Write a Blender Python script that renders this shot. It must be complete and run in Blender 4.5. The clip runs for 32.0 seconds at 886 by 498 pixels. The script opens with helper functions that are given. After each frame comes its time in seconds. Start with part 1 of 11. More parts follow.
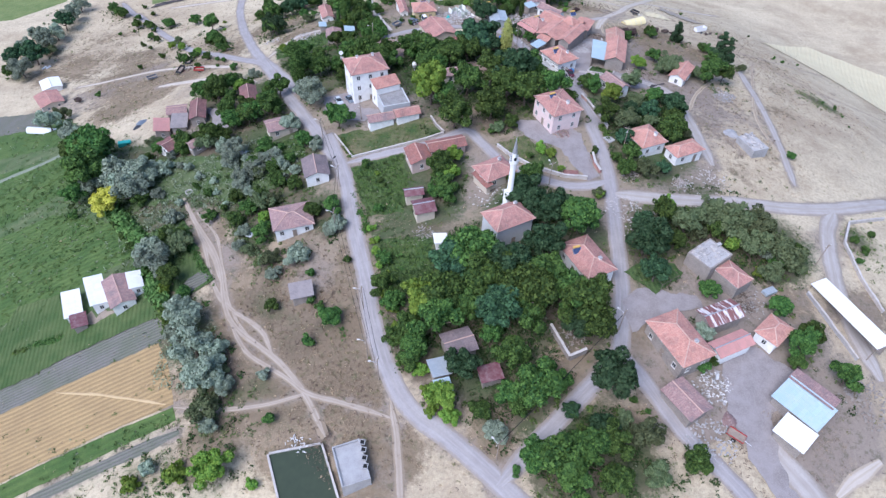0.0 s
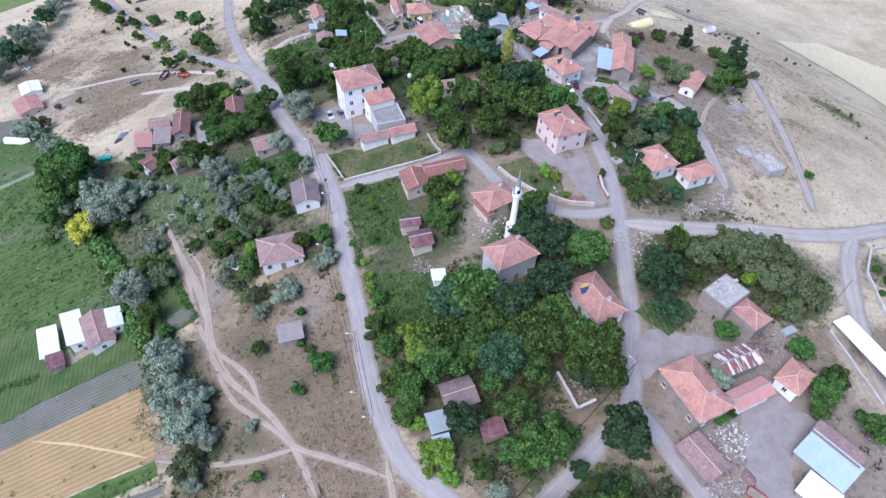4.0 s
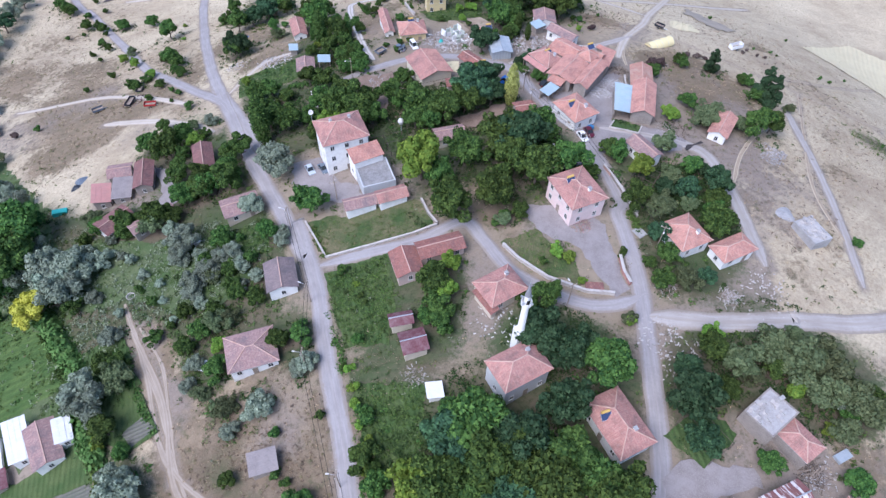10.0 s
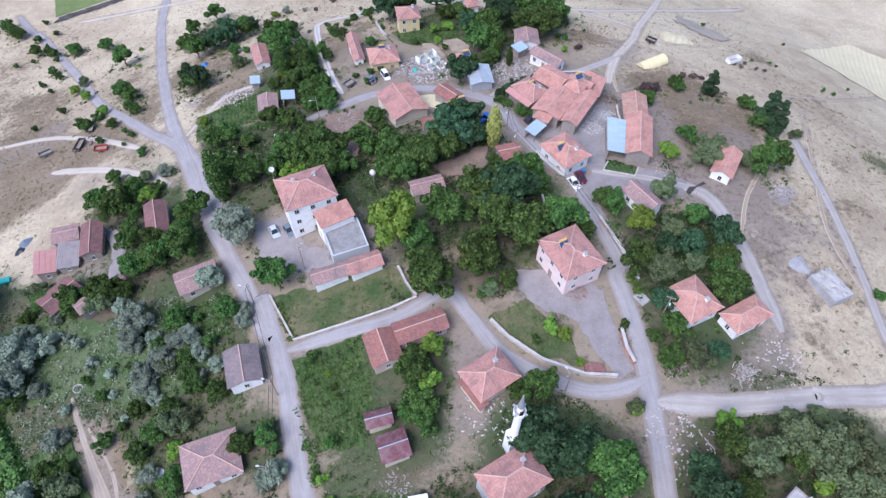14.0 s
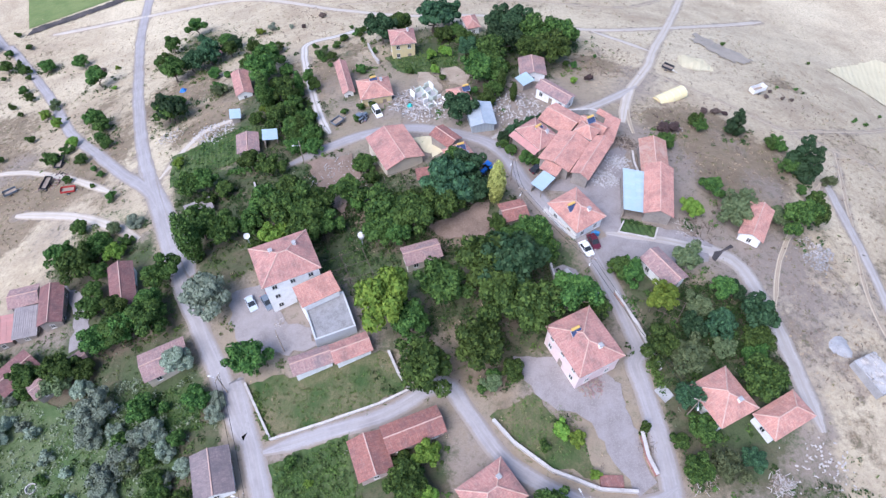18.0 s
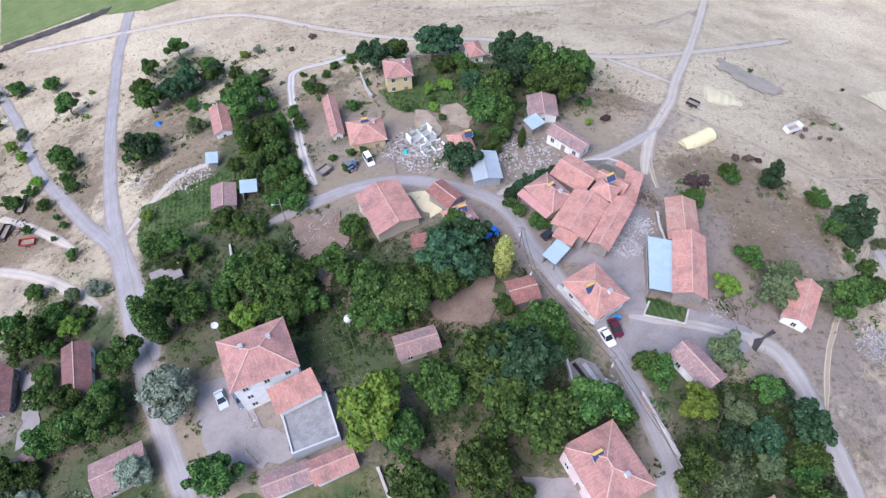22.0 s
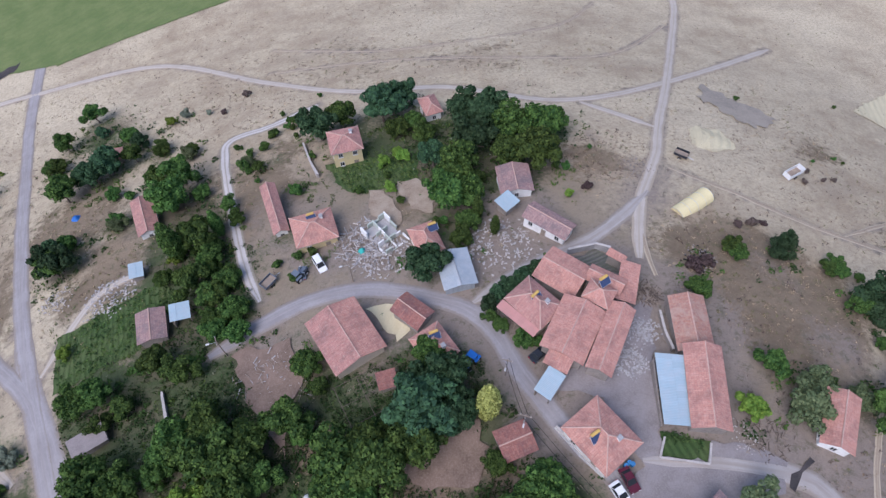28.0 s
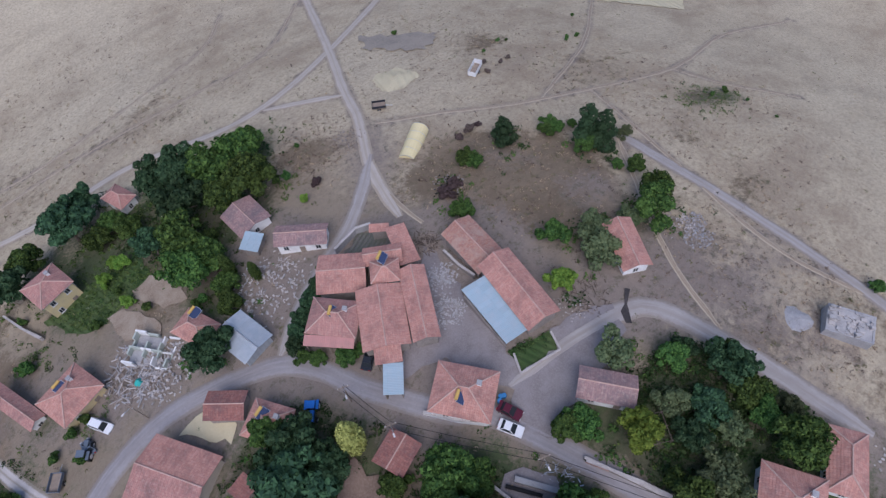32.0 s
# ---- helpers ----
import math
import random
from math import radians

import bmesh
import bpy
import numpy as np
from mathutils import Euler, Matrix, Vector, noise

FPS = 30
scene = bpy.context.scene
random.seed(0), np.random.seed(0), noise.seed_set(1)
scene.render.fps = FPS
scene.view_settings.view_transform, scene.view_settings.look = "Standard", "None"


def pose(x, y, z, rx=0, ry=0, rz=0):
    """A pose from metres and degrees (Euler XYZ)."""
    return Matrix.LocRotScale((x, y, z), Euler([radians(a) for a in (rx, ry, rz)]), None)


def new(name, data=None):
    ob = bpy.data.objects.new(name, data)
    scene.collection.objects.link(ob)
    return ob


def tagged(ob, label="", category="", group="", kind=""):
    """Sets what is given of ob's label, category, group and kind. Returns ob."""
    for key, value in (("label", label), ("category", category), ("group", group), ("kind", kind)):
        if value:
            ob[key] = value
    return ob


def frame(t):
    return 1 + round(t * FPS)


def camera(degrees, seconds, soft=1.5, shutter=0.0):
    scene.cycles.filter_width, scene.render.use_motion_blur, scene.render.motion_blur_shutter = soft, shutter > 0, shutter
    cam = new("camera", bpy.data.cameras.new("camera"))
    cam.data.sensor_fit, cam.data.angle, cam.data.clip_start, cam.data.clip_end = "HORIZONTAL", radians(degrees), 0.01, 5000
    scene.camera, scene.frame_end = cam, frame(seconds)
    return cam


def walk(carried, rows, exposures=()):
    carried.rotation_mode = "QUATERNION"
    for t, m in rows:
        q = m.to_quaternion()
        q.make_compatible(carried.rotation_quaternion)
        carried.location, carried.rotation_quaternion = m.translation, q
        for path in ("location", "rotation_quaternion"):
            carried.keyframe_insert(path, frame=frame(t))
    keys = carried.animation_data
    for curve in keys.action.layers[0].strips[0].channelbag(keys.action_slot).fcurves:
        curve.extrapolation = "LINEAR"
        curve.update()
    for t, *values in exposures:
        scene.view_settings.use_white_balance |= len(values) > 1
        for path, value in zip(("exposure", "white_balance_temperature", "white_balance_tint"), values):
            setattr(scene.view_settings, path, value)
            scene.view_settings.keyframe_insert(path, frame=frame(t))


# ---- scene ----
cam = camera(70.0, 32.0, soft=1.4)
# seconds, place, and yaw, pitch, roll of the drone's camera
PATH = [
    (0.0, -2.62, -15.78, 101.40, -5.95, -46.67, 1.99),
    (1.0, -2.32, -12.84, 101.72, -6.08, -47.03, 1.87),
    (2.0, -2.02, -9.53, 102.06, -6.22, -47.37, 1.80),
    (3.0, -1.77, -5.69, 102.44, -6.26, -47.86, 1.76),
    (3.5, -1.67, -3.43, 102.68, -6.33, -48.14, 1.84),
    (5.5, -1.31, 7.00, 103.94, -6.21, -49.51, 2.40),
    (6.0, -1.11, 9.66, 104.19, -6.18, -49.75, 2.39),
    (7.0, -0.45, 14.99, 104.58, -6.09, -50.27, 2.23),
    (8.0, 0.28, 20.52, 104.89, -6.05, -50.86, 1.97),
    (9.0, 1.10, 26.32, 105.11, -6.34, -51.32, 1.84),
    (10.0, 1.88, 32.13, 105.13, -6.62, -51.81, 1.72),
    (11.0, 2.84, 37.87, 105.11, -7.19, -52.27, 1.45),
    (12.0, 3.94, 43.55, 105.07, -7.70, -52.71, 1.10),
    (13.0, 5.17, 49.21, 105.01, -7.98, -53.05, 0.83),
    (14.0, 6.40, 54.91, 104.94, -8.14, -53.45, 0.58),
    (14.5, 6.98, 57.75, 104.85, -8.11, -53.66, 0.50),
    (16.5, 9.07, 69.02, 104.38, -8.06, -54.47, 0.34),
    (17.0, 9.53, 71.89, 104.18, -8.04, -54.64, 0.32),
    (18.0, 10.36, 77.62, 103.58, -8.00, -54.99, 0.37),
    (19.0, 11.27, 83.32, 102.72, -7.93, -55.32, 0.37),
    (20.0, 12.30, 89.03, 101.63, -7.80, -55.55, 0.31),
    (21.0, 13.21, 94.92, 100.48, -7.58, -55.77, 0.09),
    (22.0, 14.16, 100.78, 99.66, -7.62, -56.06, 0.08),
    (23.0, 15.02, 106.71, 99.12, -7.79, -56.37, 0.12),
    (24.0, 15.95, 112.71, 98.74, -7.84, -56.80, 0.08),
    (25.0, 17.06, 118.74, 98.50, -7.91, -57.18, -0.01),
    (26.0, 18.25, 124.49, 98.21, -7.91, -57.45, -0.28),
    (26.5, 18.90, 126.78, 98.00, -9.30, -57.55, -0.52),
    (28.5, 21.29, 132.99, 96.63, -12.95, -57.99, -1.95),
    (29.0, 21.93, 134.07, 96.09, -16.57, -58.20, -2.40),
    (29.5, 22.67, 134.73, 95.31, -26.79, -58.56, -2.98),
    (30.0, 23.46, 135.04, 94.56, -33.39, -58.80, -3.56),
    (30.5, 24.33, 134.97, 93.98, -34.00, -58.81, -4.16),
    (31.0, 25.27, 134.42, 93.43, -37.80, -58.93, -4.95),
    (31.5, 26.14, 133.54, 92.92, -45.84, -59.24, -5.90),
    (32.0, 27.03, 132.77, 92.52, -45.84, -59.34, -6.82),
]
walk(cam, [(t, pose(x, y, z, 90 + pitch, 0, yaw) @ pose(0, 0, 0, 0, 0, roll)) for t, x, y, z, yaw, pitch, roll in PATH],
     exposures=[(0, 1.03, 5750, 15), (14, 1.07, 5780, 17), (20, 1.34, 5900, 16), (23, 0.98, 5980, 17), (26, 0.63, 6020, 17), (29, 0.60, 5980, 19), (30, 0.44, 5960, 19), (32, 0.21, 5940, 19)])

# ---------------------------------------------------------------- light
world = bpy.data.worlds.new("world")
scene.world = world
world.use_nodes = True
wn = world.node_tree
sky = wn.nodes.new("ShaderNodeTexSky")
sky.sky_type, sky.sun_disc = 'NISHITA', False
sky.sun_elevation, sky.sun_rotation = radians(50), radians(228)
sky.air_density, sky.dust_density, sky.ozone_density = 1.0, 1.0, 2.0
wn.links.new(sky.outputs[0], wn.nodes["Background"].inputs[0])
wn.nodes["Background"].inputs[1].default_value = 0.115
sun_data = bpy.data.lights.new("sun", 'SUN')
sun_data.energy, sun_data.angle, sun_data.color = 1.95, radians(45), (1.0, 0.97, 0.95)
sun = new("sun", sun_data)
sun.rotation_euler = (radians(36), 0, radians(-48))


# ---------------------------------------------------------------- terrain
TERRAIN = (1.17, 10.33, -6.41, -23.51, -0.17, -19.61, -3.79, 0.78, -0.92, -0.8, 0.76, 0.98, 2.51, -0.14, 0.24)


def ground_z(x, y):
    """Height of the village hill above the datum."""
    u, v = (np.asarray(x, float) - 20.0) / 120.0, (np.asarray(y, float) - 140.0) / 120.0
    r = np.sqrt(u * u + v * v) + 1e-9
    k = (1.0 + (r / 1.65) ** 8) ** -0.125
    u, v = u * k, v * k
    terms = (1, u, v, u * u, u * v, v * v, u ** 3, u * u * v, u * v * v, v ** 3, u ** 4, u * u * v * v, v ** 4, u ** 3 * v, u * v ** 3)
    return sum(c * t for c, t in zip(TERRAIN, terms))


def gz(x, y):
    return float(ground_z(x, y))


# ---------------------------------------------------------------- materials
def mat(name, base, rough=0.9, metal=0.0):
    """A node material with a Principled shader; returns material, nodes, links, shader."""
    m = bpy.data.materials.new(name)
    m.use_nodes = True
    n, l = m.node_tree.nodes, m.node_tree.links
    s = n["Principled BSDF"]
    s.inputs["Base Color"].default_value = (*base, 1)
    s.inputs["Roughness"].default_value, s.inputs["Metallic"].default_value = rough, metal
    s.inputs["Specular IOR Level"].default_value = 0.25
    return m, n, l, s


def tex(n, l, kind, scale, coord=None, detail=4.0, rough=0.6):
    t = n.new(kind)
    t.inputs["Scale"].default_value = scale
    if kind == "ShaderNodeTexNoise":
        t.inputs["Detail"].default_value, t.inputs["Roughness"].default_value = detail, rough
    if coord is not None:
        l.new(coord, t.inputs["Vector"])
    return t


def ramp(n, l, fac, stops):
    r = n.new("ShaderNodeValToRGB")
    e = r.color_ramp.elements
    while len(e) < len(stops):
        e.new(0.5)
    for q, (p, c) in zip(e, stops):
        q.position, q.color = p, (*c, 1) if len(c) == 3 else c
    l.new(fac, r.inputs[0])
    return r.outputs[0]


def mix(n, l, fac, a, b, mode='MIX'):
    x = n.new("ShaderNodeMix")
    x.data_type, x.blend_type = 'RGBA', mode
    for sock, v in ((0, fac), (6, a), (7, b)):
        if isinstance(v, (int, float)):
            x.inputs[sock].default_value = v
        elif isinstance(v, tuple):
            x.inputs[sock].default_value = (*v, 1)
        else:
            l.new(v, x.inputs[sock])
    return x.outputs[2]


def mth(n, l, op, a, b=0.0, clamp=False):
    x = n.new("ShaderNodeMath")
    x.operation, x.use_clamp = op, clamp
    for sock, v in ((0, a), (1, b)):
        if isinstance(v, (int, float)):
            x.inputs[sock].default_value = v
        else:
            l.new(v, x.inputs[sock])
    return x.outputs[0]


def bump(n, l, s, height, strength=0.4, distance=0.1):
    b = n.new("ShaderNodeBump")
    b.inputs["Strength"].default_value, b.inputs["Distance"].default_value = strength, distance
    l.new(height, b.inputs["Height"])
    l.new(b.outputs[0], s.inputs["Normal"])


def coord(n, which="Object"):
    return n.new("ShaderNodeTexCoord").outputs[which]


def g3(v):
    return (v, v, v)


def make_plaster(name, c, dirt=(0.36, 0.32, 0.29), amount=0.32):
    m, n, l, s = mat(name, c, 0.92)
    co = coord(n)
    a = tex(n, l, "ShaderNodeTexNoise", 0.9, co, 6)
    b = tex(n, l, "ShaderNodeTexNoise", 9.0, co, 4)
    f = ramp(n, l, a.outputs[0], [(0.45, g3(0)), (0.75, g3(amount))])
    x = mix(n, l, f, c, dirt)
    l.new(mix(n, l, ramp(n, l, b.outputs[0], [(0.3, g3(0)), (0.8, g3(0.25))]), x, tuple(q * 0.7 for q in c)), s.inputs[0])
    bump(n, l, s, b.outputs[0], 0.3, 0.02)
    return m


def make_tiles(name, c1, c2, stain, amount, lichen=0.3, tw=0.30, th=0.38):
    """Clay roof tiles: courses and single tiles that differ in tone, with dark weathering and pale lichen."""
    m, n, l, s = mat(name, c1, 0.85)
    uv = coord(n, "UV")
    br = n.new("ShaderNodeTexBrick")
    l.new(uv, br.inputs["Vector"])
    br.offset = 0.0
    br.inputs["Color1"].default_value, br.inputs["Color2"].default_value = (*c1, 1), (*c2, 1)
    br.inputs["Mortar"].default_value = (*[q * 0.66 for q in c1], 1)
    br.inputs["Scale"].default_value = 1.0
    br.inputs["Mortar Size"].default_value, br.inputs["Mortar Smooth"].default_value = 0.016, 0.6
    br.inputs["Brick Width"].default_value, br.inputs["Row Height"].default_value = tw, th
    oc = coord(n)
    ob = n.new("ShaderNodeObjectInfo")
    off = n.new("ShaderNodeVectorMath")
    off.operation = 'ADD'
    l.new(oc, off.inputs[0])
    sc = n.new("ShaderNodeVectorMath")
    sc.operation = 'SCALE'
    l.new(ob.outputs["Location"], sc.inputs[0])
    sc.inputs["Scale"].default_value = 0.37
    l.new(sc.outputs[0], off.inputs[1])
    big = tex(n, l, "ShaderNodeTexNoise", 0.42, off.outputs[0], 8, 0.72)
    mid = tex(n, l, "ShaderNodeTexNoise", 2.6, off.outputs[0], 5, 0.7)
    x = mix(n, l, ramp(n, l, big.outputs[0], [(0.46, g3(0)), (0.66, g3(amount))]), br.outputs[0], stain)
    x = mix(n, l, ramp(n, l, mid.outputs[0], [(0.5, g3(0)), (0.75, g3(lichen))]), x, (0.50, 0.40, 0.34))
    wv = n.new("ShaderNodeTexWave")
    l.new(uv, wv.inputs["Vector"])
    wv.inputs["Scale"].default_value = 0.55
    wv.inputs["Distortion"].default_value, wv.inputs["Detail"].default_value = 3.0, 2.0
    x = mix(n, l, ramp(n, l, wv.outputs[0], [(0.3, g3(0)), (1, g3(0.16))]), x, stain)
    l.new(x, s.inputs[0])
    bump(n, l, s, br.outputs["Fac"], 0.5, -0.04)
    return m


def make_tin(name, c1, c2, amount, pitch=0.25, rough=0.55, metal=0.25):
    """Corrugated sheet: ribs up the slope, sheet joints, and patches of rust or dirt."""
    m, n, l, s = mat(name, c1, rough, metal)
    uv = coord(n, "UV")
    wv = n.new("ShaderNodeTexWave")
    l.new(uv, wv.inputs["Vector"])
    wv.inputs["Scale"].default_value = 0.314 / pitch
    oc = coord(n)
    a = tex(n, l, "ShaderNodeTexNoise", 0.8, oc, 6, 0.7)
    st = n.new("ShaderNodeTexBrick")
    l.new(uv, st.inputs["Vector"])
    st.inputs["Color1"].default_value, st.inputs["Color2"].default_value = (0.9, 0.9, 0.9, 1), (1, 1, 1, 1)
    st.inputs["Mortar"].default_value = (0.82, 0.82, 0.82, 1)
    st.inputs["Scale"].default_value, st.inputs["Mortar Size"].default_value = 1.0, 0.02
    st.inputs["Brick Width"].default_value, st.inputs["Row Height"].default_value = 0.95, 2.4
    x = mix(n, l, ramp(n, l, a.outputs[0], [(0.40, g3(0)), (0.68, g3(amount))]), c1, c2)
    x = mix(n, l, 1.0, x, st.outputs[0], 'MULTIPLY')
    l.new(mix(n, l, ramp(n, l, wv.outputs[0], [(0.0, g3(0.12)), (0.5, g3(0))]), x, (0.12, 0.12, 0.13)), s.inputs[0])
    bump(n, l, s, wv.outputs[0], 0.5, 0.03)
    return m


def make_stripes(name, c1, c2):
    """Sheets of two colours laid side by side, some rusted."""
    m, n, l, s = mat(name, c1, 0.8)
    uv = coord(n, "UV")
    mp = n.new("ShaderNodeMapping")
    mp.inputs["Scale"].default_value = (1.15, 0.12, 1)
    l.new(uv, mp.inputs["Vector"])
    a = tex(n, l, "ShaderNodeTexNoise", 1.0, mp.outputs[0], 3, 0.6)
    b = tex(n, l, "ShaderNodeTexNoise", 2.0, coord(n), 5, 0.7)
    x = mix(n, l, ramp(n, l, a.outputs[0], [(0.50, g3(0)), (0.54, g3(1))]), c1, c2)
    l.new(mix(n, l, ramp(n, l, b.outputs[0], [(0.5, g3(0)), (0.7, g3(0.6))]), x, (0.28, 0.17, 0.15)), s.inputs[0])
    return m


def make_rough(name, c1, c2, c3, scale=1.0, rough=0.95, strength=0.5):
    """Three tones of one rough surface at two scales, with relief."""
    m, n, l, s = mat(name, c1, rough)
    co = coord(n)
    a = tex(n, l, "ShaderNodeTexNoise", 0.35 * scale, co, 6, 0.65)
    b = tex(n, l, "ShaderNodeTexNoise", 4.0 * scale, co, 5, 0.7)
    x = mix(n, l, ramp(n, l, a.outputs[0], [(0.38, g3(0)), (0.66, g3(1))]), c1, c2)
    l.new(mix(n, l, ramp(n, l, b.outputs[0], [(0.45, g3(0)), (0.72, g3(0.75))]), x, c3), s.inputs[0])
    bump(n, l, s, b.outputs[0], strength, 0.06)
    return m


def make_way(name, c1, c2, c3, verge, ruts):
    """A worn way: two paler wheel lines, a rougher middle strip and crumbling edges. u runs across from -1 to 1, v along in metres."""
    m, n, l, s = mat(name, c1, 0.97)
    uv, co = coord(n, "UV"), coord(n)
    sep = n.new("ShaderNodeSeparateXYZ")
    l.new(uv, sep.inputs[0])
    a = tex(n, l, "ShaderNodeTexNoise", 0.22, co, 6, 0.65)
    b = tex(n, l, "ShaderNodeTexNoise", 2.2, co, 5, 0.7)
    st = n.new("ShaderNodeMapping")
    st.inputs["Scale"].default_value = (3.5, 0.12, 1)
    l.new(uv, st.inputs["Vector"])
    streak = tex(n, l, "ShaderNodeTexNoise", 1.0, st.outputs[0], 4, 0.6)
    u = mth(n, l, 'ABSOLUTE', sep.outputs[0])
    x = mix(n, l, ramp(n, l, a.outputs[0], [(0.38, g3(0)), (0.64, g3(1))]), c1, c2)
    x = mix(n, l, ramp(n, l, streak.outputs[0], [(0.42, g3(0)), (0.68, g3(0.75))]), x, c3)
    x = mix(n, l, ramp(n, l, b.outputs[0], [(0.30, g3(0.55)), (0.52, g3(0))]), x, c2)
    off = mth(n, l, 'ABSOLUTE', mth(n, l, 'SUBTRACT', u, 0.5))
    strip = mth(n, l, 'ADD', mth(n, l, 'MULTIPLY', off, 2.0), mth(n, l, 'MULTIPLY', mth(n, l, 'SUBTRACT', b.outputs[0], 0.5), 0.9))
    x = mix(n, l, ramp(n, l, strip, [(0.45, g3(0)), (0.95, g3(ruts))]), x, verge)
    e = mth(n, l, 'ADD', u, mth(n, l, 'MULTIPLY', mth(n, l, 'SUBTRACT', b.outputs[0], 0.5), 0.8))
    e = mth(n, l, 'ADD', e, mth(n, l, 'MULTIPLY', mth(n, l, 'SUBTRACT', a.outputs[0], 0.5), 0.5))
    x = mix(n, l, ramp(n, l, e, [(0.72, g3(0)), (1.05, g3(1))]), x, verge)
    l.new(x, s.inputs[0])
    bump(n, l, s, b.outputs[0], 0.35, 0.05)
    return m


def make_leaf(name, c1, c2, tint=0.34):
    """Foliage: tone changes from leaf to leaf and from tree to tree; some light comes through."""
    m, n, l, s = mat(name, c1, 0.75)
    geo = n.new("ShaderNodeNewGeometry")
    ob = n.new("ShaderNodeObjectInfo")
    a = tex(n, l, "ShaderNodeTexNoise", 0.5, coord(n), 3)
    x = mix(n, l, mth(n, l, 'POWER', geo.outputs["Random Per Island"], 1.6), c1, c2)
    x = mix(n, l, ramp(n, l, a.outputs[0], [(0.42, g3(0)), (0.72, g3(0.45))]), x, c2)
    h = n.new("ShaderNodeHueSaturation")
    l.new(x, h.inputs["Color"])
    l.new(mth(n, l, 'ADD', mth(n, l, 'MULTIPLY', ob.outputs["Random"], 0.05), 0.472), h.inputs["Hue"])
    l.new(mth(n, l, 'ADD', mth(n, l, 'MULTIPLY', ob.outputs["Random"], tint * 2), 1 - tint), h.inputs["Value"])
    l.new(h.outputs[0], s.inputs[0])
    s.inputs["Transmission Weight"].default_value = 0.0
    tr = n.new("ShaderNodeBsdfTranslucent")
    l.new(h.outputs[0], tr.inputs[0])
    sh = n.new("ShaderNodeMixShader")
    sh.inputs[0].default_value = 0.12
    s.inputs["Specular IOR Level"].default_value = 0.1
    l.new(s.outputs[0], sh.inputs[1])
    l.new(tr.outputs[0], sh.inputs[2])
    l.new(sh.outputs[0], n["Material Output"].inputs[0])
    return m


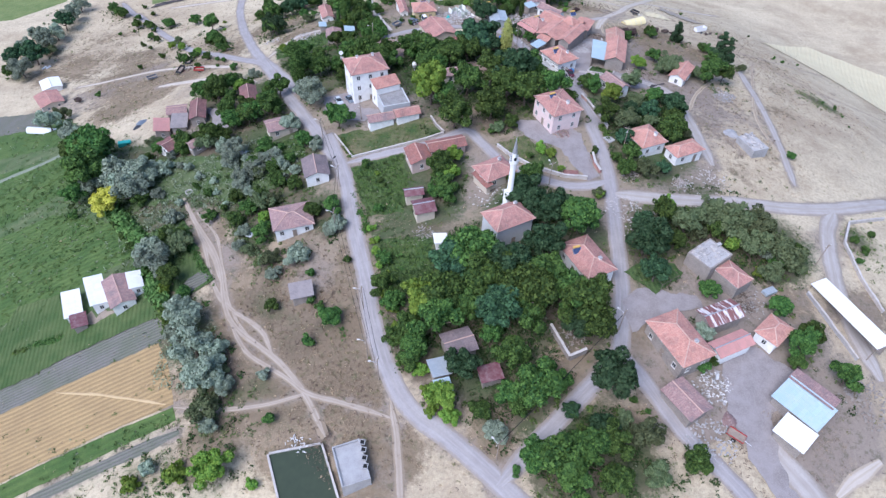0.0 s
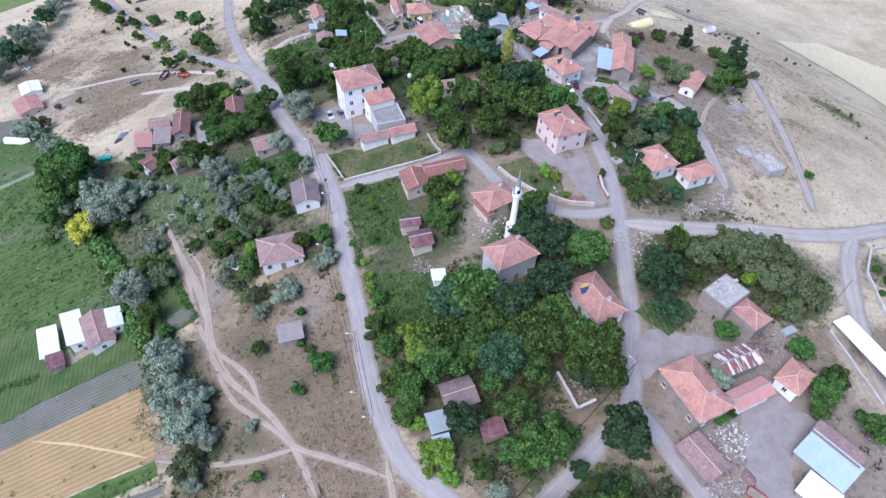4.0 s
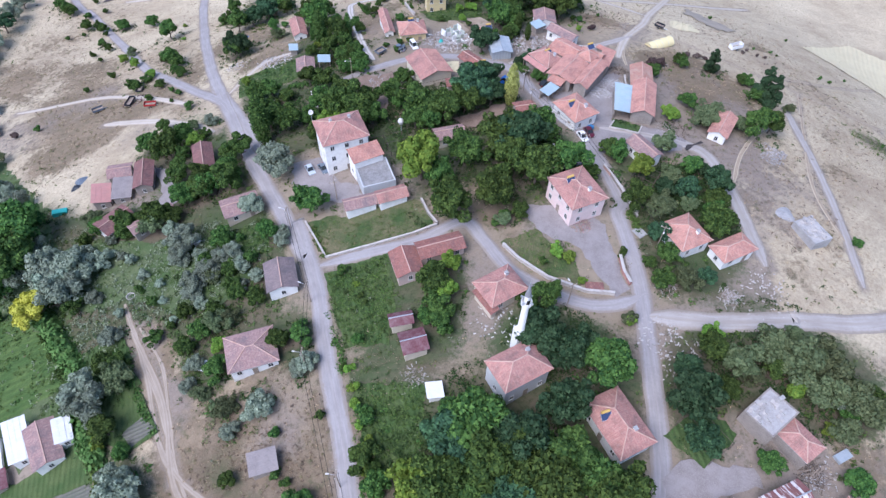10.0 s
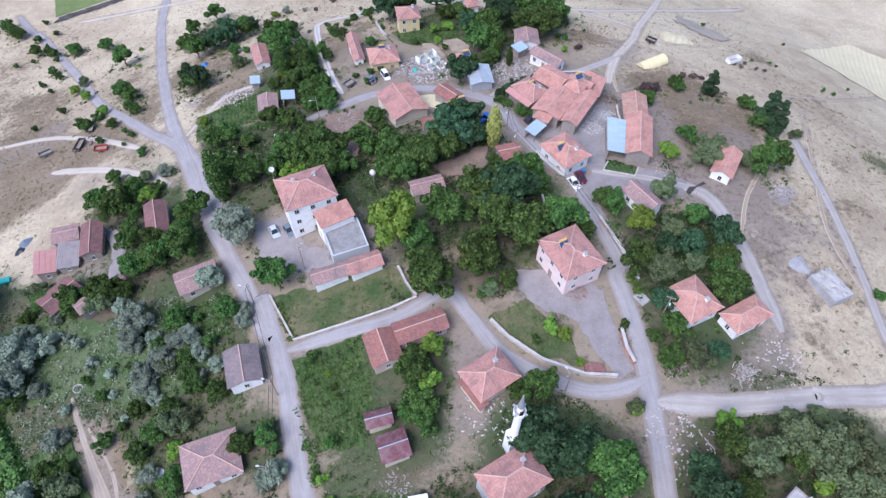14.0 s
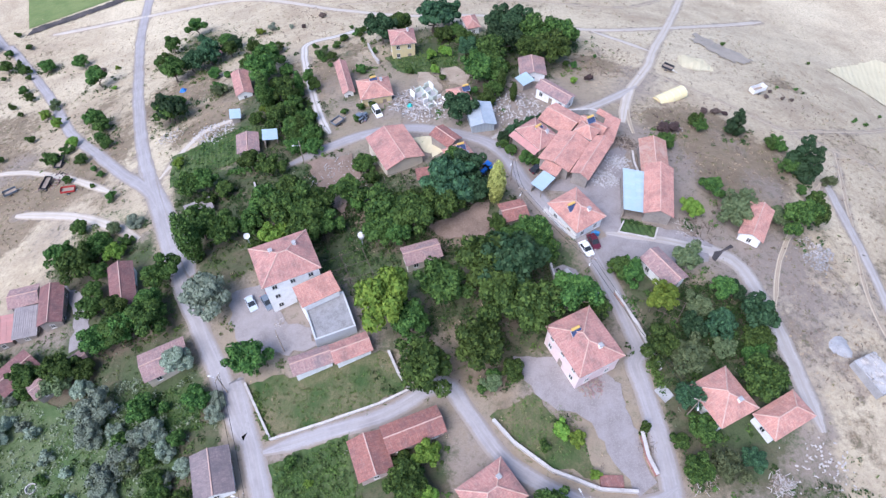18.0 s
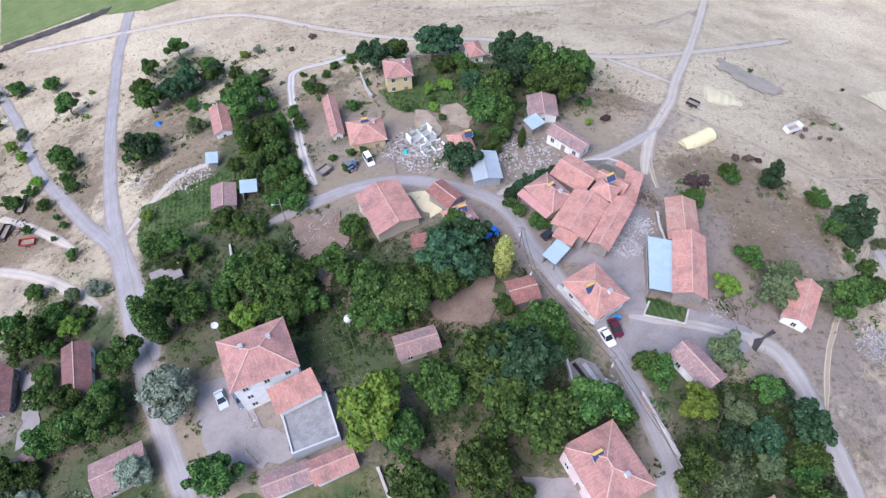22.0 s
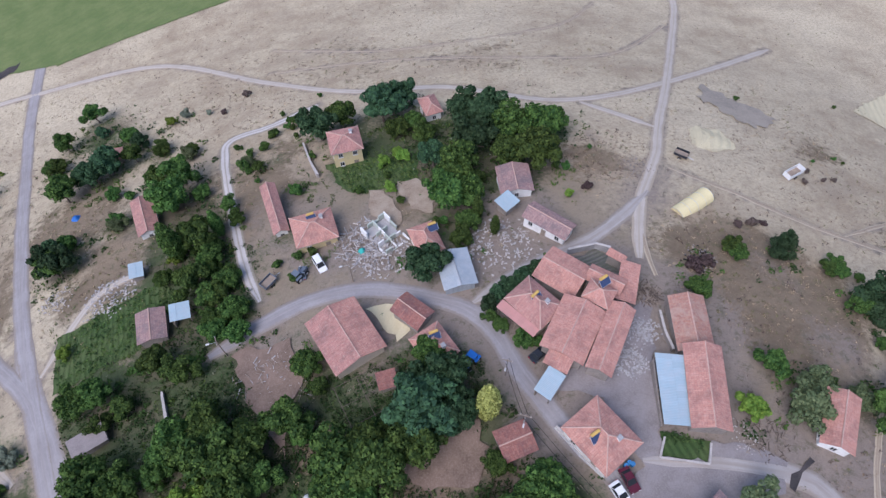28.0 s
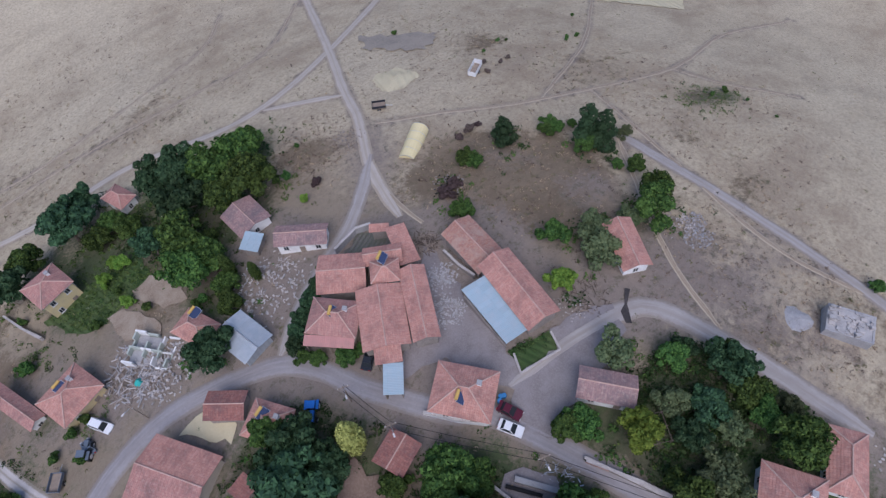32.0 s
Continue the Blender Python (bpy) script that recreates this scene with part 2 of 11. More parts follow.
M = {
    "white": make_plaster("white_plaster", (0.82, 0.81, 0.79)),
    "greywhite": make_plaster("grey_white_plaster", (0.50, 0.51, 0.52)),
    "cream": make_plaster("cream_plaster", (0.60, 0.52, 0.42)),
    "yellow": make_plaster("yellow_plaster", (0.66, 0.54, 0.30)),
    "pink": make_plaster("pale_pink_plaster", (0.52, 0.40, 0.36)),
    "pinkwall": make_plaster("pink_plaster", (0.76, 0.60, 0.57)),
    "stone": make_rough("rubble_stone", (0.30, 0.26, 0.23), (0.22, 0.19, 0.17), (0.42, 0.38, 0.34), 1.6, 0.95, 0.9),
    "concrete": make_rough("concrete", (0.38, 0.37, 0.37), (0.28, 0.27, 0.27), (0.45, 0.44, 0.43), 1.2, 0.9, 0.4),
    "ruin": make_rough("broken_mortar", (0.42, 0.40, 0.39), (0.28, 0.26, 0.25), (0.52, 0.50, 0.48), 1.5, 0.95, 0.9),
    "stoneroof": make_rough("earth_roof", (0.30, 0.26, 0.25), (0.22, 0.19, 0.19), (0.38, 0.34, 0.32), 1.6, 0.95, 0.9),
    "tile": make_tiles("clay_tiles", (0.43, 0.21, 0.175), (0.50, 0.265, 0.225), (0.21, 0.125, 0.115), 0.85, 0.45),
    "tile_bright": make_tiles("orange_clay_tiles", (0.50, 0.238, 0.185), (0.57, 0.31, 0.25), (0.29, 0.15, 0.13), 0.85, 0.42),
    "tile_dark": make_tiles("dark_clay_tiles", (0.27, 0.115, 0.095), (0.36, 0.16, 0.13), (0.17, 0.095, 0.09), 0.8, 0.3),
    "tile_maroon": make_tiles("maroon_clay_tiles", (0.20, 0.095, 0.09), (0.26, 0.13, 0.12), (0.12, 0.075, 0.075), 0.8, 0.25),
    "tile_old": make_tiles("mossy_old_tiles", (0.30, 0.185, 0.17), (0.40, 0.255, 0.235), (0.19, 0.145, 0.15), 0.9, 0.6),
    "tile_patch": make_tiles("patched_tiles", (0.44, 0.22, 0.16), (0.33, 0.17, 0.14), (0.42, 0.30, 0.24), 0.9, 0.6),
    "slate": make_tiles("grey_weathered_tiles", (0.20, 0.155, 0.155), (0.26, 0.20, 0.20), (0.13, 0.115, 0.12), 0.8, 0.3),
    "rust": make_tin("rusted_sheet", (0.16, 0.055, 0.065), (0.40, 0.30, 0.30), 0.5, 0.3, 0.75, 0.1),
    "ruststripe": make_stripes("rust_and_white_sheet", (0.20, 0.09, 0.085), (0.62, 0.58, 0.57)),
    "pinkroof": make_tin("faded_pink_sheet", (0.55, 0.27, 0.24), (0.42, 0.24, 0.21), 0.7, 0.3, 0.8, 0.0),
    "whitetin": make_tin("white_sheet", (0.84, 0.84, 0.84), (0.70, 0.68, 0.66), 0.5, 0.25, 0.7, 0.0),
    "bluetin": make_tin("pale_blue_sheet", (0.45, 0.58, 0.63), (0.55, 0.60, 0.62), 0.7),
    "greytin": make_tin("grey_sheet", (0.40, 0.45, 0.49), (0.52, 0.54, 0.55), 0.8),
    "wood": make_rough("grey_wood", (0.30, 0.24, 0.19), (0.20, 0.16, 0.13), (0.40, 0.33, 0.27), 3.0),
    "trunk": make_rough("bark", (0.13, 0.10, 0.08), (0.09, 0.07, 0.06), (0.2, 0.16, 0.13), 3.0),
    "ridge": make_rough("pale_ridge_mortar", (0.52, 0.35, 0.29), (0.42, 0.24, 0.19), (0.62, 0.50, 0.44), 2.5),
    "road": make_way("worn_road", (0.335, 0.308, 0.303), (0.27, 0.246, 0.242), (0.39, 0.362, 0.357), (0.27, 0.228, 0.198), 0.16),
    "track": make_way("dirt_track", (0.50, 0.437, 0.372), (0.43, 0.37, 0.31), (0.56, 0.495, 0.425), (0.39, 0.322, 0.248), 0.5),
    "faint": make_way("faint_wheel_marks", (0.34, 0.265, 0.19), (0.29, 0.22, 0.16), (0.42, 0.345, 0.255), (0.46, 0.38, 0.28), 0.6),
    "path": make_way("trodden_earth", (0.36, 0.30, 0.245), (0.29, 0.235, 0.185), (0.42, 0.36, 0.30), (0.25, 0.195, 0.14), 0.45),
    "whitestone": make_rough("pale_stone", (0.50, 0.46, 0.43), (0.36, 0.32, 0.29), (0.60, 0.56, 0.53), 2.0),
    "leaf": make_leaf("walnut_leaf", (0.024, 0.058, 0.018), (0.115, 0.195, 0.046)),
    "leaf_dark": make_leaf("dark_leaf", (0.019, 0.048, 0.024), (0.074, 0.136, 0.062)),
    "leaf_bright": make_leaf("bright_leaf", (0.10, 0.19, 0.034), (0.215, 0.31, 0.052)),
    "leaf_poplar": make_leaf("yellowing_poplar_leaf", (0.24, 0.25, 0.07), (0.42, 0.40, 0.13)),
    "leaf_yellow": make_leaf("yellow_leaf", (0.40, 0.40, 0.05), (0.56, 0.53, 0.10)),
    "leaf_grey": make_leaf("willow_leaf", (0.17, 0.215, 0.15), (0.32, 0.37, 0.28)),
    "leaf_olive": make_leaf("olive_leaf", (0.085, 0.12, 0.058), (0.16, 0.19, 0.09)),
    "needle": make_leaf("pine_needle", (0.026, 0.05, 0.024), (0.05, 0.08, 0.036)),
    "twig": make_leaf("dead_twig", (0.09, 0.065, 0.06), (0.15, 0.11, 0.10)),
}


def plain(name, c, rough=0.5, metal=0.0):
    m, n, l, s = mat(name, c, rough, metal)
    a = tex(n, l, "ShaderNodeTexNoise", 6.0, coord(n), 4)
    l.new(mix(n, l, ramp(n, l, a.outputs[0], [(0.4, g3(0)), (0.8, g3(0.35))]), c, tuple(q * 0.65 for q in c)), s.inputs[0])
    return m


M["terrace"] = make_rough("dirty_terrace_screed", (0.27, 0.26, 0.26), (0.17, 0.16, 0.155), (0.42, 0.41, 0.40), 2.2, 0.95, 0.6)
M["glass"], _n, _l, _s = mat("dark_glass", (0.03, 0.035, 0.04), 0.15)
M["frame"] = plain("white_frame", (0.62, 0.60, 0.58))
M["black"] = plain("black_rubber", (0.02, 0.02, 0.02), 0.8)
M["solar"] = plain("solar_glass", (0.05, 0.07, 0.14), 0.25)
M["steel"] = plain("steel", (0.55, 0.56, 0.58), 0.4, 0.6)


# ---------------------------------------------------------------- mesh helpers
def link_mesh(name, verts, faces, material, parent=None, label="", uvs=None, smooth=False):
    me = bpy.data.meshes.new(name)
    me.from_pydata([tuple(v) for v in verts], [], faces)
    if uvs is not None:
        lay = me.uv_layers.new(name="uv")
        lay.data.foreach_set("uv", [c for f in uvs for p in f for c in p])
    me.materials.append(material)
    if smooth:
        me.polygons.foreach_set("use_smooth", [True] * len(me.polygons))
    me.update()
    ob = new(name, me)
    if parent is not None:
        ob.parent = parent
    if label:
        ob["label"] = label
    return ob


class Soup:
    """Collects boxes and prisms for one mesh."""

    def __init__(self):
        self.v, self.f, self.u = [], [], []

    def quad(self, pts, uv=None):
        k = len(self.v)
        self.v += [tuple(p) for p in pts]
        self.f.append(tuple(range(k, k + len(pts))))
        self.u.append(uv or [(p[0] + p[1] * 0.3, p[2]) for p in pts])

    def box(self, x0, x1, y0, y1, z0, z1, m=None):
        c = [Vector((x, y, z)) for z in (z0, z1) for y in (y0, y1) for x in (x0, x1)]
        if m is not None:
            c = [m @ p for p in c]
        for q in ((0, 2, 3, 1), (4, 5, 7, 6), (0, 1, 5, 4), (1, 3, 7, 5), (3, 2, 6, 7), (2, 0, 4, 6)):
            self.quad([c[i] for i in q])
        return self

    def beam(self, a, b, r, sides=5, r2=None):
        a, b = Vector(a), Vector(b)
        d = (b - a).normalized()
        s = d.orthogonal().normalized()
        t = d.cross(s)
        r2 = r if r2 is None else r2
        ra = [a + (s * math.cos(i * math.tau / sides) + t * math.sin(i * math.tau / sides)) * r for i in range(sides)]
        rb = [b + (s * math.cos(i * math.tau / sides) + t * math.sin(i * math.tau / sides)) * r2 for i in range(sides)]
        for i in range(sides):
            j = (i + 1) % sides
            self.quad([ra[i], ra[j], rb[j], rb[i]])
        self.quad(ra[::-1])
        self.quad(rb)
        return self

    def part(self, name, material, parent=None, label="", smooth=False):
        return link_mesh(name, self.v, self.f, material, parent, label, self.u, smooth)


def empty(name, x, y, z, yaw, label, category, group="", kind=""):
    e = new(name)
    e.empty_display_size = 0.5
    e.matrix_basis = pose(x, y, z, 0, 0, yaw)
    return tagged(e, label, category, group, kind)


# ---------------------------------------------------------------- roofs and houses
PLOTS = []


def slope(name, corners, material, parent, course=0.4, label=""):
    """One roof slope as a slab of stepped courses. corners: eave left, eave right, ridge right, ridge left."""
    a, b, c, d = [Vector(p) for p in corners]
    n = (b - a).cross(d - a)
    if n.length < 1e-6:
        n = (b - a).cross(c - a)
    n.normalize()
    rise = ((d + c) / 2 - (a + b) / 2).length
    k = max(2, round(rise / course))
    su, s0 = (b - a).normalized(), Soup()
    for i in range(k):
        f0, f1 = i / k, (i + 1) / k
        p, q = a.lerp(d, f0), b.lerp(c, f0)
        r, t = b.lerp(c, min(1, f1)), a.lerp(d, min(1, f1))
        w = random.uniform(-0.012, 0.012)
        up0, up1 = n * (0.09 + w), n * (0.045 + w)
        uv = [((x - a).dot(su), y * rise) for x, y in ((p, f0), (q, f0), (r, f1), (t, f1))]
        s0.quad([p + up0, q + up0, r + up1, t + up1], uv)
        s0.quad([p, q, q + up0, p + up0], [uv[0], uv[1], uv[1], uv[0]])
        s0.quad([q, r, r + up1, q + up0])
        s0.quad([t, p, p + up0, t + up1])
    s0.quad([d, c, b, a] if (d - c).length > 1e-4 else [d, b, a])
    return s0.part(name, material, parent, label)


def window(parent, x, y, z, w, h, nx, ny):
    """A window with a frame and a dark pane, set into the face with outward normal (nx, ny)."""
    tx, ty = -ny, nx
    m = Matrix(((tx, nx, 0, x), (ty, ny, 0, y), (0, 0, 1, z), (0, 0, 0, 1)))
    fr = Soup()
    for x0, x1, z0, z1 in ((-w / 2, w / 2, 0, 0.09), (-w / 2, w / 2, h - 0.09, h), (-w / 2, -w / 2 + 0.09, 0.09, h - 0.09), (w / 2 - 0.09, w / 2, 0.09, h - 0.09), (-0.04, 0.04, 0.09, h - 0.09)):
        fr.box(x0, x1, -0.05, 0.07, z0, z1, m)
    win = fr.part("window", M["frame"], parent)
    Soup().box(-w / 2 + 0.09, w / 2 - 0.09, -0.04, 0.02, 0.09, h - 0.09, m).part("pane", M["glass"], win)
    Soup().box(-w / 2 - 0.1, w / 2 + 0.1, -0.04, 0.14, -0.08, -0.004, m).part("sill", M["frame"], win)


def house(label, x, y, yaw, w, d, h, style="hip", rise=1.5, wall="white", roof="tile", category="house", over=0.45,
          storeys=1, chimney=0, wins=True, ridge=True, drop=1.2, group="", name="village_house", back=""):
    """A building on its plot: walls, roof slopes, ridge tiles, windows, door and chimney. w runs along local x, and h is the eave height."""
    z = gz(x, y)
    PLOTS.append((x, y, 0.55 * max(w, d)))
    spot(BARE, x, y, 0.75 * max(w, d) + 2.5, 0.55)
    e = empty(name, x, y, z, yaw, label, category, group)
    lw, ld = w / 2 - over, d / 2 - over
    rm, th = M[roof], 0.28
    if w >= d:
        e_axis = True
    else:
        e_axis = False
    # local frame: long axis along x
    L, S = (w / 2, d / 2) if e_axis else (d / 2, w / 2)
    turn = Matrix.Identity(4) if e_axis else pose(0, 0, 0, 0, 0, 90)
    T = lambda p: turn @ Vector(p)
    hw = h - 0.02
    if wall == "open":
        for sx in (-1, 0, 1):
            for sy in (-1, 1):
                Soup().beam(T((sx * (L - 0.3), sy * (S - 0.3), -drop)), T((sx * (L - 0.3), sy * (S - 0.3), h + (rise if style == "shed" and sy > 0 else 0) - 0.05)), 0.09).part("post", M["wood"], e)
        Soup().box(-(L - .3), L - .3, S - 0.42, S - 0.18, -drop, h * 0.5, turn).part("wall", M["stone"], e)
    else:
        bl, bs = L - over, S - over
        # four walls butted end to end
        for nm, (x0, x1, y0, y1) in (("a", (-bl, bl, -bs, -bs + th)), ("b", (-bl, bl, bs - th, bs)), ("c", (-bl, -bl + th, -bs + th, bs - th)), ("d", (bl - th, bl, -bs + th, bs - th))):
            s = Soup().box(x0, x1, y0, y1, -drop, hw, turn)
            if style == "gable" and nm in "cd":
                k = rise * (S - over) / S
                A = [T((xx, yy, zz)) for xx in (x0, x1) for yy, zz in ((-bs, hw), (bs, hw), (0, hw + k))]
                s.quad([A[0], A[1], A[2]])
                s.quad([A[5], A[4], A[3]])
            if style == "shed" and nm in "bcd":
                k0 = rise * (bs - 0.02 + S) / (2 * S)
                if nm == "b":
                    s.box(x0, x1, y0, y1, hw, hw + k0 * 0.93, turn)
                else:
                    for q in (x0, x1):
                        s.quad([T((q, -bs, hw)), T((q, bs, hw)), T((q, bs, hw + k0 * 0.95))])
            s.part("wall", M[wall], e)
        if wins:
            fl = h / storeys
            for k in range(storeys):
                zz = k * fl + min(1.0, fl * 0.35)
                hh = min(1.3, fl * 0.48)
                for sgn in (-1, 1):
                    cnt = max(1, int(2 * bl // 2.8))
                    for i in range(cnt):
                        xx = -bl + (i + 0.5) * 2 * bl / cnt
                        if k == 0 and sgn < 0 and i == cnt // 2:
                            continue
                        p, nrm = T((xx, sgn * bs, zz)), turn.to_3x3() @ Vector((0, sgn, 0))
                        window(e, p.x, p.y, p.z, 1.0, hh, nrm.x, nrm.y)
                    cnt = max(1, int(2 * bs // 3.2))
                    for i in range(cnt):
                        yy = -bs + (i + 0.5) * 2 * bs / cnt
                        p, nrm = T((sgn * bl, yy, zz)), turn.to_3x3() @ Vector((sgn, 0, 0))
                        window(e, p.x, p.y, p.z, 0.9, hh, nrm.x, nrm.y)
            xx = -bl + (max(1, int(2 * bl // 2.8)) // 2 + 0.5) * 2 * bl / max(1, int(2 * bl // 2.8))
            dr = Soup().box(xx - 0.5, xx + 0.5, -bs - 0.05, -bs + 0.02, -drop + 0.02, 2.0, turn).part("door", M["wood"], e)
            pk = T((xx + 0.38, -bs - 0.08, 1.0))
            Soup().box(pk.x - 0.03, pk.x + 0.03, pk.y - 0.03, pk.y + 0.03, 0.95, 1.1).part("door_handle", M["steel"], dr)
    # roof
    tin = roof in ("ruststripe", "whitetin", "bluetin", "greytin", "rust", "pinkroof")
    cs = 1.2 if tin else 0.4
    caps = []
    if style == "hip":
        r = max(L - S, 0.25)
        P = {k: T(v) for k, v in {"a": (-L, -S, h), "b": (L, -S, h), "c": (L, S, h), "d": (-L, S, h), "r": (-r, 0, h + rise), "q": (r, 0, h + rise)}.items()}
        slope("roof_slope", (P["a"], P["b"], P["q"], P["r"]), rm, e, cs)
        slope("roof_slope", (P["c"], P["d"], P["r"], P["q"]), rm, e, cs)
        slope("roof_slope", (P["b"], P["c"], P["q"], P["q"]), rm, e, cs)
        slope("roof_slope", (P["d"], P["a"], P["r"], P["r"]), rm, e, cs)
        caps = [(P["a"], P["r"]), (P["b"], P["q"]), (P["c"], P["q"]), (P["d"], P["r"]), (P["r"], P["q"])]
        Soup().box(-L + 0.03, L - 0.03, -S + 0.03, S - 0.03, h - 0.1, h - 0.02, turn).part("soffit", M["frame"], e)
    elif style == "gable":
        P = {k: T(v) for k, v in {"a": (-L, -S, h), "b": (L, -S, h), "c": (L, S, h), "d": (-L, S, h), "r": (-L, 0, h + rise), "q": (L, 0, h + rise)}.items()}
        slope("roof_slope", (P["a"], P["b"], P["q"], P["r"]), rm, e, cs)
        slope("roof_slope", (P["c"], P["d"], P["r"], P["q"]), M[back] if back else rm, e, cs)
        caps = [(P["r"], P["q"])]
    elif style == "shed":
        P = {k: T(v) for k, v in {"a": (-L, -S, h), "b": (L, -S, h), "c": (L, S, h + rise), "d": (-L, S, h + rise)}.items()}
        slope("roof_slope", (P["a"], P["b"], P["c"], P["d"]), rm, e, cs)
    else:
        Soup().box(-L + over + th, L - over - th, -S + over + th, S - over - th, h - 0.25, h - 0.1, turn).part("flat_roof", rm, e)
        if roof == "ruin":
            rg = random.Random(int(x * 7))
            for i in range(46):
                px, py = rg.uniform(-1, 1) * (L - 0.4), rg.uniform(-1, 1) * (S - 0.4)
                edge = max(abs(px) / L, abs(py) / S) > 0.8
                a = rg.uniform(0.15, 0.5)
                Soup().box(-a, a, -a * 0.7, a * 0.7, -0.1, rg.uniform(0.3, 0.9) if edge else rg.uniform(0.1, 0.3), turn @ pose(px, py, h - 0.1, 0, 0, rg.uniform(-20, 20))).part("broken_stone", M["ruin"] if i % 3 else M["whitestone"], e)
        for x0, x1, y0, y1 in () if roof == "ruin" else ((-L + over, L - over, -S + over, -S + over + th), (-L + over, L - over, S - over - th, S - over), (-L + over, -L + over + th, -S + over + th, S - over - th), (L - over - th, L - over, -S + over + th, S - over - th)):
            Soup().box(x0, x1, y0, y1, h - 0.02, h + 0.25, turn).part("parapet", M[wall], e)
    if ridge:
        for p, q in caps:
            if (q - p).length > 0.3:
                up = Vector((0, 0, 0.10))
                Soup().beam(p + up, q + up, 0.12, 6).part("ridge_tiles", M["steel"] if tin else M["ridge"], e)
    for i in range(chimney):
        c = T(((0.45 - 0.8 * i) * L, 0.28 * S, 0))
        zc = h + rise * 0.5
        ch = Soup().box(c.x - 0.3, c.x + 0.3, c.y - 0.3, c.y + 0.3, zc - 0.8, zc + 1.0).part("chimney", M["white"], e)
        Soup().box(c.x - 0.38, c.x + 0.38, c.y - 0.38, c.y + 0.38, zc + 1.0, zc + 1.12).part("chimney_cap", M["concrete"], ch)
    return e


# ---------------------------------------------------------------- ground cover masks
GREEN, BARE, SOIL, SOD, BROWN, HOME = [], [], [], [], [], []


def spot(kind, x, y, r, s=1.0):
    kind.append((x, y, r, s))


def curve_points(pts, step=1.5):
    """A smooth line through the given plan points."""
    p = [Vector((a, b, 0)) for a, b in pts]
    p = [2 * p[0] - p[1]] + p + [2 * p[-1] - p[-2]]
    out = []
    for i in range(1, len(p) - 2):
        k = max(2, int((p[i + 1] - p[i]).length / step))
        for j in range(k):
            t = j / k
            a, b, c, d = p[i - 1], p[i], p[i + 1], p[i + 2]
            out.append(0.5 * ((2 * b) + (c - a) * t + (2 * a - 5 * b + 4 * c - d) * t * t + (3 * b - a - 3 * c + d) * t ** 3))
    out.append(p[-2])
    return out


LINES, YARDS = [], []


def road(name, pts, width, material, label, lift=0.08, category="road", wobble=0.25):
    """A strip that lies on the ground, with uneven edges."""
    line = curve_points(pts)
    v, f, uv, n, run = [], [], [], len(line), 0.0
    LINES.append((np.array([(q.x, q.y) for q in line]), width))
    rows = []
    for i, q in enumerate(line):
        d = (line[min(i + 1, n - 1)] - line[max(i - 1, 0)]).normalized()
        s = Vector((-d.y, d.x, 0))
        if i:
            run += (q - line[i - 1]).length
        taper = min(1.0, 0.35 + 0.2 * min(i, n - 1 - i))
        wl = taper * width / 2 + wobble * noise.noise((q.x * 0.25, q.y * 0.25, width))
        wr = taper * width / 2 + wobble * noise.noise((q.x * 0.25, q.y * 0.25, 9 + width))
        for off, dz, u in ((-wl - 0.7, -0.14, -1.4), (-wl, lift * 0.6, -1), (-wl * 0.45, lift, -0.45), (wr * 0.45, lift, 0.45), (wr, lift * 0.6, 1), (wr + 0.7, -0.14, 1.4)):
            a, b = q.x + s.x * off, q.y + s.y * off
            v.append((a, b, gz(a, b) + dz))
            rows.append((u, run))
        if i:
            for k in range(5):
                o = (i - 1) * 6 + k
                f.append((o + 1, o + 7, o + 6, o))
                uv.append([rows[j] for j in f[-1]])
    ob = link_mesh(name, v, f, material, uvs=uv, smooth=True)
    return tagged(ob, label, category, kind="structure")


def patch(name, corners, material, label, lift=0.05, category="field", step=2.0, ragged=1.1):
    """A field or yard: the inside of a plan outline, laid on the ground with a grid fine enough to follow it."""
    if category == "yard" or name in ("yard", "courtyard", "soil_bed"):
        YARDS.append(corners)
    bm = bmesh.new()
    edge, m = [], len(corners)
    for i in range(m):
        a, b = Vector((*corners[i], 0)), Vector((*corners[(i + 1) % m], 0))
        k = max(1, int((b - a).length / 1.3))
        for j in range(k):
            q = a.lerp(b, j / k)
            edge.append((q.x + ragged * noise.noise((q.x * 0.5, q.y * 0.5, 3)), q.y + ragged * noise.noise((q.x * 0.5, q.y * 0.5, 7))))
    bm.faces.new([bm.verts.new((a, b, 0)) for a, b in edge])
    xs, ys = [c[0] for c in corners], [c[1] for c in corners]
    for axis, lo, hi in ((0, min(xs), max(xs)), (1, min(ys), max(ys))):
        k = lo + step
        while k < hi:
            co = (k, 0, 0) if axis == 0 else (0, k, 0)
            no = (1, 0, 0) if axis == 0 else (0, 1, 0)
            bmesh.ops.bisect_plane(bm, geom=bm.verts[:] + bm.edges[:] + bm.faces[:], plane_co=co, plane_no=no)
            k += step
    for q in bm.verts:
        q.co.z = gz(q.co.x, q.co.y) + lift
    bmesh.ops.recalc_face_normals(bm, faces=bm.faces[:])
    if sum(p.normal.z for p in bm.faces) < 0:
        bmesh.ops.reverse_faces(bm, faces=bm.faces[:])
    me = bpy.data.meshes.new(name)
    bm.to_mesh(me)
    bm.free()
    me.materials.append(material)
    return tagged(new(name, me), label, category, kind="structure")


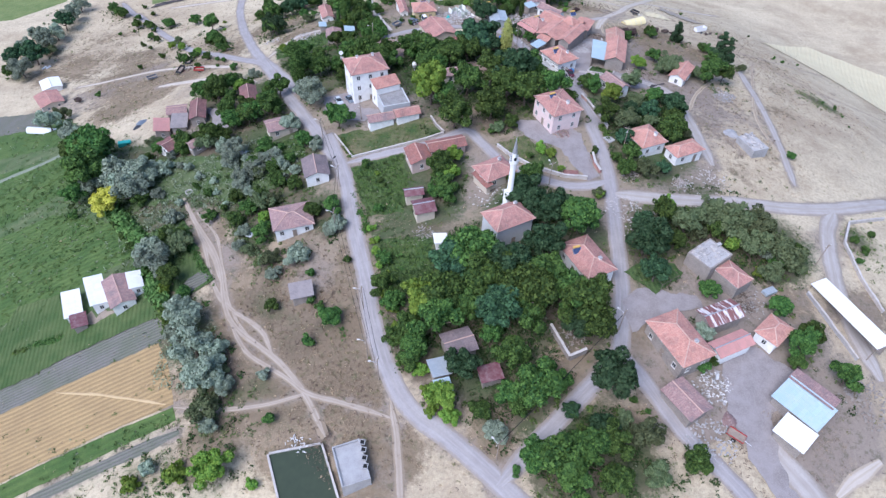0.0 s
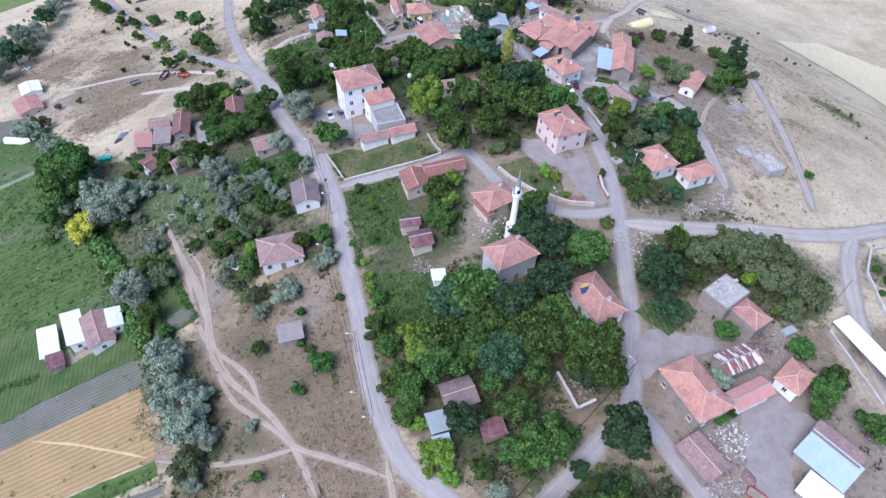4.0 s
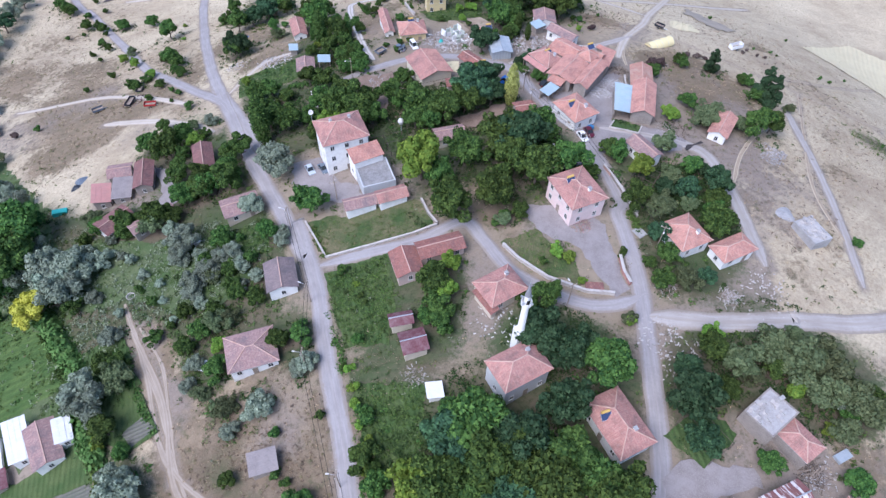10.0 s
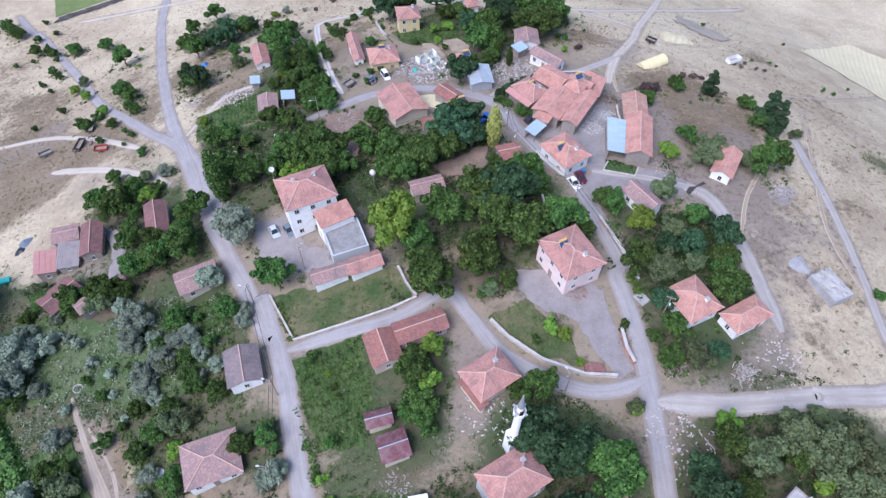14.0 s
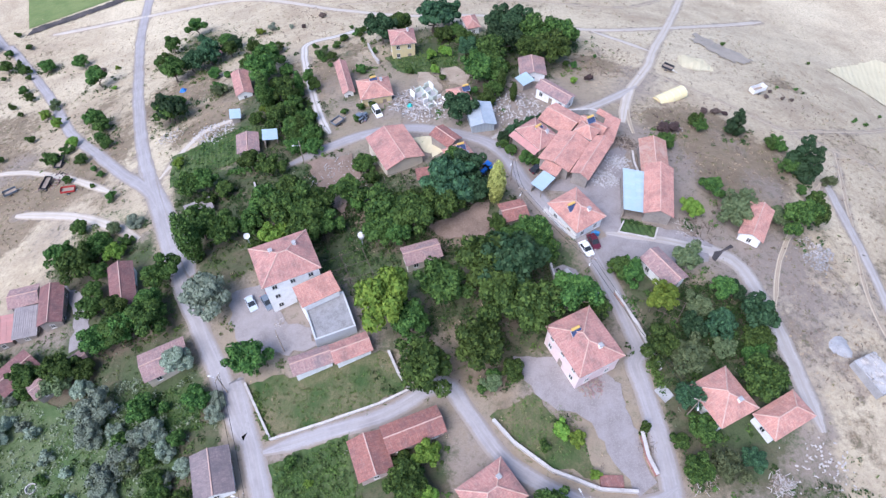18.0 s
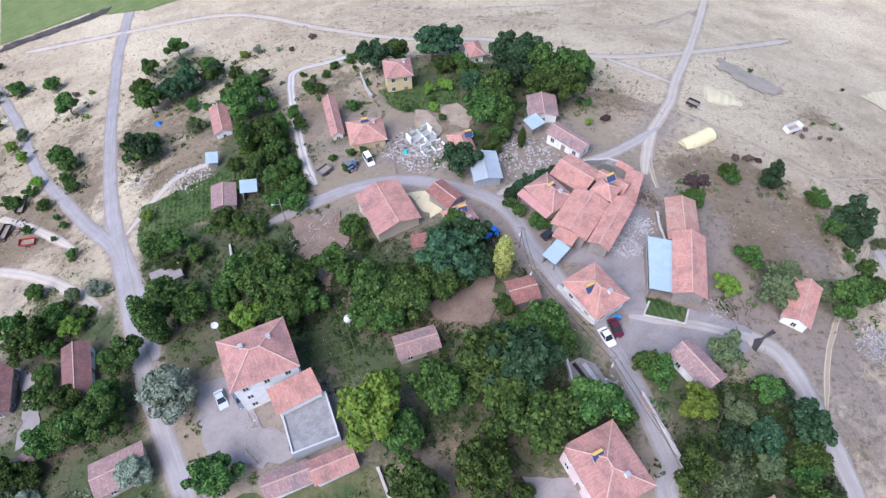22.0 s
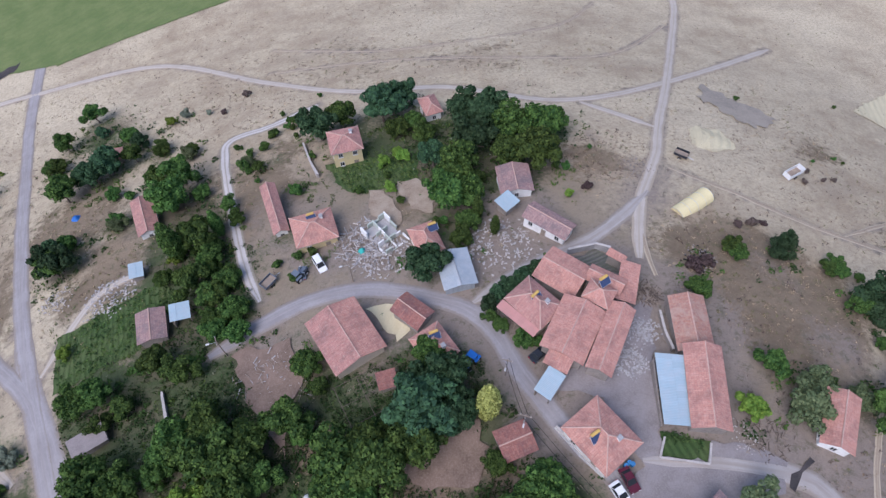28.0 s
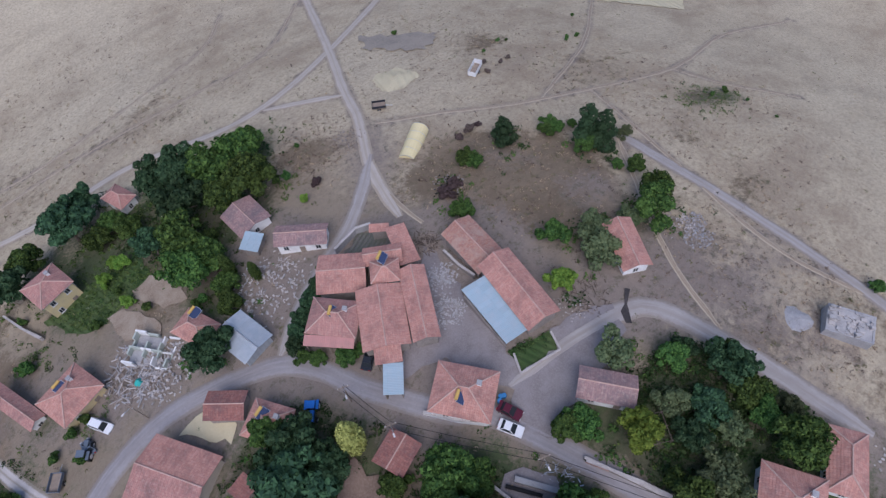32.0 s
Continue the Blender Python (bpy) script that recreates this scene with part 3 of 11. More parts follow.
# ---------------------------------------------------------------- trees
def crown_mesh(name, material, lobes, leaf, count, seed, flat=0.0):
    """A crown of single leaf clumps spread over and under the surface of overlapping lobes (x, y, z, r, squash)."""
    rg = np.random.RandomState(seed)
    vs, area = [], np.array([q[3] ** 2 for q in lobes])
    pick = rg.choice(len(lobes), count, p=area / area.sum())
    L = np.array(lobes)[pick]
    d = rg.normal(size=(count, 3))
    d[:, 2] = d[:, 2] * 0.9 + 0.25
    d /= np.linalg.norm(d, axis=1)[:, None]
    rad = L[:, 3] * (0.62 + 0.42 * rg.random(count) ** 0.6)
    c = L[:, :3] + d * rad[:, None] * np.stack([np.ones(count), np.ones(count), L[:, 4]], 1)
    nrm = d + rg.normal(size=(count, 3)) * 0.55
    nrm /= np.linalg.norm(nrm, axis=1)[:, None]
    t = np.cross(nrm, rg.normal(size=(count, 3)))
    t /= np.linalg.norm(t, axis=1)[:, None]
    b = np.cross(nrm, t)
    s = leaf * (0.6 + 0.8 * rg.random(count))[:, None]
    q = np.stack([c - t * s * 0.9 - b * s * 0.5, c + t * s * 0.9 - b * s * 0.5, c + b * s + nrm * s * 0.2], 1).reshape(-1, 3)
    me = bpy.data.meshes.new(name)
    me.from_pydata(q.tolist(), [], [(3 * i, 3 * i + 1, 3 * i + 2) for i in range(count)])
    me.materials.append(material)
    return me


def round_lobes(rg, k, spread=0.62):
    """Lobes of a broad crown of radius 1 about its middle."""
    out = [(0, 0, 0.05, 0.5, 0.85)]
    lean, amp = rg.uniform(0, math.tau), rg.uniform(0.08, 0.24)
    for i in range(k):
        a, e = i * 2.4 + rg.uniform(-.5, .5), rg.uniform(-0.3, 1.2)
        q = spread * rg.uniform(0.62, 1.25) * (1 + amp * math.cos(2 * (a - lean)))
        out.append((q * math.cos(a) * math.cos(e), q * math.sin(a) * math.cos(e), q * math.sin(e) * 0.85, rg.uniform(0.17, 0.34), rg.uniform(0.7, 0.95)))
    return out


def trunk_mesh(name, height, top, seed, limbs=6):
    """A tapered trunk of unit scale with limbs that reach into the crown."""
    rg, s = random.Random(seed), Soup()
    p, r, k = Vector((0, 0, -0.3)), 0.085, 5
    for i in range(k):
        q = Vector((rg.uniform(-.05, .05), rg.uniform(-.05, .05), -0.3 + (height + 0.3) * (i + 1) / k))
        s.beam(p, q, r, 6, r * 0.86)
        p, r = q, r * 0.86
    for i in range(limbs):
        a = i * 2.4 + rg.uniform(-.3, .3)
        z0 = height * rg.uniform(0.65, 1.0)
        b0 = Vector((0, 0, z0))
        b1 = Vector((math.cos(a) * top * 0.45, math.sin(a) * top * 0.45, z0 + rg.uniform(.2, .4)))
        b2 = b1 + Vector((math.cos(a) * top * 0.3, math.sin(a) * top * 0.3, rg.uniform(.15, .35)))
        s.beam(b0, b1, 0.045, 5, 0.03).beam(b1, b2, 0.03, 4, 0.012)
    me = bpy.data.meshes.new(name)
    me.from_pydata(s.v, [], s.f)
    me.materials.append(M["trunk"])
    return me


KINDS = {}
_rg = random.Random(7)
for kind, material, variants, leaf, count, stem, squash in (
        ("b", "leaf", 5, 0.074, 4600, 0.75, 1.0), ("dark", "leaf_dark", 3, 0.074, 4600, 0.75, 1.0), ("bright", "leaf_bright", 3, 0.072, 4600, 0.75, 1.0),
        ("yel", "leaf_yellow", 2, 0.066, 4300, 0.6, 1.0), ("will", "leaf_grey", 3, 0.066, 4600, 0.6, 1.0), ("olive", "leaf_olive", 3, 0.066, 3800, 0.5, 1.0)):
    KINDS[kind] = []
    for i in range(variants):
        lobes = round_lobes(_rg, 22 + 3 * i, 0.72)
        KINDS[kind].append((crown_mesh("crown", M[material], lobes, leaf, count, 11 * i + len(kind) + 3), trunk_mesh("trunk", stem, 1.0, i + 3), stem))
for kind, material in (("bush", "leaf"), ("bushlime", "leaf_bright"), ("bushgrey", "leaf_grey"), ("bushdead", "twig")):
    KINDS[kind] = [(crown_mesh("crown", M[material], round_lobes(_rg, 6, 0.55), 0.10, 1000, 50 + i + len(kind)), trunk_mesh("trunk", 0.35, 0.8, 60 + i, 5), 0.35) for i in range(3)]
pop = [(0, 0, -1.9 + 0.55 * i, 0.34 + 0.5 * math.sin(math.pi * min(1, (i + 1) / 9)), 1.3) for i in range(9)]
KINDS["pop"] = [(crown_mesh("crown", M["leaf"], pop, 0.09, 3400, 71), trunk_mesh("trunk", 2.6, 0.4, 71, 4), 2.6)]
KINDS["popy"] = [(crown_mesh("crown", M["leaf_poplar"], pop, 0.09, 3400, 72), trunk_mesh("trunk", 2.6, 0.4, 72, 4), 2.6)]
KINDS["pine"] = []
for j in range(2):
    pl = [(_rg.uniform(-.25, .25) + 0.5 * (1 - i / 9) * math.cos(i * 2.4), 0.5 * (1 - i / 9) * math.sin(i * 2.4), -0.9 + 0.25 * i, 0.52 - 0.035 * i, 0.7) for i in range(10)]
    KINDS["pine"].append((crown_mesh("crown", M["needle"], pl, 0.062, 4200, 81 + j), trunk_mesh("trunk", 1.6, 0.5, 81 + j, 5), 1.6))
TREE_LABELS = {
    "b": ("broad walnut tree with a dense green crown", "tree"), "dark": ("tall dark green leafy garden tree", "tree"),
    "bright": ("tree with a bright fresh green crown", "tree"), "yel": ("round tree with yellow autumn leaves", "tree"),
    "will": ("silvery grey-green willow tree", "tree"), "olive": ("olive-green oleaster tree in dry scrub", "tree"),
    "bush": ("low green leafy garden bush", "bush"), "bushlime": ("low light green garden shrub", "bush"), "bushgrey": ("grey-green shrub on dry ground", "bush"), "bushdead": ("leafless brown thorn bush on dry ground", "bush"),
    "pop": ("slender green poplar tree", "tree"), "popy": ("slender poplar with yellow-green leaves", "tree"), "pine": ("dark green pine tree on dry ground", "tree")}
TREE_NAMES = {"b": "walnut_tree", "dark": "garden_tree", "bright": "fruit_tree", "yel": "yellow_tree", "will": "willow_tree", "olive": "oleaster_tree", "bush": "bush", "bushlime": "shrub", "bushgrey": "dry_shrub", "bushdead": "thorn_bush", "pop": "poplar_tree", "popy": "yellow_poplar_tree", "pine": "pine_tree"}
TREE_COUNT = [0]


def tree(kind, x, y, r, lift=None):
    """A tree or bush whose crown has radius r, standing on the ground."""
    TREE_COUNT[0] += 1
    i = TREE_COUNT[0]
    crown, trunk, stem = KINDS[kind][i % len(KINDS[kind])]
    label, cat = TREE_LABELS[kind]
    if kind in ("b", "dark", "bright") and r > 2.2:
        r *= 1.05
    # darker ground round each tree: leaf litter with the crown's shade coloured in
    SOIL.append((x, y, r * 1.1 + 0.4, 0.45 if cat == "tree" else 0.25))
    if cat == "tree" and r > 1.8 and kind != "pine":
        SOD.append((x, y, r * 1.7 + 0.6, 0.26))
    e = empty(TREE_NAMES[kind], x, y, gz(x, y), (i * 137.5) % 360, label, cat, cat + "es in the village" if cat == "bush" else "trees in the village")
    t = new("trunk", trunk)
    c = new("crown", crown)
    t.parent = c.parent = e
    t.scale = (r, r, r * (0.6 if r < 3.0 else 1.0))
    sq = 0.92 + 0.16 * ((i * 0.618) % 1)
    c.scale = (r, r, r * sq)
    low = 0.55 if r < 3.0 and kind not in ("pop", "popy", "pine") else 1.0
    c.location = (0, 0, r * (stem * low + (0.42 if kind not in ("pop", "popy", "pine") else -0.3)))
    return e


# ---------------------------------------------------------------- roads and tracks
M["greytrack"] = make_way("grey_dusty_way", (0.40, 0.36, 0.33), (0.335, 0.297, 0.268), (0.46, 0.417, 0.385), (0.29, 0.245, 0.205), 0.35)
M["palepath"] = make_way("pale_gravel", (0.56, 0.515, 0.485), (0.48, 0.435, 0.40), (0.62, 0.58, 0.55), (0.30, 0.26, 0.20), 0.75)
road("road", [(22.4, 20.1), (16.6, 26.0), (12.5, 30.6), (5.9, 37.6), (-1.9, 45.3), (-6.0, 54.6), (-8.8, 66.0), (-9.9, 76.1), (-12.9, 92.2), (-15.5, 109.9), (-20.8, 128.5), (-18.0, 117.6), (-26.0, 136.0), (-34.2, 154.5), (-46.5, 187.1), (-53.4, 206.5), (-59.8, 227.8), (-67.4, 255.4), (-77.0, 299.8), (-79.2, 341.3), (-80.2, 366.9)], 3.59, M["road"], "worn grey village road through the houses", 0.09)
road("road", [(13.1, 28.9), (22.3, 36.6), (32.3, 44.8), (40.0, 51.8), (43.4, 63.1), (45.8, 75.7), (48.0, 90.2), (49.9, 104.2), (49.9, 119.2), (51.6, 121.3), (50.5, 133.3), (48.2, 147.2), (44.6, 153.0), (40.5, 164.1), (38.3, 172.9), (34.7, 179.8), (26.3, 185.6), (17.0, 189.5), (7.1, 189.9), (-1.8, 187.6), (-11.5, 184.1)], 3.28, M["road"], "worn grey road along the orchard wall", 0.12)
road("track", [(-44.0, 180.6), (-47.9, 188.2), (-59.3, 201.2), (-70.3, 215.4), (-84.6, 234.0), (-105.0, 268.9), (-130.1, 307.3), (-134.7, 311.2), (-144.8, 326.5)], 3.12, M["road"], "pale road that climbs past the fork", 0.1)
road("road", [(-53.4, 206.5), (-48.5, 192.5), (-42.7, 180.3), (-35.7, 165.1), (-31.7, 155.5)], 4.06, M["road"], "wide grey road at the fork", 0.06)
road("lane", [(-14.8, 114.2), (-4.7, 115.5), (6.3, 116.8), (16.3, 120.4), (20.0, 114.7), (24.0, 106.9), (30.0, 101.3), (38.1, 96.8), (45.1, 96.5), (50.3, 98.5)], 2.65, M["road"], "gravel lane between garden walls", 0.14)
road("road", [(49.1, 93.3), (62.9, 91.3), (80.5, 91.2), (78.5, 91.4), (93.4, 90.8), (109.3, 93.3), (132.6, 100.8)], 3.9, M["greytrack"], "broad dusty road to the east", 0.11)
road("track", [(78.0, 104.0), (78.4, 118.3), (78.5, 128.1), (77.4, 137.4), (73.0, 141.4), (62.2, 145.5), (53.1, 147.8)], 3.28, M["greytrack"], "dusty track behind the houses", 0.13)
road("track", [(99.4, 99.4), (105.1, 125.2), (112.0, 162.2), (108.0, 139.9), (109.3, 149.7), (111.3, 159.4)], 2.03, M["greytrack"], "straight pale gravel track on the hillside", 0.1)
road("road", [(41.2, 51.8), (44.0, 44.8), (48.7, 35.0), (55.1, 25.8), (60.5, 16.0)], 3.12, M["road"], "grey road past the stone houses", 0.1)
road("track", [(-116.3, 314.7), (-77.5, 315.0), (-33.8, 308.3), (1.7, 275.9), (24.0, 259.0), (47.7, 251.5), (74.2, 237.2), (105.5, 242.7), (156.3, 265.3)], 2.03, M["track"], "pale dirt track round the village", 0.09)
road("track", [(78.1, 235.6), (91.8, 221.5)], 1.98, M["track"], "pale dirt track to the north", 0.1)
road("track", [(68.6, 183.0), (75.2, 196.7), (86.5, 211.8), (94.3, 224.8), (112.0, 251.8), (134.5, 288.8), (139.7, 302.6)], 2.34, M["track"], "wide dirt track to the hills", 0.12)
road("track", [(78.5, 200.1), (70.6, 194.5), (61.5, 189.5), (50.5, 186.7), (36.1, 180.7)], 2.5, M["greytrack"], "dirt track down to the square", 0.14)
road("track", [(-1.7, 193.1), (-3.9, 200.3), (-6.3, 213.5), (-9.8, 240.8), (-8.5, 250.1), (2.1, 251.6), (14.5, 256.3)], 2.2, M["palepath"], "pale rutted track beside the gardens", 0.11)
road("track", [(-88.5, 196.4), (-69.0, 187.5), (-56.1, 179.0), (-46.6, 171.1)], 2.5, M["track"], "pale dirt loop by the farmyard", 0.1)
road("track", [(-134.3, 228.2), (-102.0, 221.6), (-79.1, 208.5), (-59.0, 192.3)], 1.8, M["track"], "faint dirt track across the slope", 0.1)
road("footpath", [(-55.7, 107.4), (-45.7, 90.0), (-40.2, 71.8), (-29.1, 60.1), (-22.5, 51.5), (-17.7, 41.7)], 1.17, M["path"], "trodden dirt path across dry grass", 0.08)
road("footpath", [(-40.1, 71.1), (-35.3, 62.7), (-25.8, 54.7), (-21.6, 51.0), (-13.7, 47.5), (-5.2, 43.5)], 0.99, M["path"], "trodden dirt path to the road", 0.1)
road("footpath", [(-59.2, 115.3), (-50.5, 96.7), (-45.3, 81.9), (-40.5, 74.7), (-32.8, 67.4), (-29.1, 60.1)], 1.08, M["path"], "rain-washed gully in the dry slope", 0.07)
road("footpath", [(-56.3, 109.5), (-51.5, 99.0), (-46.8, 90.4), (-42.8, 80.5), (-38.2, 70.5), (-33.0, 63.5)], 0.8, M["path"], "rain-washed gully in the dry slope", 0.06)
road("footpath", [(-54.0, 108.0), (-47.2, 97.5), (-43.9, 86.5), (-41.0, 77.0)], 0.7, M["path"], "rain-washed rill in the dry slope", 0.05)
road("footpath", [(-49.7, 53.4), (-38.6, 50.7), (-29.4, 50.1), (-21.6, 51.0)], 1.08, M["path"], "trodden path along the basin", 0.06)
road("footpath", [(-5.1, 46.7), (-4.3, 39.2), (-4.0, 30.4), (-4.0, 25.9)], 1.35, M["path"], "trodden path down the slope", 0.09)
road("track", [(86.8, 206.6), (95.7, 198.2), (113.8, 181.8), (146.1, 166.2), (182.9, 164.8), (212.8, 153.9)], 0.79, M["faint"], "faint wheel track on the dry hill", 0.08)
road("track", [(146.8, 165.8), (149.0, 153.5), (157.3, 137.9)], 0.79, M["faint"], "faint wheel track to the plain", 0.09)
road("track", [(61.8, 50.9), (62.6, 41.7), (64.0, 32.3), (69.0, 23.5), (71.0, 16.3)], 4.68, M["greytrack"], "gravel yard drive", 0.08)
road("track", [(107.0, 92.1), (99.9, 82.1), (93.6, 61.7), (94.0, 45.2)], 3.9, M["greytrack"], "dirt road beside the long shed", 0.09)
road("track", [(-45.7, 191.7), (-40.7, 202.2), (-35.6, 208.8), (-26.8, 211.1)], 1.62, M["track"], "pale track by the hedged garden", 0.1)
road("track", [(111.0, 162.1), (89.3, 141.5), (79.4, 126.5)], 0.64, M["faint"], "faint wheel track on the dry slope", 0.08)
road("track", [(102.0, 106.8), (101.5, 126.6), (110.5, 148.8), (123.9, 175.1)], 0.55, M["faint"], "faint wheel track beside the ruin", 0.08)
road("track", [(1.6, 281.9), (41.6, 271.1), (72.8, 262.2), (98.2, 260.8), (126.4, 280.0)], 0.55, M["faint"], "faint wheel track across the plain", 0.08)
road("track", [(3.4, 296.5), (40.3, 278.4), (86.4, 280.8), (108.5, 296.8)], 0.55, M["faint"], "faint wheel track on the far slope", 0.08)
road("track", [(73.9, 196.5), (70.6, 183.9), (69.8, 178.6)], 0.64, M["faint"], "faint wheel track near the tent", 0.1)
road("track", [(113.8, 181.8), (146.3, 189.5), (182.0, 206.2)], 0.55, M["faint"], "faint wheel track over the plain", 0.08)
road("track", [(85.3, 29.3), (77.9, 26.0), (73.3, 23.3)], 2.34, M["track"], "wheel track to the fields", 0.09)


# ---------------------------------------------------------------- ground
def make_ground():
    """Dry grass, bare earth and green growth, blended by where each grows."""
    m, n, l, s = mat("dry_grassland", (0.4, 0.33, 0.25), 1.0)
    co = coord(n)
    big = tex(n, l, "ShaderNodeTexNoise", 0.018, co, 5, 0.6)
    mid = tex(n, l, "ShaderNodeTexNoise", 0.11, co, 6, 0.65)
    fine = tex(n, l, "ShaderNodeTexNoise", 1.3, co, 6, 0.75)
    tiny = tex(n, l, "ShaderNodeTexNoise", 7.0, co, 4, 0.7)
    tuft = tex(n, l, "ShaderNodeTexNoise", 0.62, co, 7, 0.8)
    lie = n.new("ShaderNodeMapping")
    lie.inputs["Rotation"].default_value, lie.inputs["Scale"].default_value = (0, 0, radians(35)), (0.35, 1.0, 1.0)
    l.new(co, lie.inputs["Vector"])
    patchy = tex(n, l, "ShaderNodeTexNoise", 0.09, lie.outputs[0], 7, 0.7)
    x = mix(n, l, ramp(n, l, mid.outputs[0], [(0.36, g3(0)), (0.66, g3(1))]), (0.385, 0.304, 0.205), (0.565, 0.475, 0.325))
    x = mix(n, l, ramp(n, l, big.outputs[0], [(0.42, g3(0)), (0.62, g3(0.7))]), x, (0.65, 0.56, 0.395))
    x = mix(n, l, ramp(n, l, patchy.outputs[0], [(0.48, g3(0)), (0.68, g3(0.5))]), x, (0.30, 0.235, 0.17))
    x = mix(n, l, ramp(n, l, fine.outputs[0], [(0.36, g3(0.6)), (0.56, g3(0))]), x, (0.27, 0.205, 0.15))
    x = mix(n, l, ramp(n, l, tuft.outputs[0], [(0.58, g3(0)), (0.68, g3(0.55))]), x, (0.19, 0.15, 0.095))
    x = mix(n, l, ramp(n, l, tiny.outputs[0], [(0.52, g3(0)), (0.72, g3(0.5))]), x, (0.62, 0.55, 0.42))
    at = {}
    for k in ("green", "bare", "soil", "brown", "home"):
        a = n.new("ShaderNodeAttribute")
        a.attribute_name = k
        at[k] = a.outputs["Fac"]

    def edge(f, by, amount, lo, hi, top):
        """A mask with a ragged rim."""
        v = f
        for q, k in zip(by, amount):
            v = mth(n, l, 'ADD', v, mth(n, l, 'MULTIPLY', mth(n, l, 'SUBTRACT', q.outputs[0], 0.5), k))
        return ramp(n, l, v, [(lo, g3(0)), (hi, g3(top))])

    dry = mix(n, l, fine.outputs[0], (0.115, 0.084, 0.056), (0.245, 0.182, 0.122))
    dry = mix(n, l, ramp(n, l, patchy.outputs[0], [(0.45, g3(0)), (0.62, g3(0.6))]), dry, (0.32, 0.245, 0.168))
    dry = mix(n, l, ramp(n, l, tiny.outputs[0], [(0.5, g3(0)), (0.7, g3(0.5))]), dry, (0.12, 0.11, 0.06))
    dry = mix(n, l, ramp(n, l, tuft.outputs[0], [(0.54, g3(0)), (0.64, g3(0.75))]), dry, (0.095, 0.10, 0.048))
    x = mix(n, l, edge(at["home"], (mid, tuft), (1.2, 1.0), 0.3, 0.75, 0.85), x, mix(n, l, 0.35, dry, (0.33, 0.275, 0.215)))
    x = mix(n, l, edge(at["brown"], (mid, tuft, fine), (1.5, 1.3, 0.5), 0.34, 0.66, 0.92), x, dry)
    earth = mix(n, l, fine.outputs[0], (0.18, 0.142, 0.115), (0.34, 0.282, 0.238))
    earth = mix(n, l, ramp(n, l, tuft.outputs[0], [(0.52, g3(0)), (0.62, g3(0.65))]), earth, (0.10, 0.095, 0.06))
    x = mix(n, l, edge(at["bare"], (mid, tuft, fine), (1.1, 0.9, 0.5), 0.34, 0.72, 0.9), x, earth)
    grass = mix(n, l, tiny.outputs[0], (0.028, 0.048, 0.02), (0.095, 0.125, 0.05))
    grass = mix(n, l, ramp(n, l, mid.outputs[0], [(0.42, g3(0)), (0.62, g3(0.6))]), grass, (0.07, 0.095, 0.042))
    grass = mix(n, l, ramp(n, l, patchy.outputs[0], [(0.46, g3(0)), (0.60, g3(0.7))]), grass, (0.15, 0.11, 0.08))
    grass = mix(n, l, ramp(n, l, fine.outputs[0], [(0.36, g3(0.7)), (0.50, g3(0))]), grass, (0.03, 0.045, 0.018))
    x = mix(n, l, edge(at["green"], (fine, mid), (1.3, 1.0), 0.30, 0.66, 0.95), x, grass)
    # brown litter, set darker so its colour also holds the shade beneath crowns
    shade_litter = mix(n, l, tiny.outputs[0], (0.085, 0.066, 0.048), (0.19, 0.145, 0.105))
    shade_litter = mix(n, l, ramp(n, l, mid.outputs[0], [(0.46, g3(0)), (0.60, g3(0.6))]), shade_litter, (0.06, 0.085, 0.032))
    x = mix(n, l, edge(at["soil"], (fine, mid), (0.9, 0.6), 0.28, 0.72, 0.9), x, shade_litter)
    l.new(x, s.inputs[0])
    bump(n, l, s, mth(n, l, 'ADD', fine.outputs[0], mth(n, l, 'MULTIPLY', tiny.outputs[0], 0.4)), 0.7, 0.25)
    return m


def make_rows(name, c1, c2, c3, pitch, angle, dark=0.5):
    """A field with drilled or cut rows."""
    m, n, l, s = mat(name, c1, 1.0)
    mp = n.new("ShaderNodeMapping")
    mp.inputs["Rotation"].default_value = (0, 0, radians(angle))
    l.new(coord(n), mp.inputs["Vector"])
    wv = n.new("ShaderNodeTexWave")
    l.new(mp.outputs[0], wv.inputs["Vector"])
    wv.inputs["Scale"].default_value = 0.314 / pitch
    wv.inputs["Distortion"].default_value, wv.inputs["Detail"].default_value, wv.inputs["Detail Scale"].default_value = 1.6, 3.0, 0.35
    a = tex(n, l, "ShaderNodeTexNoise", 0.16, mp.outputs[0], 6, 0.65)
    b = tex(n, l, "ShaderNodeTexNoise", 3.5, mp.outputs[0], 5, 0.75)
    x = mix(n, l, ramp(n, l, a.outputs[0], [(0.38, g3(0)), (0.62, g3(1))]), c1, c2)
    x = mix(n, l, ramp(n, l, wv.outputs[0], [(0.2, g3(dark)), (0.7, g3(0))]), x, c3)
    x = mix(n, l, ramp(n, l, b.outputs[0], [(0.35, g3(0.6)), (0.6, g3(0))]), x, c3)
    l.new(x, s.inputs[0])
    bump(n, l, s, mth(n, l, 'ADD', b.outputs[0], wv.outputs[0]), 0.7, 0.2)
    return m


M["ground"] = make_ground()
M["crop"] = make_rows("green_crop", (0.068, 0.122, 0.034), (0.115, 0.168, 0.05), (0.042, 0.078, 0.024), 1.7, 76, 0.3)
M["farcrop"] = make_rows("pale_green_crop", (0.14, 0.185, 0.065), (0.20, 0.235, 0.09), (0.10, 0.145, 0.05), 3.0, 62, 0.08)
M["meadow"] = make_rows("valley_meadow", (0.075, 0.122, 0.044), (0.15, 0.172, 0.088), (0.053, 0.085, 0.031), 5.5, 76, 0.3)
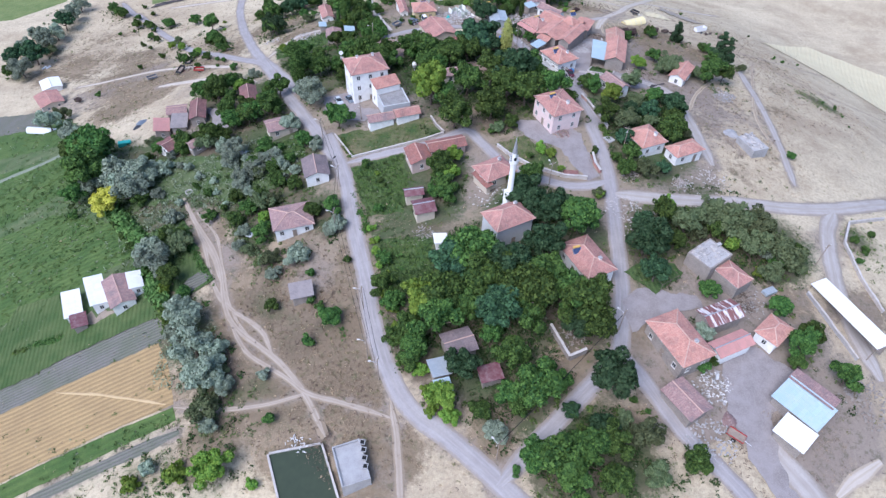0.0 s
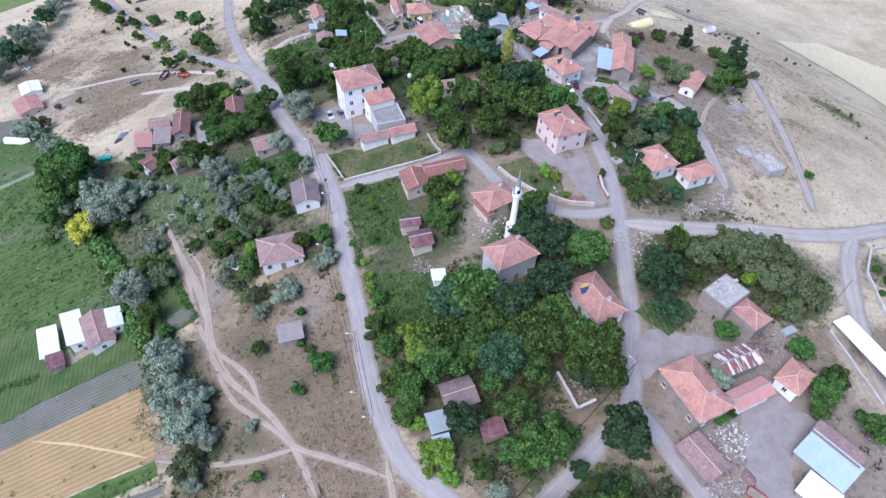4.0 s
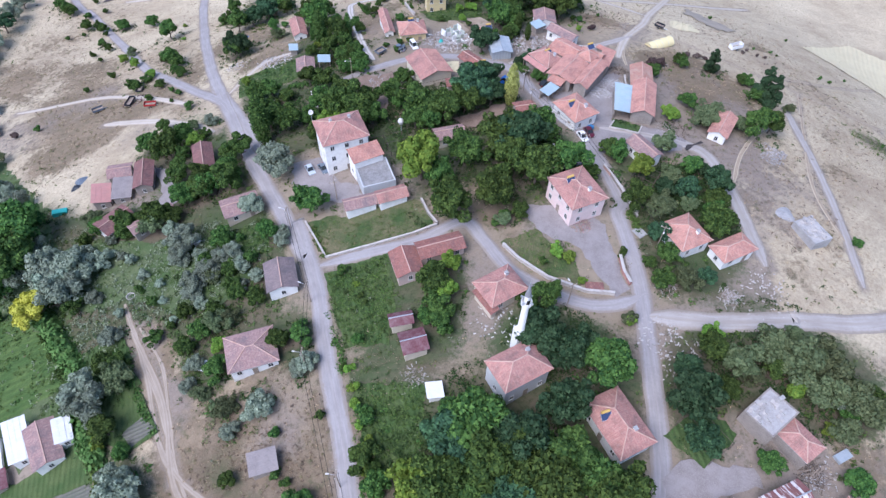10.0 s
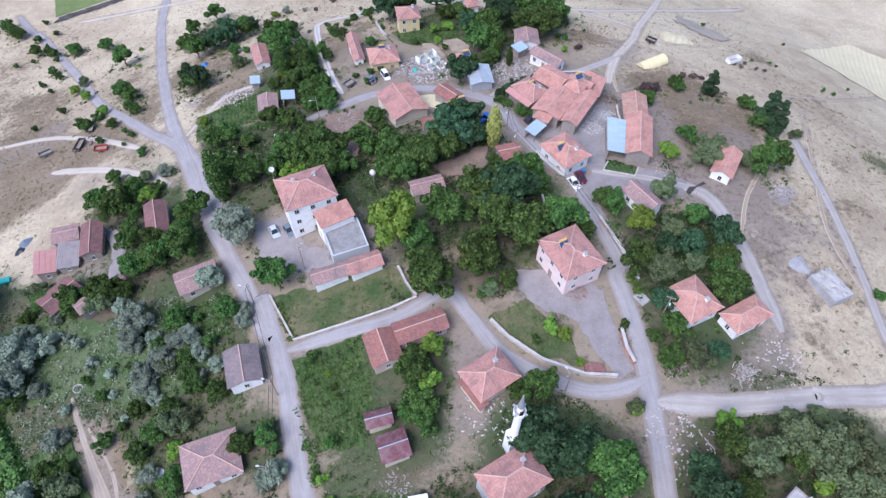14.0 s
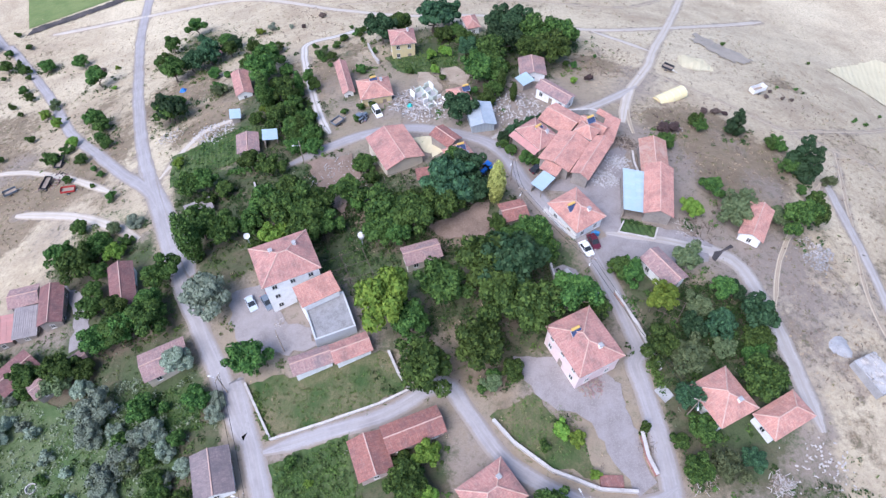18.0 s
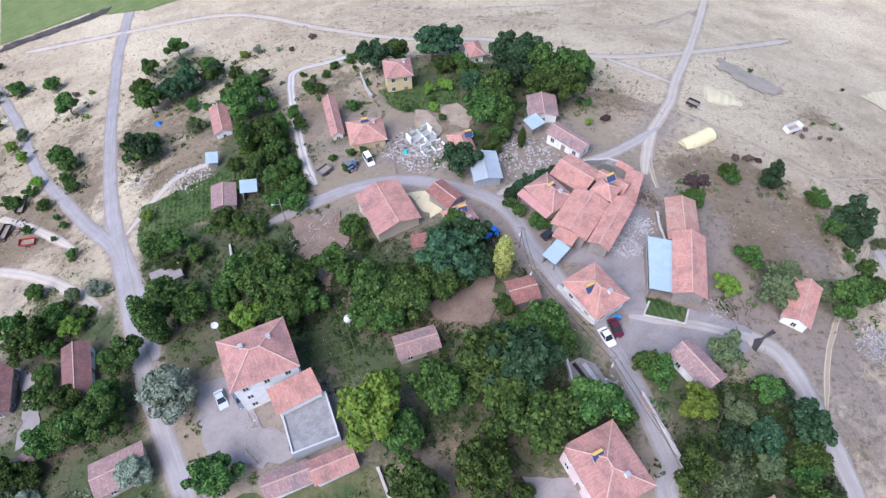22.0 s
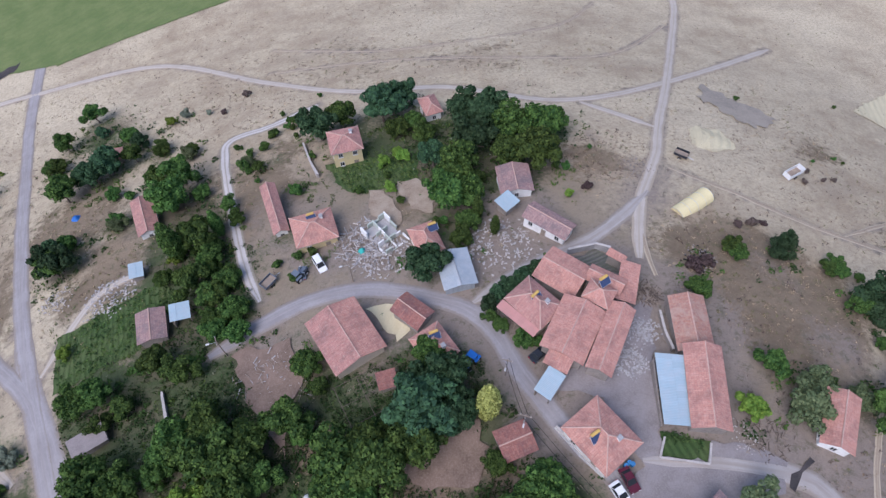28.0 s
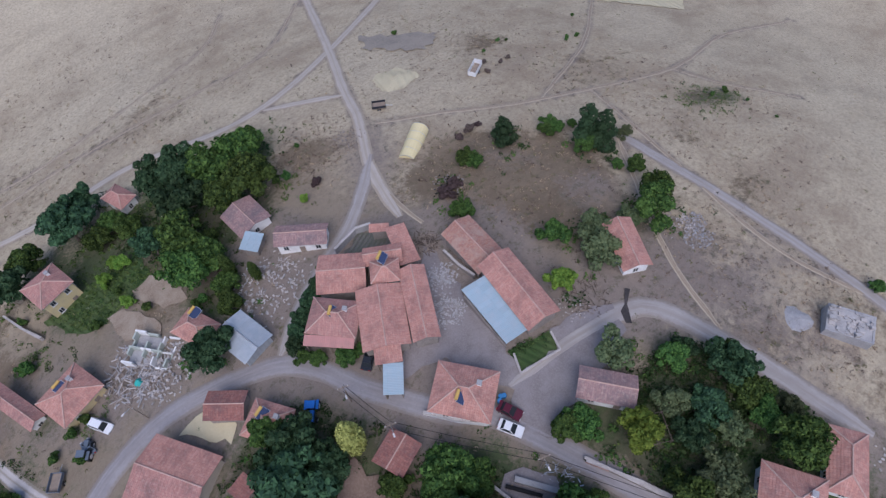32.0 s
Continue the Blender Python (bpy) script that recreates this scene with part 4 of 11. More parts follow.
M["garden"] = make_rows("garden_growth", (0.055, 0.10, 0.03), (0.11, 0.145, 0.055), (0.045, 0.07, 0.025), 1.1, -8, 0.06)
M["grass"] = make_rows("meadow_grass", (0.055, 0.095, 0.03), (0.20, 0.165, 0.095), (0.04, 0.065, 0.022), 2.5, 20, 0.05)
M["plough"] = make_rows("ploughed_soil", (0.20, 0.178, 0.172), (0.155, 0.155, 0.125), (0.10, 0.115, 0.07), 0.8, 76, 0.3)
M["stubble"] = make_rows("golden_stubble", (0.43, 0.30, 0.145), (0.36, 0.25, 0.125), (0.235, 0.165, 0.09), 1.1, 76, 0.45)
M["straw"] = make_rows("pale_straw", (0.66, 0.58, 0.38), (0.60, 0.52, 0.34), (0.57, 0.49, 0.33), 2.0, 30, 0.02)
M["combine"] = make_way("flattened_straw", (0.50, 0.375, 0.215), (0.45, 0.33, 0.185), (0.55, 0.42, 0.26), (0.47, 0.335, 0.17), 0.5)
M["weedpath"] = make_way("weedy_path", (0.22, 0.24, 0.19), (0.17, 0.20, 0.15), (0.28, 0.28, 0.23), (0.12, 0.16, 0.07), 0.5)
M["yard"] = make_rough("trodden_gravel", (0.285, 0.253, 0.245), (0.215, 0.187, 0.178), (0.345, 0.31, 0.30), 1.1, 1.0, 0.6)
M["faintgrey"] = make_rough("greyish_weedy_stubble", (0.34, 0.29, 0.235), (0.25, 0.22, 0.185), (0.42, 0.36, 0.29), 0.5, 1.0, 0.6)
M["brownsoil"] = make_rough("reddish_brown_soil", (0.235, 0.165, 0.128), (0.15, 0.105, 0.078), (0.31, 0.235, 0.19), 0.9, 1.0, 0.7)
M["drysoil"] = make_rough("washed_dry_soil", (0.37, 0.295, 0.22), (0.25, 0.18, 0.125), (0.46, 0.385, 0.30), 1.1, 1.0, 0.6)
M["burnt"] = make_rough("burnt_stubble", (0.05, 0.045, 0.045), (0.12, 0.10, 0.095), (0.03, 0.03, 0.03), 0.6, 1.0, 0.5)

spot(BROWN, -114, 218, 16, 0.95)
for x, y in ((-54, 237), (-35, 222), (-64, 215), (-44, 208), (-49, 257), (-60, 190), (-27, 201)):
    spot(BROWN, x, y, 9, 0.45)
for x, y, r in ((-33, 62, 9), (-36, 76, 8), (-24, 50, 9), (-38, 48, 7), (-22, 68, 7)):
    spot(SOIL, x, y, r, 0.42)
spot(BROWN, -143, 249, 18, 0.47)
spot(BROWN, -87, 189, 7, 0.95)
spot(BROWN, -80, 205, 9, 0.95)
spot(BROWN, -65, 204, 9, 0.5)
spot(GREEN, -99, 184, 9, 0.62)
spot(GREEN, -99, 105, 18, 0.62)
spot(GREEN, -114, 144, 19, 0.62)
spot(GREEN, -65, 94, 10, 0.62)
spot(GREEN, -48, 65, 9, 0.62)
spot(GREEN, -83, 132, 16, 0.62)
spot(GREEN, -47, 120, 12, 0.62)
spot(GREEN, -63, 119, 9, 0.62)
spot(GREEN, -38, 112, 8, 0.62)
spot(GREEN, -34, 99, 8, 0.62)
spot(GREEN, 15, 73, 15, 0.62)
spot(GREEN, 18, 54, 11, 0.62)
spot(GREEN, 33, 71, 11, 0.62)
spot(GREEN, 31, 33, 10, 0.62)
spot(GREEN, -3, 85, 7, 0.62)
spot(GREEN, -3, 67, 7, 0.62)
spot(GREEN, 69, 85, 12, 0.62)
spot(GREEN, 82, 82, 13, 0.62)
spot(GREEN, 53, 77, 7, 0.62)
spot(GREEN, -41, 40, 8, 0.62)
spot(BARE, -21, 82, 6, 0.6)
spot(BARE, 54, 42, 8, 0.6)
spot(BARE, 72, 44, 11, 0.6)
spot(BARE, 67, 61, 7, 0.6)
spot(BARE, 102, 82, 10, 0.6)
spot(BARE, -42, 87, 5, 0.6)
spot(GREEN, 109, 82, 7, 0.62)
spot(GREEN, -72, 45, 9, 0.62)
spot(GREEN, -54, 43, 8, 0.62)
spot(BARE, -122, 209, 17, 0.6)
spot(BARE, 72, 30, 8, 0.6)
spot(BARE, 85, 35, 9, 0.6)
spot(BROWN, -20, 65, 12, 0.85)
spot(BROWN, -15, 49, 9, 0.85)
spot(BROWN, -30, 54, 11, 0.85)
spot(BROWN, -19, 42, 11, 0.85)
spot(BROWN, -37, 68, 6, 0.85)
spot(BROWN, -10, 68, 5, 0.85)
spot(BROWN, -42, 43, 8, 0.85)
spot(BROWN, -11, 35, 7, 0.85)
spot(BROWN, 45, 56, 5, 0.85)
spot(BROWN, 47, 42, 8, 0.85)
spot(BROWN, 80, 61, 9, 0.85)
spot(BROWN, 12, 34, 5, 0.85)
spot(BROWN, -101, 185, 15, 0.85)
spot(BROWN, -156, 258, 27, 0.42)
spot(GREEN, -73, 125, 17, 0.62)
spot(GREEN, -60, 127, 13, 0.62)
spot(GREEN, -41, 111, 12, 0.62)
spot(GREEN, -97, 139, 13, 0.62)
spot(GREEN, -71, 107, 11, 0.62)
spot(GREEN, -59, 99, 7, 0.62)
spot(GREEN, -92, 89, 13, 0.62)
spot(GREEN, -2, 104, 9, 0.62)
spot(GREEN, -8, 81, 8, 0.62)
spot(GREEN, -5, 62, 6, 0.62)
spot(BROWN, 74, 33, 10, 0.85)
spot(BROWN, 98, 62, 8, 0.85)
spot(BROWN, 75, 51, 6, 0.85)
spot(BROWN, 53, 38, 6, 0.85)
spot(BROWN, -51, 58, 6, 0.85)
spot(BROWN, 58, 72, 6, 0.85)
spot(BROWN, -25, 74, 8, 0.85)
spot(BROWN, -4, 37, 6, 0.85)
spot(GREEN, -65, 125, 14, 0.62)
spot(GREEN, -45, 119, 13, 0.62)
spot(GREEN, -36, 128, 10, 0.62)
spot(GREEN, -40, 149, 9, 0.62)
spot(GREEN, -29, 170, 10, 0.62)
spot(GREEN, -9, 176, 13, 0.62)
spot(GREEN, 13, 164, 11, 0.62)
spot(GREEN, 21, 145, 11, 0.62)
spot(GREEN, 32, 134, 10, 0.62)
spot(GREEN, 64, 123, 12, 0.62)
spot(GREEN, 63, 104, 6, 0.62)
spot(GREEN, 26, 90, 8, 0.62)
spot(GREEN, 39, 84, 8, 0.62)
spot(GREEN, -35, 198, 11, 0.62)
spot(GREEN, -15, 220, 14, 0.62)
spot(GREEN, -5, 108, 8, 0.62)
spot(BARE, 6, 117, 4, 0.6)
spot(BARE, -54, 110, 8, 0.6)
spot(BARE, 35, 117, 7, 0.6)
spot(BARE, 66, 98, 7, 0.6)
spot(BARE, 79, 115, 6, 0.6)
spot(BARE, 46, 85, 6, 0.6)
spot(BARE, 54, 87, 6, 0.6)
spot(BARE, -3, 180, 7, 0.6)
spot(BARE, 25, 133, 3, 0.6)
spot(BARE, -74, 183, 10, 0.6)
spot(BARE, -99, 222, 12, 0.6)
spot(GREEN, -69, 118, 17, 0.62)
spot(GREEN, -52, 112, 13, 0.62)
spot(GREEN, -38, 111, 12, 0.62)
spot(GREEN, -29, 118, 9, 0.62)
spot(GREEN, -24, 97, 8, 0.62)
spot(GREEN, -5, 101, 9, 0.62)
spot(GREEN, 7, 107, 7, 0.62)
spot(GREEN, 4, 93, 7, 0.62)
spot(GREEN, -17, 174, 15, 0.62)
spot(GREEN, 3, 153, 9, 0.62)
spot(GREEN, -9, 147, 6, 0.62)
spot(GREEN, 55, 109, 6, 0.62)
spot(GREEN, 71, 110, 7, 0.62)
spot(GREEN, -55, 159, 12, 0.62)
spot(GREEN, -61, 135, 9, 0.62)
spot(GREEN, 64, 83, 10, 0.62)
spot(BROWN, -51, 101, 5, 0.5)
spot(BROWN, -133, 290, 25, 0.25)
spot(BROWN, -119, 307, 26, 0.25)
spot(BROWN, 95, 133, 13, 0.5)
spot(BROWN, 97, 112, 9, 0.5)
spot(BARE, 5, 102, 6, 0.6)
spot(BARE, 15, 102, 4, 0.6)
spot(BARE, 10, 92, 3, 0.6)
spot(BARE, 3, 86, 3, 0.6)
spot(GREEN, -33, 180, 9, 0.62)
spot(GREEN, -28, 163, 10, 0.62)
spot(GREEN, -11, 167, 13, 0.62)
spot(GREEN, -19, 222, 9, 0.62)
spot(GREEN, -10, 201, 9, 0.62)
spot(GREEN, 10, 158, 10, 0.62)
spot(GREEN, 25, 165, 9, 0.62)
spot(GREEN, 34, 145, 8, 0.62)
spot(GREEN, 24, 225, 13, 0.62)
spot(GREEN, 48, 225, 13, 0.62)
spot(GREEN, 62, 225, 11, 0.62)
spot(GREEN, 37, 202, 6, 0.62)
spot(GREEN, 2, 237, 5, 0.62)
spot(GREEN, -47, 276, 11, 0.62)
spot(GREEN, 6, 210, 5, 0.62)
spot(GREEN, 61, 149, 3, 0.62)
spot(BARE, -4, 176, 7, 0.6)
spot(BARE, 26, 155, 5, 0.6)
spot(BARE, 10, 200, 6, 0.6)
spot(BARE, 22, 197, 6, 0.6)
spot(BARE, 44, 192, 7, 0.6)
spot(BARE, 57, 160, 9, 0.6)
spot(BARE, 62, 182, 7, 0.6)
spot(BARE, 75, 197, 7, 0.6)
spot(BARE, 74, 142, 7, 0.6)
spot(BARE, 76, 167, 5, 0.6)
spot(BARE, 75, 178, 5, 0.6)
spot(BARE, 93, 177, 8, 0.6)
spot(BARE, 95, 160, 7, 0.6)
spot(BARE, 74, 221, 6, 0.6)
spot(BARE, 25, 212, 4, 0.6)
spot(BARE, -49, 252, 8, 0.6)
spot(BROWN, 87, 175, 12, 0.3)
spot(BROWN, 94, 164, 9, 0.3)
spot(BROWN, 73, 208, 7, 0.5)
spot(BROWN, 86, 188, 7, 0.5)
spot(BROWN, 43, 192, 6, 0.5)
spot(BROWN, 0, 173, 8, 0.95)
spot(BROWN, 6, 163, 4, 0.95)
spot(BROWN, 24, 153, 5, 0.95)
spot(BROWN, 18, 151, 4, 0.95)
spot(BROWN, -2, 185, 4, 0.95)
spot(GREEN, -57, 184, 7, 0.62)
spot(GREEN, -50, 168, 8, 0.62)
spot(GREEN, -52, 160, 7, 0.62)
spot(GREEN, -53, 194, 4, 0.62)
spot(BROWN, -40, 210, 5, 0.5)
spot(BROWN, 2, 265, 15, 0.25)
spot(BROWN, -23, 280, 12, 0.25)
spot(BROWN, -57, 305, 14, 0.25)
spot(BROWN, 28, 269, 17, 0.25)
spot(BROWN, 65, 265, 15, 0.25)
spot(BROWN, 93, 260, 12, 0.25)
spot(BROWN, 128, 233, 14, 0.25)
spot(BROWN, -82, 257, 15, 0.25)
spot(BROWN, -45, 245, 9, 0.25)
spot(BROWN, 29, 154, 4, 0.5)
spot(BROWN, 11, 237, 5, 0.25)
spot(BARE, 80, 134, 7, 0.6)
spot(BARE, 87, 125, 7, 0.6)
spot(BARE, 91, 138, 7, 0.6)
spot(BARE, 98, 127, 7, 0.6)
spot(BARE, 69, 172, 4, 0.6)
spot(BARE, 82, 205, 8, 0.6)
spot(GREEN, 136, 156, 6, 0.62)
spot(GREEN, 144, 151, 5, 0.62)
spot(GREEN, 62, 128, 8, 0.62)
spot(GREEN, 71, 121, 6, 0.62)
spot(BARE, 42, 193, 5, 0.6)
spot(BARE, 21, 202, 6, 0.6)
spot(BROWN, 83, 178, 7, 0.5)
spot(BROWN, 89, 168, 7, 0.3)
spot(BROWN, 100, 165, 6, 0.5)
spot(BROWN, 94, 236, 13, 0.25)
spot(BROWN, 133, 180, 14, 0.5)
spot(BROWN, 61, 268, 14, 0.25)
spot(BROWN, 27, 288, 16, 0.25)
spot(BROWN, 66, 230, 7, 0.25)
spot(BROWN, 123, 153, 8, 0.5)
spot(BROWN, 116, 135, 8, 0.5)
spot(BROWN, 128, 210, 10, 0.5)


for x, y, r, k in ((-50, 100, 8, 0.9), (-45, 88, 7, 0.9), (-54, 107, 6, 0.7), (-40, 76, 6, 0.8), (-33, 84, 6, 0.6), (28, 52, 6, 0.9), (33, 49, 4, 0.9), (14, 40, 5, 0.8), (37, 37, 4, 0.8), (22, 131, 5, 0.8), (14, 150, 6, 0.6), (5, 158, 5, 0.6), (17, 166, 6, 0.7), (34, 150, 5, 0.7), (40, 150, 4, 0.6), (60, 116, 5, 0.5), (66, 132, 6, 0.5), (82, 140, 10, 0.5), (92, 170, 14, 0.5), (-66, 150, 9, 0.6)):
    spot(BROWN, x, y, r, k)
for x, y, r, k in ((21, 123, 5, 0.9), (15, 124, 4, 0.8), (26, 117, 4, 0.6), (-21, 130, 4, 0.7), (-16, 150, 4, 0.7), (-6, 214, 7, 0.8), (-13, 233, 7, 0.6), (-3, 226, 7, 0.8), (5, 222, 8, 0.6), (4, 240, 8, 0.5), (-42, 236, 10, 0.6), (-33, 216, 7, 0.6), (86, 160, 9, 0.8), (92, 176, 10, 0.7), (78, 172, 7, 0.7), (76, 186, 7, 0.6), (70, 215, 7, 0.7), (62, 150, 6, 0.6), (46, 200, 6, 0.7), (30, 208, 6, 0.7), (-75, 198, 9, 0.6), (-92, 205, 12, 0.6), (-104, 222, 14, 0.6), (-70, 214, 8, 0.6), (-58, 228, 10, 0.5), (-75, 240, 14, 0.5), (-110, 250, 16, 0.6), (82, 120, 7, 0.5), (86, 102, 6, 0.4), (-8, 78, 5, 0.6), (-26, 92, 6, 0.6), (-14, 84, 4, 0.7)):
    spot(BROWN, x, y, r, k)
for x, y, r, k in ((64, 97, 7, 0.7), (73, 98, 7, 0.7), (-50, 104, 4, 0.5), (-44, 92, 4, 0.5)):
    spot(BARE, x, y, r, k)


for x, y, r in ((-25, 70, 30), (20, 60, 36), (60, 55, 32), (0, 105, 34), (45, 100, 34), (-30, 135, 30), (10, 145, 36), (55, 140, 34), (-10, 180, 34), (30, 185, 34), (65, 175, 28), (20, 215, 30), (-25, 225, 28), (50, 215, 24), (-62, 155, 22), (85, 155, 18)):
    spot(HOME, x, y, r, 0.6)
for x, y, r in ((-37.8, 226.0, 9), (-18.4, 211.4, 8), (-17.1, 199.3, 8), (-18, 212, 9)):
    spot(GREEN, x, y, r, 0.6)

PITS, GRID = [], {}


def cover(name, label, category, material, seed, n, size, mask, floor=0.0, leaf=0.16, quads=12, area=(-160, 200, 5, 330)):
    """Tufts strewn over the plots, thick where the given ground cover is thick."""
    rg = np.random.RandomState(seed)
    x, y = rg.uniform(area[0], area[1], n * 4), rg.uniform(area[2], area[3], n * 4)
    i, j = np.searchsorted(GRID["xs"], x), np.searchsorted(GRID["ys"], y)
    chance = np.maximum(GRID[mask][j, i], floor) * (1 - 0.8 * GRID["bare"][j, i])
    keep = rg.random(n * 4) < chance
    pts = np.column_stack([x, y])[keep][:n]
    clumps(name, label, category, [(a, b, 0.1, 1, size) for a, b in pts.tolist()], material, seed, leaf, quads)


def make_terrain():
    """One sheet from the village to the horizon, finest where the village stands."""
    def axis(lo, hi, step):
        core = list(np.arange(lo, hi + 0.01, step))
        out, k = [], step
        a, b = [], []
        x = hi
        while x < 4500:
            k *= 1.35
            x += k
            b.append(x)
        k, x = step, lo
        while x > -4500:
            k *= 1.35
            x -= k
            a.append(x)
        return np.array(a[::-1] + core + b)

    xs, ys = axis(-230, 270, 1.9), axis(-20, 430, 1.9)
    X, Y = np.meshgrid(xs, ys)
    Z = ground_z(X, Y)
    green, bare, soil = np.zeros_like(X), np.zeros_like(X), np.zeros_like(X)
    brown, home = np.zeros_like(X), np.zeros_like(X)
    for store, lay in ((GREEN, green), (BARE, bare), (BROWN, brown), (HOME, home)):
        for x, y, r, k in store:
            lay += k * np.exp(-((X - x) ** 2 + (Y - y) ** 2) / (r * r))
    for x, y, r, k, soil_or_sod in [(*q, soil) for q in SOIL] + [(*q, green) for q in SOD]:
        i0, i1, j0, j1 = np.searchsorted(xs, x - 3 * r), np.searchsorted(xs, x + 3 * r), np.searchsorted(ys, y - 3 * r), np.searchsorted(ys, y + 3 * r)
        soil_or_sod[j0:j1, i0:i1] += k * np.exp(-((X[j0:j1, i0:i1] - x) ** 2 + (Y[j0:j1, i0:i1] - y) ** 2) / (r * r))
    for pts, width in LINES:
        x0, x1, y0, y1 = pts[:, 0].min() - 8, pts[:, 0].max() + 8, pts[:, 1].min() - 8, pts[:, 1].max() + 8
        i0, i1, j0, j1 = np.searchsorted(xs, x0), np.searchsorted(xs, x1), np.searchsorted(ys, y0), np.searchsorted(ys, y1)
        if i1 <= i0 or j1 <= j0:
            continue
        gx, gy = X[j0:j1, i0:i1], Y[j0:j1, i0:i1]
        d = np.full(gx.shape, 1e9)
        for a, b in pts:
            d = np.minimum(d, (gx - a) ** 2 + (gy - b) ** 2)
        w = np.exp(-np.maximum(0, np.sqrt(d) - width * 0.45) ** 2 / 1.6)
        bare[j0:j1, i0:i1] = np.maximum(bare[j0:j1, i0:i1], w * 0.7)
        green[j0:j1, i0:i1] *= 1 - w * 0.6
        soil[j0:j1, i0:i1] *= 1 - w * 0.6
    green *= 1 - 0.9 * np.clip(brown, 0, 1)
    for corners, z in PITS:
        inside = np.ones_like(X, bool)
        for i in range(4):
            (ax, ay), (bx, by) = corners[i], corners[(i + 1) % 4]
            side = (bx - ax) * (Y - ay) - (by - ay) * (X - ax)
            inside &= side / math.hypot(bx - ax, by - ay) < 2.0
        Z = np.where(inside, np.minimum(Z, z), Z)
    GRID.update(xs=xs, ys=ys, green=np.clip(green, 0, 1), brown=np.clip(brown, 0, 1), bare=np.clip(bare, 0, 1))
    nx, ny = len(xs), len(ys)
    me = bpy.data.meshes.new("ground")
    idx = np.arange(nx * ny).reshape(ny, nx)
    quads = np.stack([idx[:-1, :-1], idx[:-1, 1:], idx[1:, 1:], idx[1:, :-1]], -1).reshape(-1, 4)
    me.from_pydata(np.stack([X, Y, Z], -1).reshape(-1, 3).tolist(), [], quads.tolist())
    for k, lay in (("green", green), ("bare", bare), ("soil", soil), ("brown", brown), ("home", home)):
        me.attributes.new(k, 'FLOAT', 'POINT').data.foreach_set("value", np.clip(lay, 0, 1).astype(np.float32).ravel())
    me.polygons.foreach_set("use_smooth", [True] * len(me.polygons))
    me.materials.append(M["ground"])
    return tagged(new("ground", me), "dry grassy hill with bare earth and green patches", "ground", kind="structure")


# fields, yards and gardens
patch("meadow", [(-169.8, 205.5), (-124.9, 194.0), (-93.6, 157.7), (-66.8, 101.9), (-54.3, 78.2), (-76.6, 82.8), (-103.5, 70.9)], M["meadow"], "green meadow strips in the valley", 0.030, ragged=3.2)
patch("crop_field", [(-148.1, 162.7), (-114.2, 160.9), (-98.8, 139.6), (-101.6, 136.9), (-107.8, 133.3), (-128.9, 125.3)], M["crop"], "green crop field in rows", 0.036)
patch("crop_field", [(-126.9, 121.1), (-102.0, 125.9), (-83.6, 116.1), (-71.3, 107.4), (-67.4, 98.5), (-82.7, 92.8), (-85.4, 87.0), (-97.4, 85.8), (-111.3, 88.3)], M["crop"], "lush green crop field in rows", 0.042)
patch("crop_field", [(-166.3, 198.3), (-125.5, 190.0), (-114.7, 169.8), (-154.6, 175.3)], M["crop"], "green crop strip", 0.048)
patch("ploughed_field", [(-174.6, 215.4), (-138.4, 208.7), (-130.1, 192.7), (-165.1, 195.9)], M["plough"], "bare brown ploughed strip", 0.054)
patch("ploughed_field", [(-104.0, 66.5), (-93.6, 68.4), (-75.3, 73.5), (-58.2, 77.0), (-55.3, 72.6), (-55.5, 69.4), (-71.9, 65.6), (-91.0, 61.2), (-101.0, 58.5)], M["plough"], "grey ploughed garden strip", 0.060, ragged=0.35)
patch("stubble_field", [(-101.0, 58.8), (-90.9, 61.4), (-71.7, 65.8), (-56.3, 69.6), (-52.9, 63.9), (-49.8, 54.0), (-67.3, 50.0), (-84.8, 45.4), (-95.0, 42.5)], M["stubble"], "harvested golden stubble field in rows", 0.066, ragged=0.35)
patch("crop_field", [(-93.0, 42.5), (-84.7, 45.0), (-67.1, 49.6), (-49.9, 53.4), (-48.5, 50.3), (-60.4, 47.0), (-76.3, 42.7), (-90.0, 39.0)], M["crop"], "green strip beside stubble", 0.072, ragged=0.35)
patch("vegetable_garden", [(-13.5, 112.3), (-0.4, 114.8), (0.8, 102.1), (-0.8, 93.4), (-9.6, 94.0)], M["garden"], "fenced green vegetable garden", 0.078)
patch("vegetable_garden", [(-8.3, 86.4), (5.0, 84.4), (4.8, 73.0), (-2.1, 69.7), (-6.2, 71.3)], M["garden"], "vegetable rows beside tin sheds", 0.084)
patch("grass_plot", [(-18.0, 126.9), (-8.9, 127.4), (6.2, 128.8), (7.9, 127.3), (10.4, 120.6), (-4.7, 117.3), (-13.3, 116.5)], M["grass"], "walled green grass plot", 0.090)
patch("vegetable_garden", [(-44.1, 129.8), (-27.9, 129.3), (-26.1, 120.8), (-40.3, 120.7)], M["garden"], "green vegetable beds by the stream", 0.096)
patch("grass_plot", [(23.6, 113.8), (31.2, 116.3), (37.6, 106.8), (38.2, 101.2), (31.6, 103.8), (26.4, 108.6)], M["grass"], "green grass plot behind a curved wall", 0.102)
patch("yard", [(-22.1, 144.4), (-15.2, 149.1), (-10.6, 137.8), (-4.0, 136.0), (-8.9, 132.8), (-19.7, 135.0)], M["yard"], "bare gravel yard beside the apartment house", 0.108)
